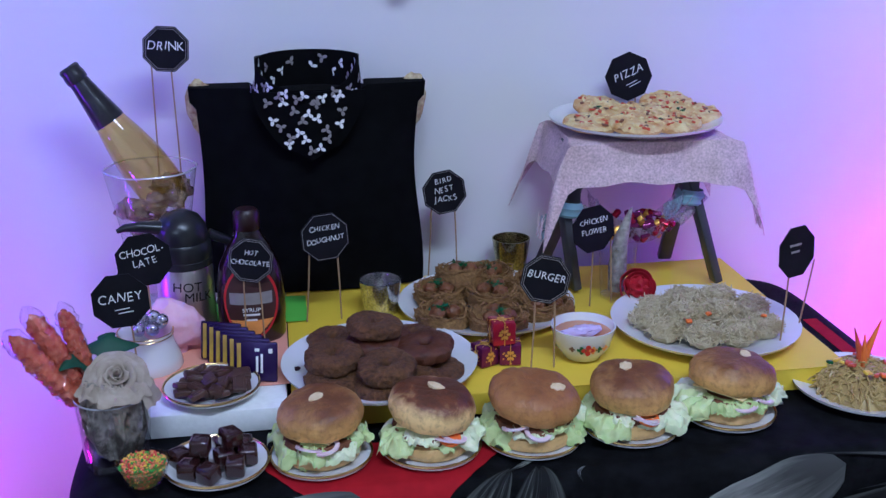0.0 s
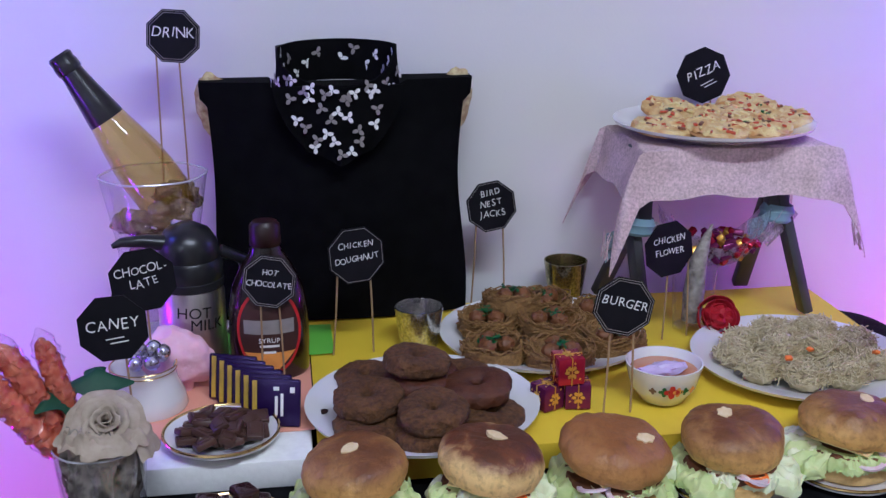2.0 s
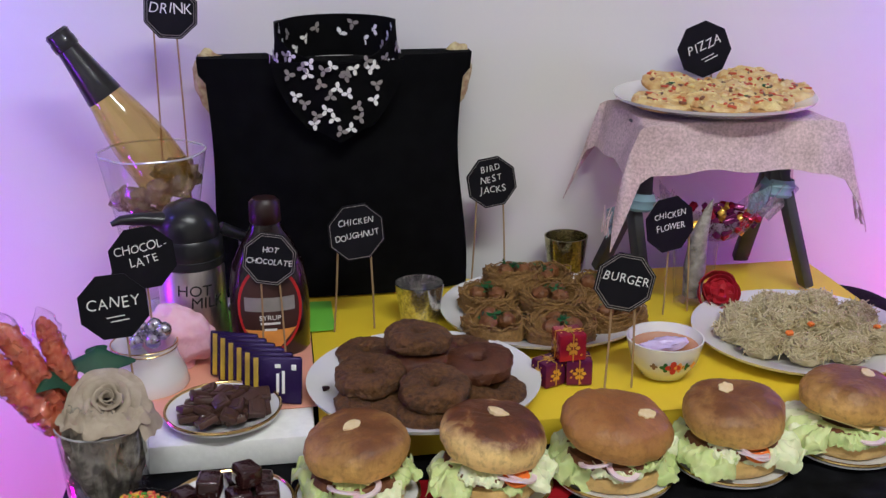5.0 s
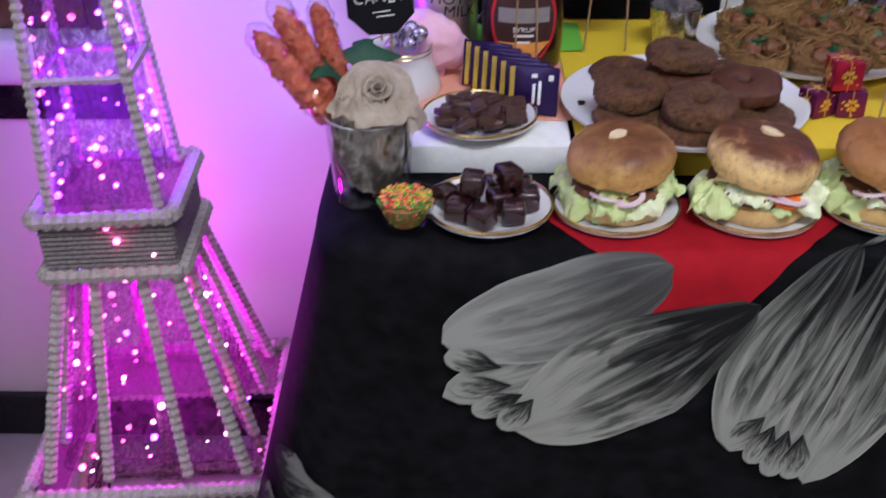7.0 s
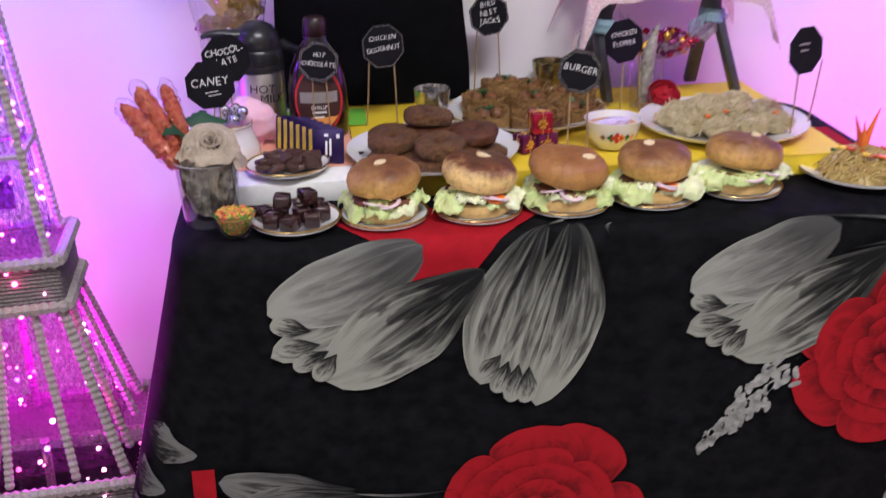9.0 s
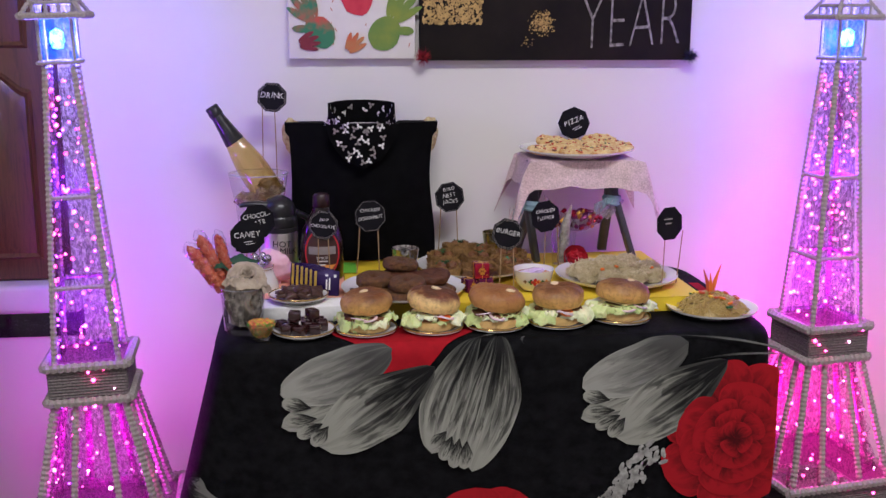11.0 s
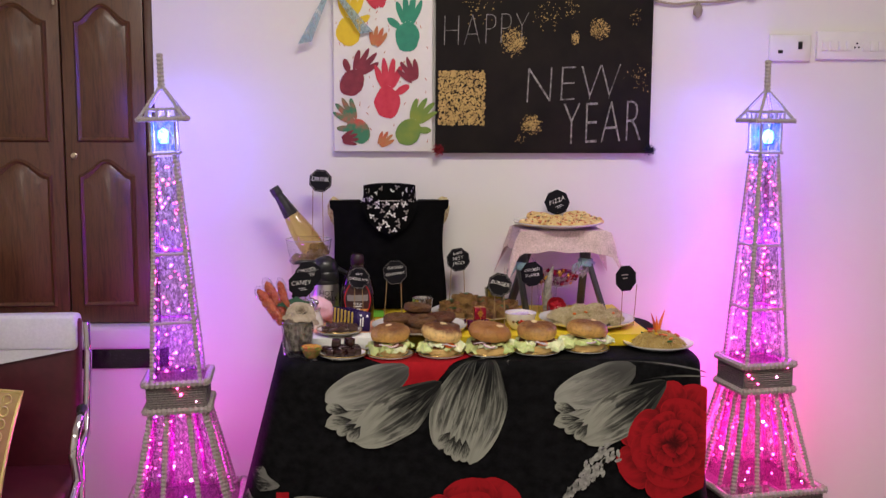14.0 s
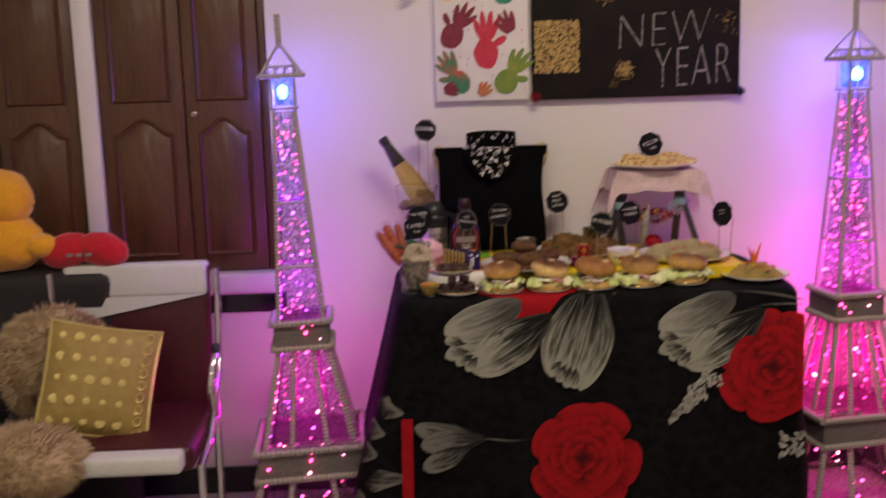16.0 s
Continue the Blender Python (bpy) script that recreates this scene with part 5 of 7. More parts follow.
def tuft(x, y, z, r, seed):
    rr = random.Random(seed)
    bits = [lump(r * 0.82, r * 0.82, r * 0.58, 0.2, 4, seed, 3)]
    for k in range(330):
        d = Vector((rr.gauss(0, 1), rr.gauss(0, 1), abs(rr.gauss(0, 0.9)))).normalized()
        s = Vector((rr.gauss(0, 1), rr.gauss(0, 1), rr.gauss(0, 0.7))).normalized() * rr.uniform(0.004, 0.0085)
        c = Vector((d.x * r, d.y * r, d.z * r * 0.72)) * rr.uniform(0.80, 1.04)
        bits.append(tube([c - s, c + d * 0.002, c + s], 0.00068, 4))
    ob = part("vermicelli_ball", merge(*bits), M["vermicelli"])
    ob.matrix_world = pose(x, y, z)
    tagged(ob, "fried ball coated in short pale vermicelli", "fried ball", "vermicelli balls")


V0 = BOARD + 0.017
for i, (x, y, r) in enumerate(((0.330, 1.442, 0.025), (0.373, 1.417, 0.026), (0.420, 1.417, 0.026), (0.465, 1.434, 0.025), (0.320, 1.484, 0.025), (0.365, 1.467, 0.026), (0.412, 1.464, 0.027), (0.457, 1.477, 0.025), (0.345, 1.522, 0.025), (0.390, 1.512, 0.026), (0.435, 1.520, 0.026), (0.480, 1.507, 0.023), (0.395, 1.552, 0.023))):
    tuft(x, y, V0 + (0.010 if 0.345 < x < 0.445 and 1.432 < y < 1.522 else 0), r, i + 3)
for i in range(4):
    ob = part("carrot_bit", rbox(0.008, 0.006, 0.004, 0.001), M["carrot"])
    ob.matrix_world = pose(0.355 + 0.035 * i, 1.427 + 0.02 * (i % 3), V0 + 0.019, 20, 10 * i, 30 * i)
    tagged(ob, "small orange carrot piece on the vermicelli", "carrot piece", "carrot pieces")

# ---- noodle plate ----
plate(0.553, 1.322, TABLE, 0.090, "white plate heaped with stir-fried noodles", "", name="noodle_plate", h=0.016)
heap = thing("noodles", pose(0.553, 1.322, TABLE + 0.005), "heap of yellow stir-fried noodles with vegetables", "noodles")
bits = [lump(0.062, 0.062, 0.030, 0.12, 3, 4, 3, flat=0.0)]
for k in range(330):
    a, d = R.uniform(0, 6.283), 0.066 * math.sqrt(R.random())
    z = 0.036 * (1 - (d / 0.072) ** 2) + R.uniform(-0.002, 0.003)
    b, w = R.uniform(0, 6.283), R.uniform(0.012, 0.028)
    pts = []
    for q in range(6):
        b += R.uniform(-0.7, 0.7)
        px, py = d * math.cos(a) + w * (q / 5 - 0.5) * math.cos(b), d * math.sin(a) + w * (q / 5 - 0.5) * math.sin(b)
        dd = math.hypot(px, py)
        pts.append((px, py, max(0.003, 0.036 * (1 - (dd / 0.074) ** 2)) + R.uniform(-0.001, 0.004)))
    bits.append(tube(pts, 0.0013, 4))
tagged(part("noodle_tangle", merge(*bits), M["noodle"], heap), kind="stuff")
for i in range(13):
    a, d = R.uniform(0, 6.283), R.uniform(0.015, 0.06)
    key = ("tomato", "tomato", "corn", "herb", "carrot")[i % 5]
    part("vegetable_piece", rbox(R.uniform(0.007, 0.015), R.uniform(0.006, 0.011), 0.004, 0.0012), M[key], heap, "", m=pose(d * math.cos(a), d * math.sin(a) - 0.004, 0.0365 * (1 - (d / 0.078) ** 2) + 0.002, R.uniform(-25, 25), R.uniform(-25, 25), R.uniform(0, 180)))
for i, (dx, dy, h) in enumerate(((-0.012, 0.0, 0.05), (-0.004, -0.004, 0.042), (0.011, 0.002, 0.058))):
    part("chilli_garnish", tube([(dx * 0.3, dy + 0.01, 0.03), (dx * 0.7, dy + 0.008, 0.03 + h * 0.5), (dx * 1.6, dy + 0.006, 0.034 + h)], [0.004, 0.0042, 0.0006], 8), M["carrot" if i else "tomato"], heap, "upright red chilli")

# ---- pizzas on the stool ----
PZ = 1.022
plate(0.362, 1.705, PZ, 0.129, "large white plate of small pizzas on the cloth-covered stool", "large plates", h=0.016)


def pizza(x, y, dz, r, seed, tilt):
    rr = random.Random(seed)
    o = thing("mini_pizza", pose(x, y, PZ + 0.0085 + dz * 0.6, tilt[0] * 0.7 + 3, tilt[1] * 0.7, 0) @ pose(0, 0, 0, 0, 0, seed * 31), "small pizza with melted cheese and peppers", "pizza", "pizzas on the plate")
    part("crust", lathe([(0, 0.001), (r * 0.94, 0.001), (r, 0.0025), (r * 0.99, 0.005), (r * 0.93, 0.0065), (0, 0.0065)], 32), M["crust"], o)
    ch = lathe([(0, 0.0105), (r * 0.2, 0.0110), (r * 0.4, 0.0112), (r * 0.6, 0.0110), (r * 0.78, 0.0105), (r * 0.92, 0.009), (r * 0.99, 0.0055), (r * 0.5, 0.005), (0, 0.005)], 56)
    for v in ch.verts:
        v.co += Vector((0, 0, 0.005 * noise.noise(v.co * 90 + Vector((seed, 0, 0))) + 0.003 * noise.noise(v.co * 240 + Vector((seed, 0, 0)))))
    part("melted_cheese", ch, M["topping"], o)
    for key, n in (("tomato", 10), ("olive", 5), ("herb", 1), ("cheese", 16)):
        for q in range(n):
            bm = moved(rbox(rr.uniform(0.003, 0.012), rr.uniform(0.002, 0.006), 0.0030, 0.001), pose(r * 0.8 * math.sqrt(rr.random()) * math.cos(q * 2.4 + rr.random()), r * 0.8 * math.sqrt(rr.random()) * math.sin(q * 2.4 + rr.random()), 0.0100, rr.uniform(-20, 20), rr.uniform(-20, 20), rr.uniform(0, 180)))
            part("topping_piece", bm, M[key], o)


for i, (x, y, dz, r, tl) in enumerate(((0.285, 1.675, 0, 0.042, (4, 2)), (0.345, 1.650, 0.004, 0.041, (10, 0)), (0.405, 1.655, 0.002, 0.040, (8, -3)), (0.455, 1.700, 0.004, 0.040, (10, -4)), (0.375, 1.705, 0.012, 0.040, (3, 0)), (0.315, 1.735, 0.018, 0.040, (14, 5)), (0.425, 1.745, 0.018, 0.042, (14, -6)))):
    pizza(x, y, dz, r * 1.0, i + 2, tl)

# ---- sweets ----
plate(-0.257, 1.263, TABLE, 0.058, "small gold-rimmed plate of glossy dark chocolate cubes", "sweet plates", True, "small_plate", 0.013)
for i, (x, y, dz) in enumerate(((-0.286, 1.242, 0), (-0.263, 1.229, 0), (-0.235, 1.240, 0), (-0.223, 1.265, 0), (-0.249, 1.260, 0), (-0.277, 1.267, 0), (-0.297, 1.269, 0), (-0.251, 1.289, 0), (-0.273, 1.254, 0.021), (-0.241, 1.269, 0.021), (-0.229, 1.287, 0.0))):
    c = rbox(0.022, 0.022, 0.020, 0.004, 3)
    for v in c.verts:
        v.co *= 1 + 0.06 * noise.noise(v.co * 60 + Vector((i, 0, 0)))
    ob = part("chocolate_cube", c, M["jelly"])
    ob.matrix_world = pose(x, y, TABLE + 0.0075 + dz, R.uniform(-6, 6), R.uniform(-6, 6), R.uniform(0, 90))
    tagged(ob, "glossy dark chocolate cube on the small plate", "chocolate", "chocolate cubes")
plate(-0.266, 1.393, BOARD, 0.058, "small gold-rimmed plate of broken milk chocolate", "sweet plates", True, "small_plate", 0.013)
bar = None
for i in range(30):
    a, d = i * 2.4, 0.042 * math.sqrt((i % 15 + 0.5) / 15)
    m = pose(-0.266 + d * math.cos(a), 1.393 + d * math.sin(a) * 0.95, BOARD + 0.0095 + (0.011 * (1 - d / 0.06) if i >= 15 else 0), R.uniform(-24, 24), R.uniform(-24, 24), R.uniform(0, 180))
    if bar is None:
        bar = part("chocolate_piece", merge(rbox(0.021, 0.017, 0.007, 0.0018), rbox(0.014, 0.010, 0.0015, 0.0006, at=(0, 0, 0.0065))), M["choc"])
        bar.matrix_world = m
        tagged(bar, "square broken piece of milk chocolate", "chocolate", "chocolate pieces")
    else:
        copy_thing(bar, m)
bowl = thing("sprinkle_bowl", pose(-0.332, 1.234, TABLE), "small clear glass bowl filled with coloured sprinkles", "bowl")
part("glass_bowl", lathe([(0, 0.002), (0.014, 0.002), (0.022, 0.014), (0.0275, 0.034), (0.029, 0.037)], 36), M["glass"], bowl)
part("filling", lathe([(0, 0.007), (0.012, 0.008), (0.019, 0.017), (0.0245, 0.031), (0.015, 0.034), (0, 0.036)], 28), M["spr_bed"], bowl, "bed of sprinkles")
for key in ("spr_green", "spr_red", "spr_yellow", "spr_pink"):
    bits = []
    for i in range(110):
        a, d = R.uniform(0, 6.283), 0.0235 * math.sqrt(R.random())
        p = Vector((d * math.cos(a), d * math.sin(a), 0.0345 + 0.002 * (1 - d / 0.024) + R.uniform(0, 0.0015)))
        if i % 3 == 0:
            h = R.uniform(0.010, 0.032)
            d = 0.0125 + (h - 0.008) * 0.50
            p = Vector((d * math.cos(a), d * math.sin(a), h))
        e = Vector((R.gauss(0, 1), R.gauss(0, 1), R.gauss(0, 0.4))).normalized() * 0.0017
        bits.append(tube([p - e, p + e], 0.0011, 5))
    tagged(part("sprinkle_heap", merge(*bits), M[key], bowl, key.split("_")[1] + " sugar sprinkles"), kind="stuff")
for i in range(6):
    f = i / 5
    pk = thing("chocolate_bar", pose(-0.213 - 0.046 * f, 1.418 + 0.070 * f, BOARD + 0.001, -12, 0, -14 - 4 * f), "purple foil chocolate bar standing on edge", "chocolate bar", "chocolate bars")
    w = rbox(0.054, 0.006, 0.050, 0.002)
    for v in w.verts:
        v.co.z += 0.0008 * math.sin(v.co.x * 900)
    part("wrapper", w, M["wrapper"], pk)
    part("printed_stripe", rbox(0.0052, 0.0006, 0.046, 0.0002, at=(-0.021, -0.0034, 0.002)), M["wrap_yellow"], pk, "yellow printed stripe")
    for k, (dx, dz, sx, sz) in enumerate(((0.002, 0.012, 0.003, 0.02), (0.008, 0.011, 0.003, 0.024), (0.002, 0.038, 0.006, 0.004), (0.019, 0.036, 0.005, 0.006))):
        part("printed_mark", rbox(sx, 0.0006, sz, 0.0001, at=(dx, -0.0034, dz)), M["ink_white"], pk, "pale printed bar")


# ---- black card signs on sticks ----
def sign(x, y, z, r, yaw, roll, lines, feet, base_z, label, edge=False, size=None, gap=None, squash=1.0, bars=0):
    """An octagonal card that faces -y, turned by yaw and roll, on one or two sticks down to base_z."""
    s = thing("food_sign", pose(x, y, z, -4, 0, yaw), label, "sign", "signs on sticks")
    tilt = pose(0, 0, 0, 0, roll, 0)
    pts = [(r * squash * math.cos(a), r * math.sin(a)) for a in (math.pi / 8 + math.pi / 4 * i for i in range(8))]
    bm = bmesh.new()
    f = bm.faces.new([bm.verts.new((px, -0.0006, pz)) for px, pz in pts])
    e = bmesh.ops.extrude_face_region(bm, geom=[f])
    bmesh.ops.translate(bm, vec=(0, 0.0014, 0), verts=[v for v in e["geom"] if isinstance(v, bmesh.types.BMVert)])
    bmesh.ops.recalc_face_normals(bm, faces=bm.faces[:])
    part("card", bm, M["card"], s, m=tilt, smooth=False)
    if edge:
        for q in (0.95, 0.87) if edge == 2 else (0.94,):
            part("border_line", tube([(px * q, -0.001, pz * q) for px, pz in pts], 0.00038, 4, True), M["label_grey"], s, "thin pale border line", m=tilt)
    size = size or r * 0.55
    gap = gap or size * 0.95
    for i, word in enumerate(lines):
        zz = gap * ((len(lines) - 1) / 2 - i)
        slope = R.uniform(-5, 3)
        wide = [{"I": 0.36, "-": 0.42, "M": 0.84, "W": 0.88}.get(ch, 0.52 if ch in "LEFJ" else 0.64) for ch in word]
        at = -sum(wide) / 2
        for ch, w in zip(word, wide):
            hand = tilt @ pose(0, 0, 0, 0, slope, 0) @ pose((at + w / 2) * size, -0.0012, zz + r * 0.12 + size * R.uniform(-0.07, 0.07), 0, R.uniform(-8, 8), 0)
            lettering(ch, size * R.uniform(0.9, 1.08), M["ink_white"], s, hand, "letter", depth=0.0002, shear=R.uniform(0.0, 0.16), thin=size * 0.006, wide=0.92)
            at += w
    for k in range(bars):
        part("underline", rbox(r * 0.5, 0.0004, 0.0011, 0.0001, at=(r * 0.1 * k, -0.0012, -r * 0.3 - 0.0045 * k)), M["ink_white"], s, "chalked line", m=tilt @ pose(0, 0, 0, 0, -4, 0))
    inv = s.matrix_world.inverted()
    for fx, fy in feet:
        foot = inv @ Vector((fx, fy, base_z))
        head = Vector((foot.x * 0.8, 0.0018, -r * 0.5))
        part("stick", tube([foot, foot.lerp(head, 0.5) + Vector((0.0006, 0, 0)), head], 0.0012, 6), M["stick"], s)
    return s


sign(-0.318, 1.735, 1.152, 0.034, 0, 4, ["DRINK"], ((-0.345, 1.738), (-0.312, 1.738)), 0.90, "black octagonal card sign lettered DRINK", 2, 0.0175)
sign(0.372, 1.772, 1.085, 0.038, 0, -22, ["PIZZA"], ((0.385, 1.772),), 1.0385, "black octagonal card sign lettered PIZZA", 0, 0.0175, bars=2)
sign(0.078, 1.745, 0.921, 0.036, 6, -8, ["BIRD", "NEST", "JACKS"], ((0.052, 1.748), (0.098, 1.748)), BOARD, "black octagonal card sign lettered BIRD NEST JACKS", 1, 0.0125, 0.0145)
sign(-0.113, 1.594, 0.909, 0.036, 10, -3, ["CHICKEN", "DOUGHNUT"], ((-0.143, 1.600), (-0.094, 1.603)), BOARD, "black octagonal card sign lettered CHICKEN DOUGHNUT", 1, 0.0105, 0.0165)
sign(-0.214, 1.525, 0.905, 0.032, -8, 8, ["HOT", "CHOCOLATE"], ((-0.227, 1.528), (-0.202, 1.528)), BOARD, "black octagonal card sign lettered HOT CHOCOLATE", 2, 0.0092, 0.0135)
sign(0.268, 1.585, 0.902, 0.036, 14, -6, ["CHICKEN", "FLOWER"], ((0.268, 1.589), (0.303, 1.597)), BOARD, "black octagonal card sign lettered CHICKEN FLOWER", 0, 0.0112, 0.0155)
sign(0.149, 1.392, 0.905, 0.033, -6, 12, ["BURGER"], ((0.134, 1.396), (0.164, 1.396)), BOARD, "black octagonal card sign lettered BURGER", 2, 0.0138)
last = sign(0.486, 1.405, 0.917, 0.036, 24, 0, [], ((0.474, 1.402), (0.520, 1.445)), BOARD, "black octagonal card sign turned aside, writing unreadable", 0)
for k in range(2):
    part("writing_bar", rbox(0.022 - 0.006 * k, 0.0004, 0.003, 0.0001, at=(-0.004, -0.001, 0.008 - 0.009 * k)), M["label_grey"], last, "faint pale writing")
tail = sign(-0.347, 1.512, 0.918, 0.0365, 8, -5, ["CHOCOL-", "LATE"], ((-0.345, 1.516), (-0.375, 1.516)), BOARD, "black octagonal card sign lettered CHOCOLATE", 0, 0.0138, 0.015)
part("card_tail", rbox(0.020, 0.0010, 0.062, 0.0003), M["card"], tail, "black paper tail", m=pose(-0.037, 0.0022, -0.062, 0, 16, 0))
sign(-0.361, 1.388, 0.912, 0.0345, 6, -2, ["CANEY"], ((-0.350, 1.392),), BOARD, "black octagonal card sign lettered CANEY", 0, 0.0168, bars=2)

# ---- steel flask ----
flask = thing("vacuum_flask", pose(-0.306, 1.600, BOARD) @ Matrix.Diagonal((1, 1, 0.965, 1)), "brushed steel vacuum flask, black lid, HOT MILK lettered", "flask")
part("steel_body", lathe([(0, 0), (0.036, 0), (0.0385, 0.004), (0.0385, 0.095), (0.0365, 0.103), (0, 0.103)], 48), M["steel"], flask)
part("collar", lathe([(0.0370, 0.1015), (0.039, 0.103), (0.039, 0.112), (0.0380, 0.113), (0.0390, 0.115), (0.0385, 0.132), (0.0355, 0.137), (0, 0.137)], 48), M["black_plastic"], flask, "black plastic collar")
part("lid", lathe([(0.0350, 0.1365), (0.0360, 0.141), (0.0335, 0.158), (0.025, 0.172), (0.012, 0.179), (0, 0.180)], 40), M["black_plastic"], flask, "domed black lid")
part("spout", moved(tube([(0, 0, 0), (-0.03, 0, 0.006), (-0.052, 0, 0.007), (-0.062, 0, 0.003)], [0.011, 0.008, 0.0055, 0.003], 12), pose(-0.020, -0.01, 0.158, 0, 0, 12)), M["black_plastic"], flask, "pouring spout")
part("grip", tube([(0.035, 0.012, 0.14), (0.062, 0.02, 0.125), (0.066, 0.022, 0.07), (0.044, 0.012, 0.03)], 0.008, 10), M["black_plastic"], flask, "black carrying grip")
for word, dz, ang in (("HOT", 0.078, 8), ("MILK", 0.062, 30)):
    me = lettering(word, 0.019, M["ink_black"], flask, pose(0, 0, dz, 0, 4, ang), depth=0.0003)
    for v in me.data.vertices:
        a = v.co.x / 0.039
        rr_ = 0.0389 - v.co.y
        v.co.x, v.co.y = rr_ * math.sin(a), -rr_ * math.cos(a)

# ---- syrup bottle ----
syr = thing("syrup_bottle", pose(-0.217, 1.562, BOARD) @ Matrix.Diagonal((1, 1, 0.93, 1)), "dark brown chocolate syrup bottle with an oval label", "bottle")
part("bottle_body", lathe([(0, 0), (0.040, 0), (0.044, 0.006), (0.0455, 0.045), (0.045, 0.085), (0.040, 0.115), (0.028, 0.143), (0.0185, 0.158), (0.0165, 0.168), (0, 0.168)], 48, 1, 0.72), M["syrup"], syr)
part("cap", lathe([(0.0165, 0.1665), (0.0178, 0.168), (0.0172, 0.192), (0.013, 0.197), (0, 0.198)], 28, 1, 0.95), M["syrup_cap"], syr, "reddish brown screw cap")


def on_bottle(f, nu=16, nv=10, lift=0.0006, uv=False):
    def g(u, v):
        x, z = f(u, v)
        k = 0.0455 if z < 0.085 else 0.0455 - (z - 0.085) ** 1.5 * 1.05
        x = max(-0.95 * k, min(0.95 * k, x))
        return Vector((x, -0.72 * math.sqrt(max(1e-8, k * k - x * x)) - lift, z))
    return sheet(g, nu, nv)


def oval(rx, rz, cz):
    return lambda u, v: (rx * v * math.cos(2 * math.pi * u), cz + rz * v * math.sin(2 * math.pi * u))


part("label", on_bottle(oval(0.036, 0.056, 0.066), 40, 8), M["label_red"], syr, "red-edged oval label")
part("label_field", on_bottle(oval(0.033, 0.052, 0.066), 40, 8, 0.0011), M["label_dark"], syr, "dark brown label field")
part("label_foot", on_bottle(lambda u, v: ((u - 0.5) * 0.058 * (0.35 + 0.65 * v), 0.018 + 0.022 * v), 12, 6, 0.0017), M["label_orange"], syr, "orange lower label panel")
part("logo_band", on_bottle(lambda u, v: ((u - 0.5) * 0.056, 0.064 + 0.018 * v), 12, 4, 0.0017), M["label_grey"], syr, "grey name band")
lettering("SYRUP", 0.0085, M["ink_white"], syr, pose(0, -0.0350, 0.056), depth=0.0003)
for k in range(1, 3):
    part("printed_bar", on_bottle(lambda u, v: ((u - 0.5) * (0.03 - 0.008 * k), 0.055 - 0.008 * k + 0.003 * v), 8, 2, 0.0018), M["ink_white"], syr, "pale printed bar")

# ---- glass vase with leaning bottle ----
vase = thing("glass_vase", pose(-0.352, 1.712, BOARD) @ Matrix.Diagonal((1.0, 1.0, 0.91, 1)), "flared clear glass vase holding a leaning bottle and ice lumps", "vase")
vb = lathe([(0, 0.004), (0.034, 0.004), (0.036, 0.0), (0.042, 0.05), (0.052, 0.14), (0.064, 0.226)], 36)
for v in vb.verts:
    a = math.atan2(v.co.y, v.co.x)
    v.co.x *= 1 + 0.025 * math.sin(6 * a + v.co.z * 30)
    v.co.y *= 1 + 0.025 * math.sin(6 * a + v.co.z * 30)
part("glass_body", vb, M["glass"], vase)
part("glass_rim", tube([(0.0637 * (1 + 0.025 * math.sin(6 * a + 6.8)) * math.cos(a), 0.063 * (1 + 0.025 * math.sin(6 * a + 6.8)) * math.sin(a), 0.2265) for a in (2 * math.pi * i / 48 for i in range(48))], 0.0014, 6, True), M["glass_edge"], vase)
drink = thing("drink_bottle", pose(-0.326, 1.712, 0.938, 0, -32, 0), "amber drink bottle with black foil neck, leaning in vase", "bottle")
part("amber_body", lathe([(0, 0), (0.026, 0.0), (0.031, 0.005), (0.0345, 0.030), (0.0345, 0.060), (0.0325, 0.085), (0.0275, 0.115), (0.0215, 0.143), (0, 0.143)], 36), M["amber"], drink)
part("foil_neck", lathe([(0.0220, 0.140), (0.0225, 0.142), (0.0185, 0.170), (0.0145, 0.200), (0.0138, 0.208), (0, 0.208)], 32), M["foil_black"], drink, "black foil neck wrap")
part("crown_cap", lathe([(0.0133, 0.207), (0.0155, 0.210), (0.0155, 0.219), (0.0145, 0.222), (0.0150, 0.229), (0.0125, 0.232), (0, 0.232)], 28), M["foil_black"], drink, "black stopper")
for i, (dx, dy, z) in enumerate(((-0.035, -0.012, 0.17), (-0.02, -0.034, 0.175), (0.005, -0.038, 0.185), (0.03, -0.025, 0.19), (0.036, 0.005, 0.195), (0.016, -0.012, 0.205), (0.025, 0.025, 0.20), (-0.01, -0.03, 0.145), (0.015, -0.03, 0.15), (0.0, -0.02, 0.12), (0.02, 0.0, 0.125), (-0.02, 0.0, 0.13), (0.0, 0.0, 0.095), (0.012, -0.015, 0.09))):
    ob = part("ice_lump", lump(0.018, 0.016, 0.015, 0.5, 1.8, i + 2, 3), M["ice"])
    ob.matrix_world = pose(-0.350 + dx, 1.712 + dy, BOARD + z * 0.88, 0, 0, 40 * i)
    tagged(ob, "brown-speckled clear lump in the glass vase", "ice", "lumps in the vase")

# ---- dressed cushion ----
shirt = thing("dressed_cushion", pose(-0.123, 1.748, BOARD) @ Matrix.Diagonal((1, 1, 0.965, 1)), "cushion dressed in a black top with a flowered scarf collar", "cushion")


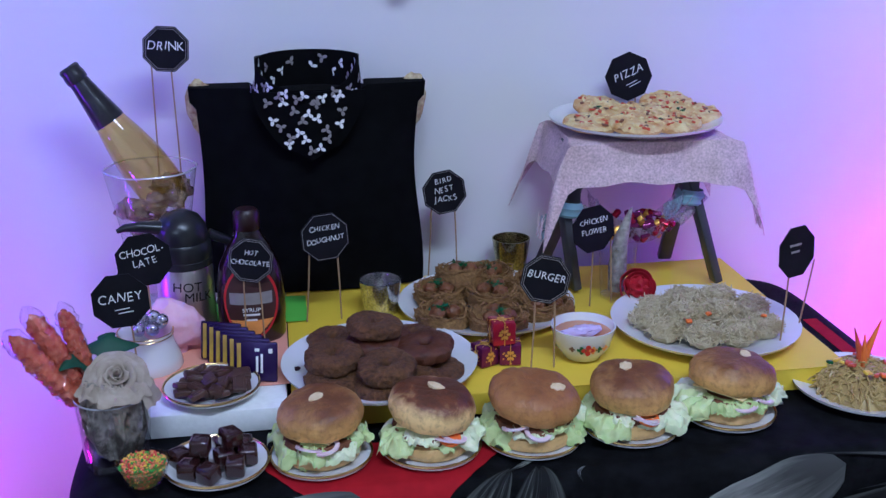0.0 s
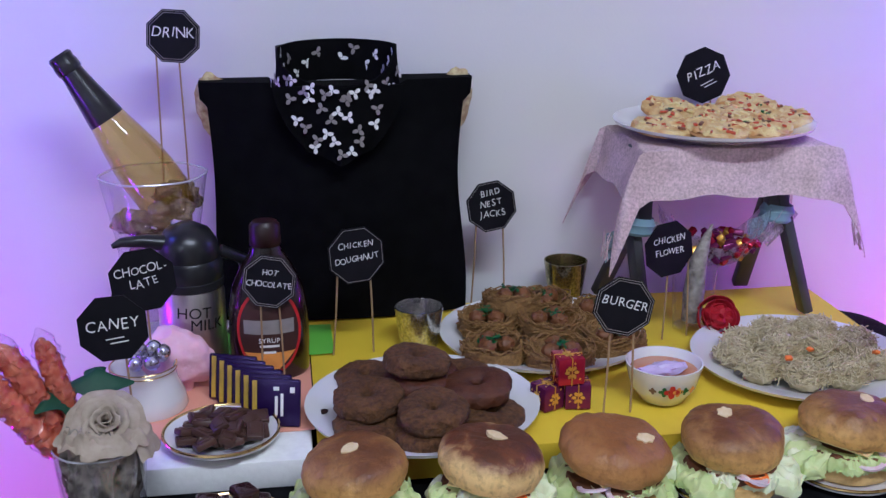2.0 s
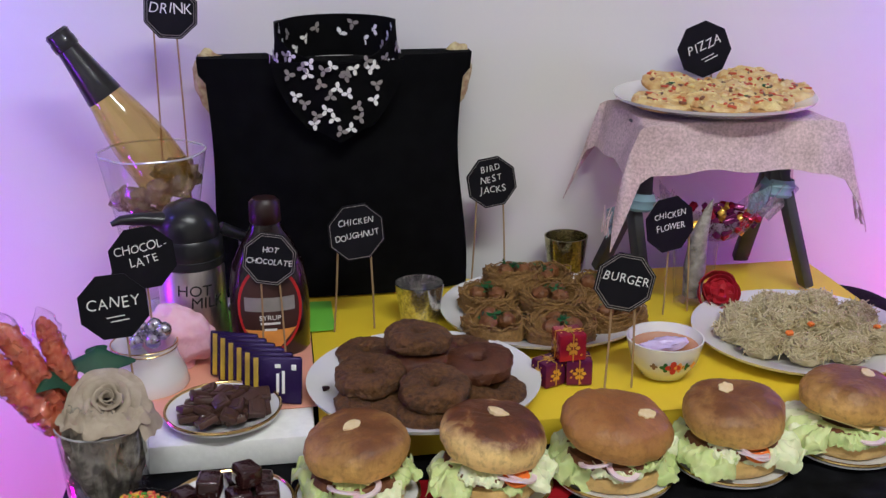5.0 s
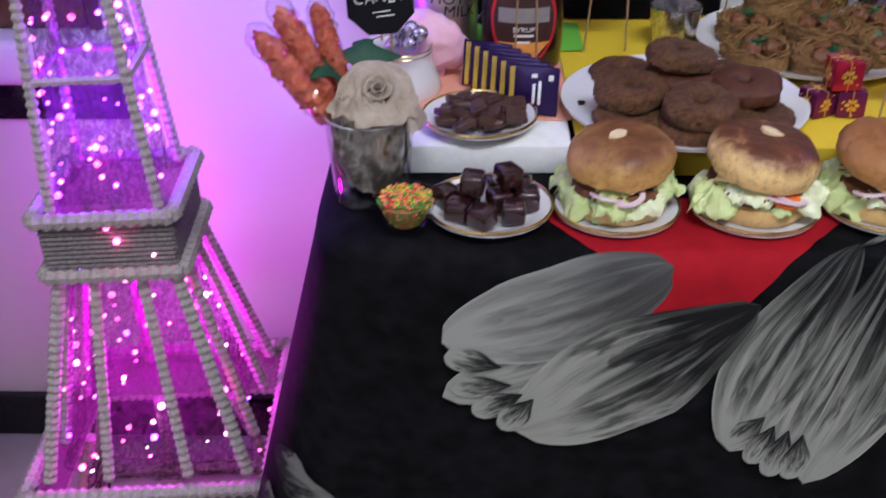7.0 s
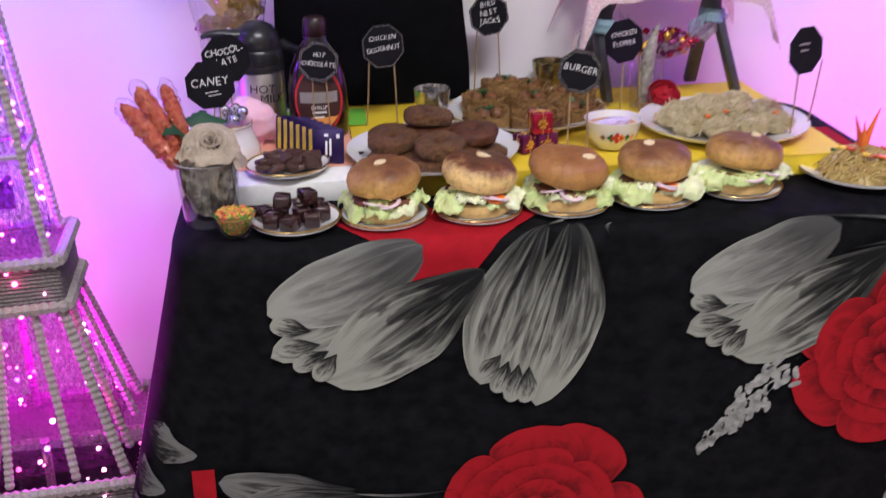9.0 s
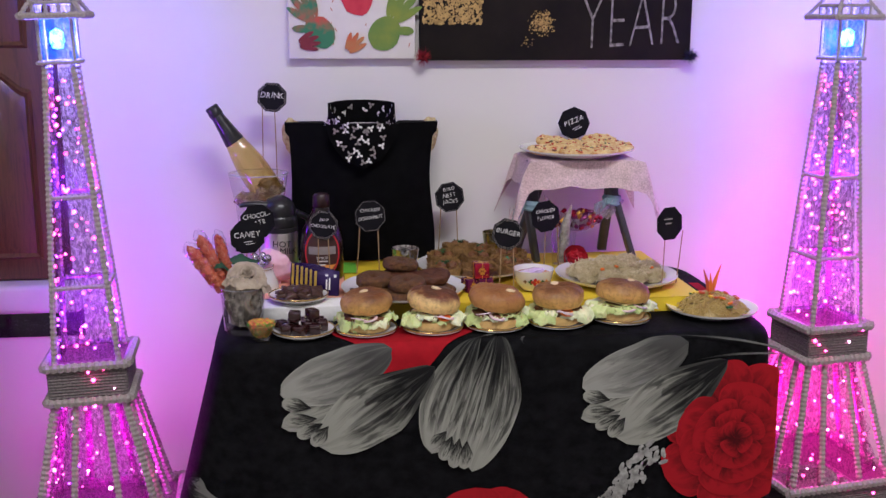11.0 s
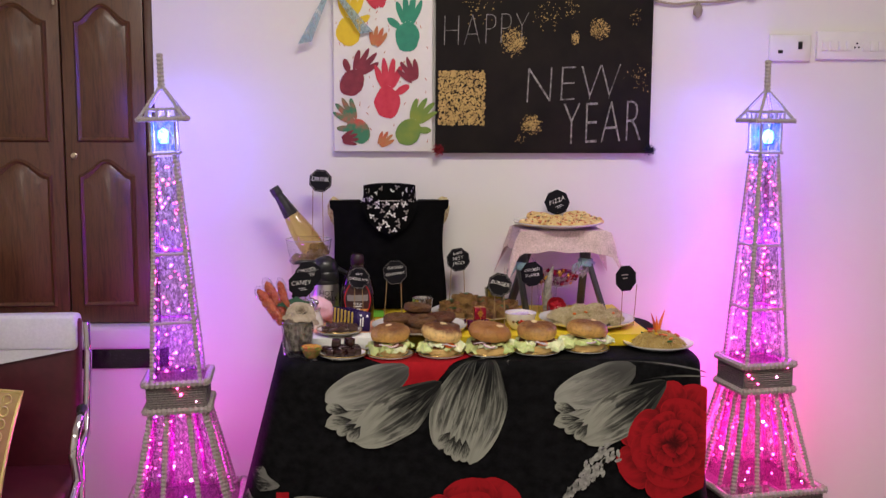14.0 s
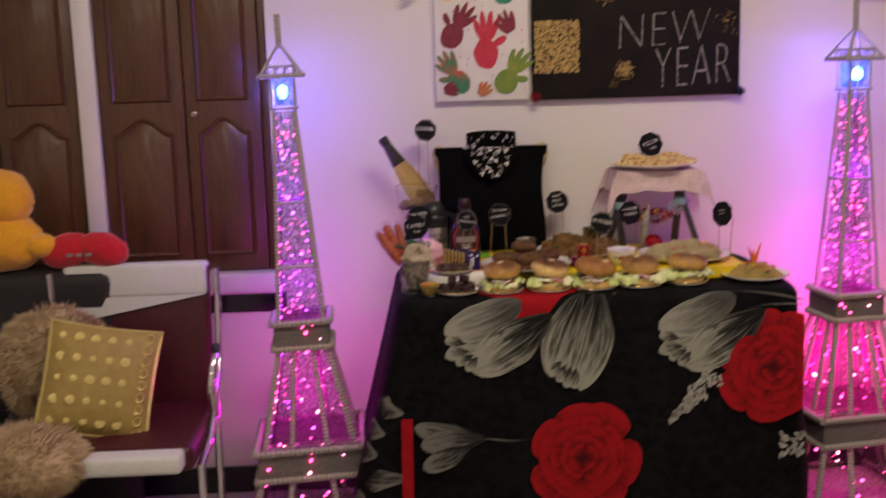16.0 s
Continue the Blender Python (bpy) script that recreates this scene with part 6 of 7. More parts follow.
def front(u, v):
    x, z = (u - 0.5) * 2, v
    w = 0.160 + 0.006 * math.sin(z * 6 + 1) * (1 if x > 0 else 0.5) + 0.008 * (z > 0.92)
    bulge = (1 - abs(x) ** 3) * (0.35 + 0.65 * math.sin(math.pi * min(1, z * 0.9 + 0.08)))
    return Vector((x * w, -0.012 - 0.042 * bulge + 0.003 * noise.noise(Vector((x * 3, z * 4, 2))), 0.002 + z * 0.323 - 0.006 * (abs(x) < 0.45) * (z > 0.97)))


part("black_top", merge(sheet(front, 36, 30), sheet(lambda u, v: Vector((*(front(u, v).xz), 0)).xzy + Vector((0, 0.022, 0)), 36, 30), sheet(lambda u, v: front(u, 1.0) + Vector((0, v * (0.034 - 0.012 - front(u, 1.0).y - 0.0), 0)), 36, 2)), M["shirt"], shirt)
for sx in (-1, 1):
    part("cushion_corner", moved(lump(0.024, 0.014, 0.046, 0.2, 3, sx + 4, 3), pose(sx * 0.150, 0.010, 0.288, 0, sx * 12, 0)), M["cream"], shirt, "cream flowered cushion corner")
band = sheet(lambda u, v: Vector((0.076 * (1 + 0.03 * math.sin(4 * u * 6.283)) * math.cos(2 * math.pi * u) * (1 - 0.05 * v), -0.040 + (0.036 + 0.004 * v) * math.sin(2 * math.pi * u), 0.318 + 0.052 * v + 0.006 * math.sin(2 * math.pi * u) - 0.040 * max(0.0, -math.sin(2 * math.pi * u)) * v)), 64, 6, 0.003)
part("scarf_collar", band, M["shirt"], shirt, "black scarf collar")
back_band = sheet(lambda u, v: Vector((0.074 * math.cos(math.pi * u), -0.030 + 0.036 * math.sin(math.pi * u), 0.325 + 0.046 * v)), 24, 4, 0.003)
part("scarf_back", back_band, M["lining"], shirt, "grey-green scarf lining, back fold")


def bib(u, v):
    w = 0.079 * (1 - 0.50 * v ** 1.8)
    x = (u - 0.5) * 2 * w
    return Vector((x, -0.078 + 0.006 * math.sin(u * 9) * v + 0.012 * abs(u - 0.5), 0.326 - 0.082 * v - 0.018 * (1 - abs(2 * u - 1)) * v))


part("scarf_drape", sheet(bib, 20, 14, 0.003), M["shirt"], shirt, "black scarf drape")
for i in range(72):
    if i < 58 and i % 3 == 2:
        continue
    bm = bmesh.new()
    for k in range(3):
        a = i * 1.7 + k * 2.1
        blot(bm, 0.0042 * math.cos(a), 0.0042 * math.sin(a), 0.0040, 0.0026, a, i + k, 9)
    if i >= 58:
        u = (i - 57.5) / 14
        m = pose(0.068 * math.cos(math.pi * u), -0.041 + 0.036 * math.sin(math.pi * u), 0.334 + 0.032 * ((i * 0.618) % 1), 0, 0, math.degrees(math.pi * u) - 90)
    elif i < 30:
        u, v = (0.08 + 0.84 * ((i % 5) + 0.5 * ((i // 5) % 2) + R.uniform(0.05, 0.45)) / 5.5), 0.06 + 0.9 * ((i // 5) + R.uniform(0.2, 0.8)) / 6
        p = bib(u, v) + Vector((0, -0.0042, 0))
        m = pose(*p)
    else:
        u = 0.5 + ((i - 30) / 28) * 0.5
        a = 2 * math.pi * u
        v = R.uniform(0.08, 0.92)
        p = Vector((0.082 * math.cos(a) * (1 - 0.05 * v), -0.040 + 0.046 * math.sin(a), 0.318 + 0.052 * v + 0.006 * math.sin(a) - 0.040 * max(0.0, -math.sin(a)) * v))
        m = pose(*p, 0, 0, math.degrees(a) + 90)
    part("flower_print", bm, M["ink_white"] if i % 3 else M["label_grey"], shirt, "", m=m, smooth=False)

# ---- metal-glass cups ----
for x, y, key, label in ((-0.036, 1.620, "silver_cup", "small silvered mercury glass cup"), (0.190, 1.772, "gold_cup", "small gold-green mercury glass cup")):
    c = thing("votive_cup", pose(x, y, BOARD), label, "cup", "votive cups")
    part("cup_wall", lathe([(0, 0.003), (0.0225, 0.003), (0.0225, 0.0), (0.024, 0.001), (0.0305, 0.050), (0.0288, 0.050), (0.022, 0.006), (0, 0.006)], 40), M[key], c)

# ---- gift boxes ----
def gift(x, y, z, s, turn, key):
    g = thing("gift_box", pose(x, y, z, 0, 0, turn), "tiny foil-wrapped gift box with gold flowers", "gift box", "gift boxes")
    part("box", rbox(s, s, s, 0.0015), M[key], g)
    for side, m in (("front", pose(0, -s / 2 - 0.0004, s / 2)), ("side", pose(s / 2 + 0.0004, 0, s / 2, 0, 0, 90)), ("top", pose(0, 0, s + 0.0004, -90, 0, 0)), ("end", pose(-s / 2 - 0.0004, 0, s / 2, 0, 0, -90))):
        bm = bmesh.new()
        for k in range(6):
            a = k * 1.047
            blot(bm, s * 0.17 * math.cos(a), s * 0.17 * math.sin(a), s * 0.10, s * 0.07, a, k, 8)
        for k in range(5):
            blot(bm, R.uniform(-0.38, 0.38) * s, R.uniform(-0.38, 0.38) * s, s * 0.05, s * 0.04, k, k, 7)
        part("flower_print", bm, M["gold_print"], g, "gold flower print", m=m, smooth=False)
    part("cord", merge(tube([(-s / 2 - 0.0006, 0, 0), (-s / 2 - 0.0006, 0, s + 0.0006), (s / 2 + 0.0006, 0, s + 0.0006), (s / 2 + 0.0006, 0, 0)], 0.0007, 5), tube([(0, -s / 2 - 0.0006, 0), (0, -s / 2 - 0.0006, s + 0.0006), (0, s / 2 + 0.0006, s + 0.0006)], 0.0007, 5)), M["gold_print"], g, "thin gold cord")


gift(0.079, 1.424, BOARD, 0.027, 24, "foil_purple")
gift(0.112, 1.424, BOARD, 0.028, -8, "foil_purple")
gift(0.101, 1.425, BOARD + 0.029, 0.030, 4, "foil_red")

# ---- sauce bowl ----
sb = thing("sauce_bowl", pose(0.210, 1.426, BOARD), "white opal glass bowl with red flower print and amber sauce", "bowl")
part("bowl_wall", lathe([(0, 0.003), (0.020, 0.003), (0.021, 0.0), (0.024, 0.001), (0.036, 0.018), (0.0425, 0.044), (0.0405, 0.044), (0.034, 0.020), (0.020, 0.007), (0, 0.006)], 44), M["opal"], sb)
part("sauce", lathe([(0, 0.034), (0.037, 0.034), (0.034, 0.022), (0, 0.02)], 36), M["sauce"], sb, "amber sauce")
part("sachet", moved(lump(0.026, 0.010, 0.007, 0.35, 3, 6, 3), pose(-0.006, -0.012, 0.040, 8, -10, -16)), M["tong"], sb, "crumpled lilac film")
for k, (a, key, q) in enumerate(((-96, "label_red", 0.007), (-86, "label_orange", 0.005), (-108, "herb", 0.005), (-74, "herb", 0.004), (-126, "olive", 0.0035), (-60, "label_orange", 0.004))):
    bm = bmesh.new()
    for j in range(4):
        blot(bm, q * 0.6 * math.cos(j * 1.57), q * 0.6 * math.sin(j * 1.57), q * 0.7, q * 0.5, j * 1.57, j, 8)
    rad = 0.0393
    part("flower_print", bm, M[key], sb, "printed flower", m=pose(rad * math.cos(radians(a)), rad * math.sin(radians(a)), 0.024, 16, 0, a + 90), smooth=False)

# ---- sugar pot, silver balls, candy floss ----
pot = thing("porcelain_pot", pose(-0.351, 1.488, BOARD) @ Matrix.Diagonal((1.11, 1.11, 0.70, 1)), "white porcelain pot with a gold rim holding silver balls", "pot")
part("pot_body", lathe([(0, 0), (0.039, 0.0), (0.0405, 0.004), (0.038, 0.022), (0.032, 0.046), (0.0305, 0.062), (0.0325, 0.070), (0.0305, 0.070), (0.028, 0.060), (0.029, 0.02), (0, 0.015)], 40), M["china"], pot)
for zz, rad in ((0.0705, 0.0316), (0.064, 0.0312)):
    part("gold_line", tube([(rad * math.cos(a), rad * math.sin(a), zz) for a in (2 * math.pi * i / 40 for i in range(40))], 0.0009, 6, True), M["gold"], pot, "thin gold line")
for i, (dx, dy, dz) in enumerate(((0.008, -0.012, 0.076), (-0.010, -0.010, 0.075), (0.016, 0.004, 0.078), (-0.002, 0.008, 0.076), (0.010, -0.002, 0.090), (-0.006, -0.002, 0.089), (0.020, -0.006, 0.086))):
    ob = part("silver_ball", lump(0.0085, 0.0085, 0.0085, 0.12, 3, i, 2), M["silver"])
    ob.matrix_world = pose(-0.348 + dx, 1.488 + dy, BOARD + dz - 0.021)
    tagged(ob, "silver foil wrapped ball in the porcelain pot", "sweet", "silver balls")
fl = part("candy_floss", lump(0.040, 0.030, 0.033, 0.24, 1.5, 5, 4), M["floss"])
fl.matrix_world = pose(-0.318, 1.528, BOARD + 0.040, 0, 24, 0)
tagged(fl, "fluffy pink candy floss beside the flask", "candy floss")
ft = part("floss_cone", lathe([(0, 0), (0.012, 0.0), (0.016, 0.03), (0, 0.03)], 20), M["floss"])
ft.matrix_world = pose(-0.316, 1.530, BOARD)
tagged(ft, "short pink paper holder under the candy floss", "holder")

# ---- tumbler with paper rose and sugar sticks ----
tum = thing("glass_tumbler", pose(-0.368, 1.303, TABLE), "clear glass tumbler stuffed with grey-beige paper", "tumbler")
part("glass_wall", lathe([(0, 0.010), (0.033, 0.010), (0.0345, 0.0), (0.0355, 0.001), (0.0415, 0.086)], 44), M["glass_cut"], tum)
part("glass_rim", tube([(0.0412 * math.cos(a), 0.0412 * math.sin(a), 0.086) for a in (2 * math.pi * i / 44 for i in range(44))], 0.0010, 6, True), M["glass_edge"], tum)
prose = thing("paper_rose", pose(-0.366, 1.302, TABLE + 0.014), "grey-beige paper rose with dark green leaves in the tumbler", "paper flower")


def crumple(seed, r, h):
    def f(u, v):
        a = 2 * math.pi * u
        q = Vector((math.cos(a) * 2.2, math.sin(a) * 2.2, v * 1.3 + seed))
        k = 1.10 - 0.7 * abs(noise.noise(q)) - 0.28 * abs(noise.noise(q * 2.1))
        rad = r * (0.35 + 0.65 * math.sin(math.pi * min(0.95, 0.15 + 0.6 * v))) * k
        return Vector((rad * math.cos(a), rad * math.sin(a), h * v))
    return sheet(f, 90, 48)


part("stem_wrap", crumple(3, 0.036, 0.096), M["paper_wrap"], prose)
for i, (a, reach, drop) in enumerate(((-60, 0.026, 0.020), (5, 0.030, 0.034), (-115, 0.022, 0.016))):
    def fold(u, v, a=radians(a), reach=reach, drop=drop, i=i):
        b = a + (u - 0.5) * 1.5
        rad = 0.020 + reach * v + 0.006 * noise.noise(Vector((u * 5, v * 3, i * 4.0)))
        return Vector((rad * math.cos(b), rad * math.sin(b), 0.097 - drop * v * v + 0.008 * noise.noise(Vector((u * 6, v * 4, i * 7.0 + 2)))))
    part("paper_fold", sheet(fold, 22, 10, 0.0006), M["paper_rose"], prose)
head = pose(0.008, -0.014, 0.097, 42, 10, 0) @ Matrix.Scale(0.86, 4)
for ring, (n, r0, z0, h, flare) in enumerate(((2, 0.0035, 0.010, 0.015, 0.002), (3, 0.0080, 0.007, 0.017, 0.005), (3, 0.0135, 0.002, 0.019, 0.009), (4, 0.0190, -0.004, 0.020, 0.013), (5, 0.0245, -0.011, 0.021, 0.016))):
    for i in range(n):
        a = 2 * math.pi * i / n + ring * 1.1

        def pet(u, v, a=a, r0=r0, z0=z0, h=h, flare=flare, ring=ring, i=i, n=n):
            b = a + (u - 0.5) * 2 * math.pi / n * 1.45
            lift = 1 - 0.30 * abs(2 * u - 1) ** 3 + 0.10 * noise.noise(Vector((u * 3, ring, i)))
            k = noise.noise(Vector((u * 4, v * 3, i + ring * 5)))
            rr_ = r0 * (0.72 + 0.28 * v) + 0.003 * u + flare * v ** 2.2 + 0.0030 * k
            return Vector((rr_ * math.cos(b), rr_ * math.sin(b), z0 - 0.008 + h * v * lift - flare * 0.75 * v ** 5 + 0.002 * k))
        part("petal", sheet(pet, 20, 10, 0.0006), M["paper_rose"], prose, m=head)
for i, (a, ln) in enumerate(((158, 0.050), (100, 0.052))):
    def ivy(u, v, ln=ln):
        wide = math.sin(math.pi * min(1, 0.06 + u * 0.94)) * (1 + 0.45 * math.cos(u * 13)) * 0.024
        return Vector((0.016 + ln * u, (v - 0.5) * 2 * wide, 0.096 + 0.026 * math.sin(u * 2.0) - 0.012 * abs(v - 0.5) + 0.003 * math.sin(u * 9 + v * 5)))
    part("leaf", sheet(ivy, 20, 8, 0.0008), M["leaf"], prose, "dark green pointed leaf", m=pose(0, 0, 0, 0, 0, a))
for i, (top, w) in enumerate((((-0.462, 1.290, 0.917), 0.0108), ((-0.444, 1.305, 0.936), 0.0100), ((-0.412, 1.318, 0.934), 0.0090))):
    st = thing("sugar_stick", pose(0, 0, 0), "orange-red crystal sugar stick wrapped in film, leaning in the tumbler", "candy stick", "sugar sticks")
    foot, tip = Vector((-0.362 - 0.006 * i, 1.310 + 0.006 * i, TABLE + 0.016)), Vector(top)
    a = foot.lerp(tip, 0.42)
    n = 44
    pts = [a.lerp(tip, k / n) for k in range(n + 1)]
    bm = tube(pts, [w * (0.55 + 0.6 * math.sin(math.pi * min(1, 0.12 + 0.82 * k / n)) ** 0.6) * min(1.0, math.sqrt((n - k) / 6 + 0.02)) for k in range(n + 1)], 20)
    for v in bm.verts:
        q = Vector([round(c / 0.0045) for c in v.co])
        v.co += Vector((noise.noise(q * 1.7), noise.noise(q * 1.7 + Vector((9, 0, 0))), noise.noise(q * 1.7 + Vector((0, 9, 0))))) * 0.0042
    part("sugar_crystal", bm, M["sugar"], st)
    wrap = tube([a.lerp(tip, k / 20 * 1.12 - 0.04) for k in range(21)], [w * (1.25 + 0.25 * noise.noise(Vector((k * 0.9, i, 0)))) * (0.25 if k in (0, 20) else 0.7 if k in (1, 19) else 1) for k in range(21)], 14)
    for v in wrap.verts:
        v.co += Vector((noise.noise(v.co * 130), noise.noise(v.co * 130 + Vector((5, 0, 0))), 0)) * 0.004
    part("film_wrap", wrap, M["film"], st, "crinkled clear film")
    part("wooden_stick", tube([foot, a.lerp(tip, 0.2)], 0.0018, 6), M["stick"], st, "thin wooden stick")

# ---- stool with pink cloth ----
stool = thing("folding_stool", pose(0.362, 1.70, BOARD) @ Matrix.Diagonal((1, 1, 0.95, 1)), "small dark grey folding stool with teal ribbons on its legs", "stool")
part("seat_board", rbox(0.235, 0.165, 0.016, 0.004, at=(0, 0, 0.228)), M["leg"], stool)
for k, (top, foot) in enumerate((((-0.085, -0.05, 0.222), (-0.125, 0.065, 0.004)), ((-0.125, -0.055, 0.16), (-0.098, -0.048, 0.004)), ((0.072, -0.05, 0.222), (0.085, 0.068, 0.004)), ((0.068, -0.058, 0.185), (0.126, -0.052, 0.004)))):
    top, foot = Vector(top), Vector(foot)
    bm = rbox(0.022, 0.014, (top - foot).length, 0.003)
    q = (top - foot).to_track_quat("Z", "Y")
    part("leg", bm, M["leg"], stool, m=Matrix.LocRotScale(foot, q, None))
part("leg_joint", rbox(0.034, 0.02, 0.05, 0.005, at=(-0.115, -0.054, 0.14)), M["leg"], stool)
part("leg_joint", rbox(0.03, 0.02, 0.045, 0.005, at=(0.068, -0.056, 0.155)), M["leg"], stool)
for sx, zz in ((-0.116, 0.142), (0.070, 0.152)):
    part("ribbon_tie", lathe([(0.017, -0.012), (0.0195, -0.008), (0.018, -0.003), (0.0205, 0.003), (0.018, 0.008), (0.017, 0.012)], 18, 1.15, 0.9), M["teal"], stool, "teal ribbon tie", m=pose(sx, -0.056, zz, 0, 8, 0))
    part("ribbon_tail", sheet(lambda u, v: Vector((-0.012 - 0.03 * u, -0.018 - 0.006 * math.sin(4 * u), 0.012 - 0.02 * u - 0.03 * v * (0.4 + u))), 8, 4, 0.0005), M["sheer"], stool, "sheer teal ribbon tail", m=pose(sx, -0.05, zz))
scarf = thing("stool_cloth", pose(0.362, 1.70, 0), "pale pink net cloth draped over the small stool", "cloth")
HXs, HYs, TOPS = 0.118, 0.084, 1.0195


def drape(u, v):
    a, b = (u - 0.5) * 2 * 0.185, (v - 0.5) * 2 * 0.150
    du, dv = max(0, abs(a) - HXs), max(0, abs(b) - HYs)
    both = math.sqrt(du * dv)
    wave = 0.006 * noise.noise(Vector((a * 18, b * 18, 1.5)))
    x = math.copysign(min(abs(a), HXs) + du * 0.30 + both * 0.35 + (wave if du + dv > 0 else 0), a) if abs(a) > 1e-9 else 0
    y = math.copysign(min(abs(b), HYs) + dv * 0.20 + both * 0.12 + (wave if du + dv > 0 else 0), b) if abs(b) > 1e-9 else 0
    y = min(y + (0.012 * noise.noise(Vector((a * 16, 3, 0))) * min(1, dv / 0.04) if b < 0 else 0), 0.118)
    z = TOPS - (du + dv) * 0.93 - 0.35 * both + 0.012 * min(1, (du + dv) / 0.05) * noise.noise(Vector((a * 13, b * 13, 8))) + (0.0012 * noise.noise(Vector((a * 40, b * 40, 0))) if du + dv == 0 else wave * 0.4)
    return Vector((x + (0.012 if a > 0 else -0.006) * (both > 0.0), y, z))


part("net_fabric", sheet(drape, 64, 52, 0.0012), M["pink"], scarf)
for sx in (-1, 1):
    part("fringe", merge(*[tube([(sx * (0.128 + 0.012 * R.random() + 0.03), -0.10 + 0.003 * i, 0.905 + 0.002 * i), (sx * (0.165 + 0.006 * R.random()), -0.102 + 0.003 * i, 0.887 - 0.004 * R.random())], 0.0007, 4) for i in range(8)]), M["pink"], scarf, "loose fringe threads")

# candy sling and rose glass
sling = thing("candy_sling", pose(0.358, 1.650, 0.876), "clear film sling of red and purple wrapped sweets under the stool", "candy bag")
part("film_bag", sheet(lambda u, v: Vector(((u - 0.5) * 0.15, (v - 0.5) * 0.05, -0.022 * (1 - (2 * u - 1) ** 2) + 0.032 * abs(2 * v - 1) ** 2 + 0.028 * (2 * u - 1) ** 2)), 20, 8), M["sling"], sling)
for i in range(56):
    part("wrapped_sweet", rbox(0.016, 0.009, 0.008, 0.002), M[("foil_red", "foil_purple", "foil_purple", "foil_red", "foil_purple", "gold_print")[i % 6]], sling, "", m=pose(R.uniform(-0.052, 0.042), R.uniform(-0.018, 0.014), -0.014 + R.uniform(0, 0.036), R.uniform(-50, 50), R.uniform(-50, 50), R.uniform(0, 180)))
for s in (-1, 1):
    part("sling_end", tube([(s * 0.06, 0, 0.012), (s * 0.085, -0.005, 0.035), (s * 0.10, -0.008, 0.05)], [0.012, 0.008, 0.004], 8), M["sling"], sling, "gathered film end")
rg = thing("flower_glass", pose(0.318, 1.622, BOARD), "clear glass with a lace cone beside a red fabric rose", "glass")
part("glass_wall", lathe([(0, 0.004), (0.022, 0.004), (0.023, 0.0), (0.029, 0.085)], 32), M["glass"], rg)
part("lace_cone", tube([(0.0, 0, 0.010), (0.001, 0.0, 0.05), (0.004, 0.0, 0.09), (0.012, -0.004, 0.125), (0.017, -0.005, 0.14)], [0.012, 0.014, 0.011, 0.005, 0.001], 16), M["lace"], rg, "grey and white lace cone")
rs = thing("fabric_rose", pose(0.338, 1.588, BOARD + 0.026, 62, 0, 0), "red fabric rose resting against the glass", "rose")
part("rose_heart", lump(0.017, 0.017, 0.020, 0.4, 3, 2, 3), M["rose_cloth"], rs)
for ring, (n, r0, w) in enumerate(((4, 0.010, 0.018), (5, 0.016, 0.024), (6, 0.0215, 0.028))):
    for i in range(n):
        a = 2 * math.pi * i / n + ring

        def pet2(u, v, a=a, r0=r0, w=w, ring=ring):
            b = a + (u - 0.5) * w / r0
            rr_ = r0 + 0.006 * v * v
            return Vector((rr_ * math.cos(b), rr_ * math.sin(b), -0.006 + 0.022 * v * (1 - 0.4 * (2 * u - 1) ** 2) - 0.004 * ring))
        part("petal", sheet(pet2, 10, 5, 0.0008), M["rose_cloth"], rs)
part("stem", tube([(0, 0, -0.004), (0, -0.012, -0.022)], 0.002, 6), M["leaf"], rs)


# ---- seats by the window ----
chair = thing("armchair", pose(-1.175, 1.42, 0), "maroon armchair with chrome arms and a white headrest cover", "armchair")
part("seat", rbox(0.44, 0.42, 0.07, 0.02, 3, at=(0, -0.06, 0.33)), M["maroon"], chair)
part("seat_cover", rbox(0.40, 0.10, 0.05, 0.012, 3, at=(0, -0.272, 0.345)), M["towel"], chair, "white cover over the seat front")
part("backrest", moved(rbox(0.42, 0.06, 0.45, 0.022, 3), pose(0, 0.145, 0.35, -6, 0, 0)), M["maroon"], chair)
part("headrest_cover", moved(merge(rbox(0.41, 0.075, 0.10, 0.014, 3, at=(0, 0, 0.355)), sheet(lambda u, v: Vector(((u - 0.5) * 0.405, -0.040, 0.36 - 0.075 * v * (1 - u))), 12, 6, 0.003)), pose(0, 0.145, 0.35, -6, 0, 0)), M["towel"], chair, "white headrest cover")
for s in (-1, 1):
    x = s * 0.235
    part("armrest", tube([(x, 0.14, 0.79), (x, 0.15, 0.70), (x, 0.10, 0.50), (x, 0.02, 0.46), (x, 0.0, 0.0)], 0.011, 10), M["chrome"], chair, "chrome arm frame")
    part("arm_loop", tube([(x, 0.05, 0.57), (x + s * 0.012, 0.01, 0.575), (x + s * 0.006, -0.03, 0.54), (x, -0.05, 0.48), (x, -0.02, 0.40), (x, -0.10, 0.36), (x, -0.24, 0.34), (x, -0.27, 0.0)], 0.012, 10), M["chrome"], chair, "curved chrome front frame")
    part("arm_pad", tube([(x, 0.055, 0.567), (x + s * 0.01, 0.02, 0.582), (x + s * 0.012, -0.005, 0.575)], [0.010, 0.015, 0.009], 10), M["black_plastic"], chair, "black arm tip")
    part("foot", rbox(0.03, 0.03, 0.01, 0.003, at=(x, -0.27, 0)), M["black_plastic"], chair)


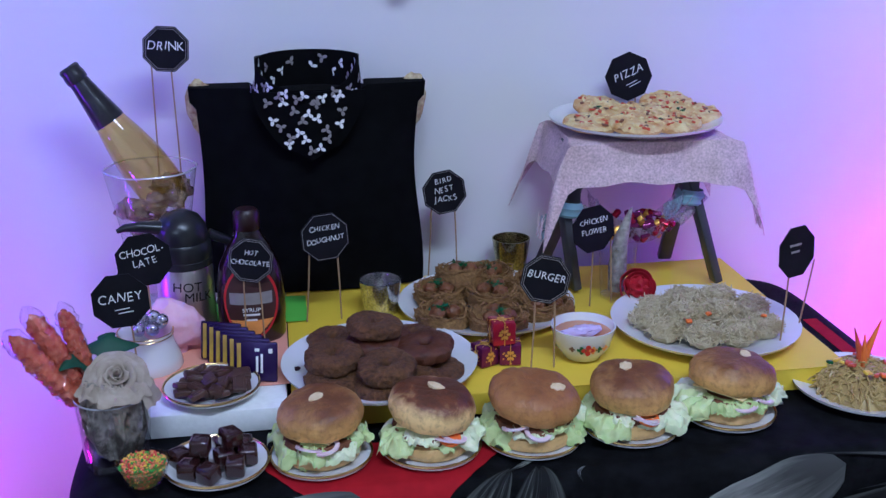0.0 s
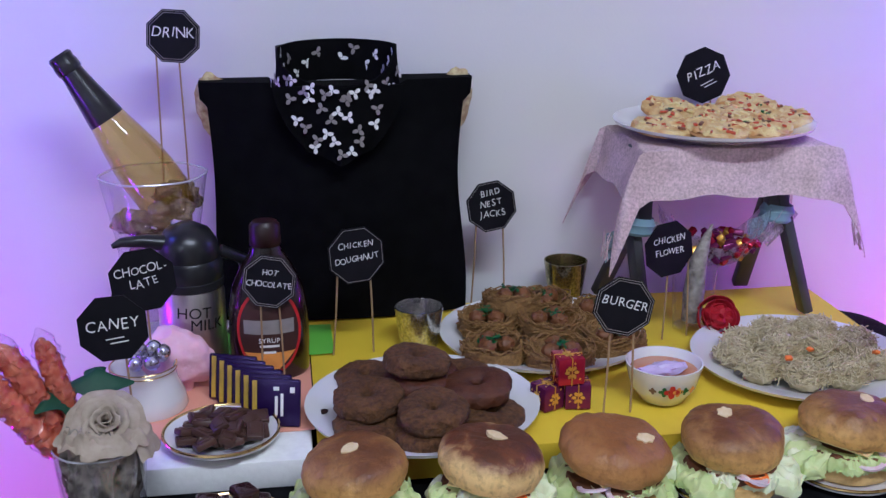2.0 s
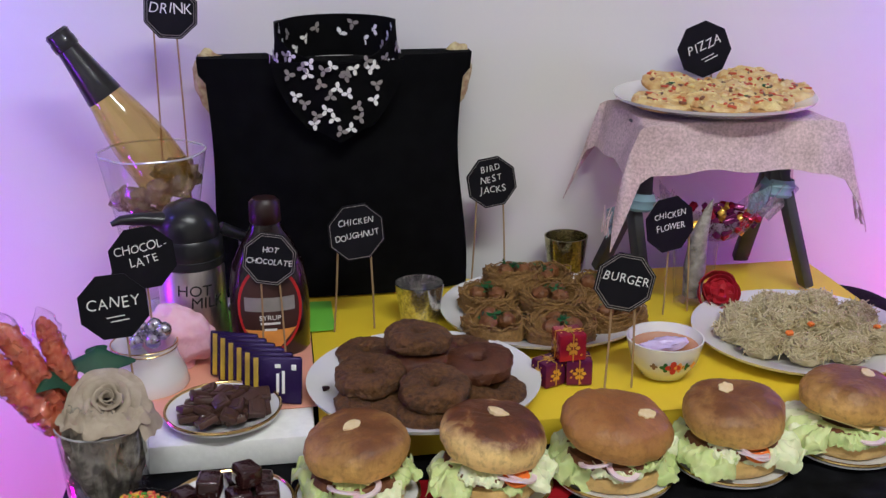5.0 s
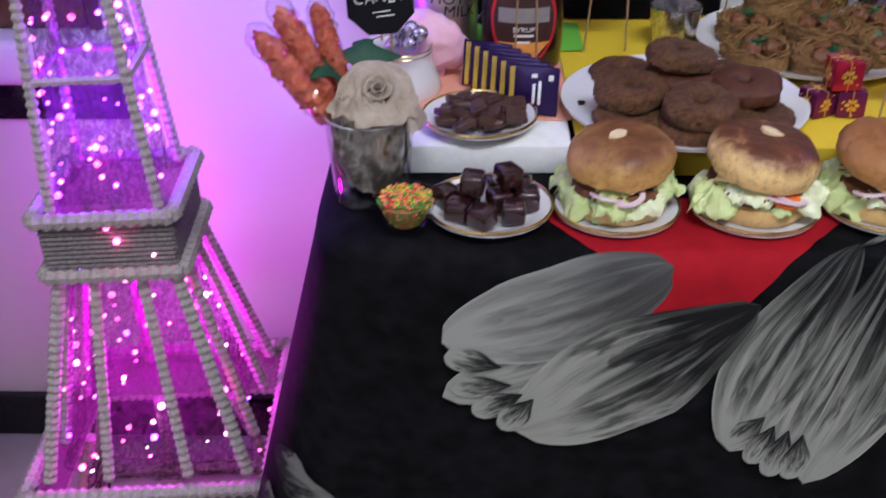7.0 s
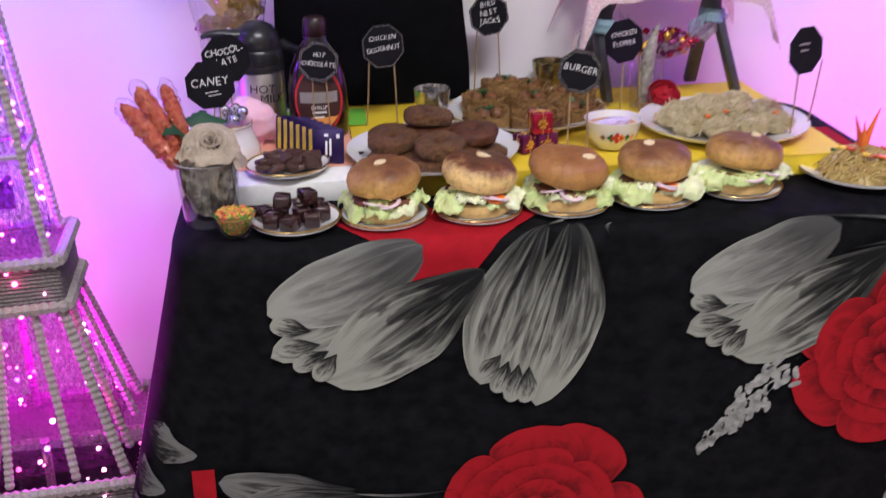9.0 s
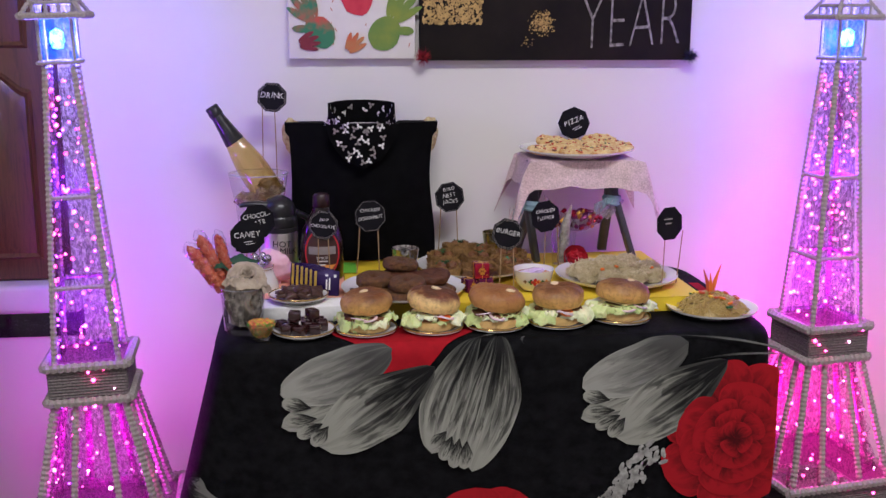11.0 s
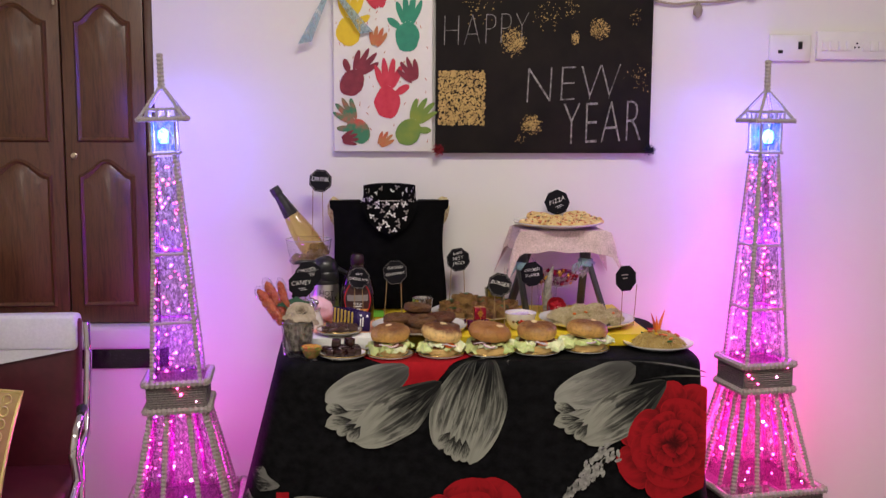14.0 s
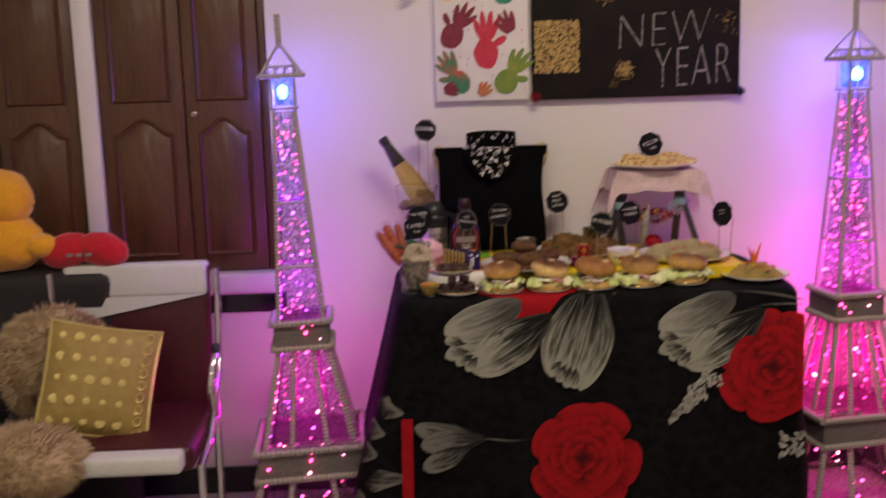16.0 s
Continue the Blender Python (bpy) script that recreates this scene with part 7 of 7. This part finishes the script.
def pad(w, h, d, n=18, plump=2.4):
    """A stuffed square cushion in the x-z plane."""
    def f(u, v, s):
        x, z = 2 * u - 1, 2 * v - 1
        k = (1 - abs(x) ** plump) * (1 - abs(z) ** plump)
        pinch = 1 - 0.05 * (1 - abs(x) ** 2) * abs(z)
        return Vector((x * w / 2 * (1 - 0.05 * (1 - z * z)), s * d / 2 * max(0.02, k) ** 0.5, z * h / 2 * pinch + h / 2))
    return merge(sheet(lambda u, v: f(u, v, -1), n, n), sheet(lambda u, v: f(u, v, 1), n, n)), f


bm, fpad = pad(0.29, 0.30, 0.10)
cush = thing("gold_cushion", pose(-1.245, 1.265, 0.395, -20, 12, 10), "olive gold square cushion with sequin dots, propped on the armchair", "cushion")
part("cover", bm, M["cushion"], cush)
for i in range(5):
    for j in range(5):
        r_ = (0.010, 0.013, 0.008, 0.012, 0.009)[(i * 2 + j) % 5]
        p = fpad(0.12 + 0.15 * i, 0.12 + 0.19 * j, -1)
        part("sequin_dot", moved(lathe([(0, 0.002), (r_, 0.0014), (r_, 0)], 14), pose(0, 0, 0, 90, 0, 0)), M["cushion_dot"], cush, "", m=pose(p.x, p.y - 0.0005, p.z))
for j in range(9):
    p = fpad(0.90, 0.07 + 0.107 * j, -1)
    part("border_ring", tube([(0.010 * math.cos(a), 0, 0.012 * math.sin(a)) for a in (2 * math.pi * q / 14 for q in range(14))], 0.0022, 5, True), M["cushion_dot"], cush, "", m=pose(p.x, p.y - 0.002, p.z))
edge = [fpad(u, v, -1) for u, v in [(q / 10, 0) for q in range(10)] + [(1, q / 10) for q in range(10)] + [(1 - q / 10, 1) for q in range(10)] + [(0, 1 - q / 10) for q in range(10)]]
part("piping", tube(edge, 0.005, 6, True), M["cushion_dot"], cush, "gold piping")


def fur(rx, ry, rz, n, seed, length=0.02):
    rr = random.Random(seed)
    bm = lump(rx, ry, rz, 0.12, 2, seed, 3)
    tri = bmesh.new()
    for i in range(n):
        d = Vector((rr.gauss(0, 1), rr.gauss(0, 1), rr.gauss(0, 1))).normalized()
        p = Vector((d.x * rx, d.y * ry, d.z * rz)) * (1 + 0.12 * noise.noise(d * 2 + Vector((seed * 3.1, seed * 1.7, seed * 5.3))))
        o = d.orthogonal().normalized() * 0.0022
        t = p + (d + Vector((rr.gauss(0, 0.35), rr.gauss(0, 0.35), rr.gauss(0, 0.35) - 0.25))) * length
        tri.faces.new([tri.verts.new(p + o), tri.verts.new(p - o), tri.verts.new(t)])
    return merge(bm, tri)


for place, (rx, ry, rz), seed, label in (((-1.36, 1.42, 0.56), (0.17, 0.07, 0.15), 4, "shaggy beige fur cushion leaning behind the gold one"), ((-1.385, 1.13, 0.385), (0.16, 0.14, 0.08), 9, "shaggy beige fur cushion at the seat edge")):
    ob = part("fur_cushion", fur(rx, ry, rz, 5200, seed), M["fur"], smooth=False)
    ob.matrix_world = pose(*place)
    tagged(ob, label, "cushion", "fur cushions")
sofa = thing("black_sofa", pose(-1.73, 1.42, 0), "black upholstered sofa with a padded back and side", "sofa")
part("sofa_base", rbox(0.64, 0.72, 0.30, 0.03, 3, at=(0, -0.06, 0)), M["black_fabric"], sofa)
part("sofa_back", rbox(0.86, 0.16, 0.80, 0.05, 4, at=(0.08, 0.22, 0)), M["black_fabric"], sofa)
part("seat_cushion", rbox(0.60, 0.50, 0.10, 0.03, 3, at=(0, -0.12, 0.30)), M["black_fabric"], sofa)
toy = part("plush_toy", merge(moved(lump(0.085, 0.075, 0.085, 0.08, 3, 2, 4), pose(0, 0, 0.205)), moved(lump(0.105, 0.075, 0.085, 0.08, 3, 5, 4), pose(0, 0, 0.08)), moved(lump(0.045, 0.04, 0.035, 0.08, 3, 7, 3), pose(0.105, -0.02, 0.07))), M["plush_yellow"])
toy.matrix_world = pose(-1.535, 1.60, 0.798)
tagged(toy, "round yellow plush toy sitting on the sofa back", "plush toy")
heart = part("red_plush_pillow", merge(moved(lump(0.075, 0.045, 0.05, 0.08, 3, 3, 4), pose(-0.05, 0, 0.05, 0, -14, 0)), moved(lump(0.075, 0.045, 0.05, 0.08, 3, 6, 4), pose(0.05, 0, 0.05, 0, 14, 0))), M["plush_red"])
heart.matrix_world = pose(-1.315, 1.60, 0.798)
tagged(heart, "red plush heart pillow with unreadable pale writing", "pillow")
for k in range(3):
    part("writing_bar", rbox(0.018, 0.002, 0.010, 0.0008), M["label_grey"], heart, "pale unreadable writing", m=pose(-0.03 + 0.026 * k, -0.047, 0.038, 8, -6, 0))
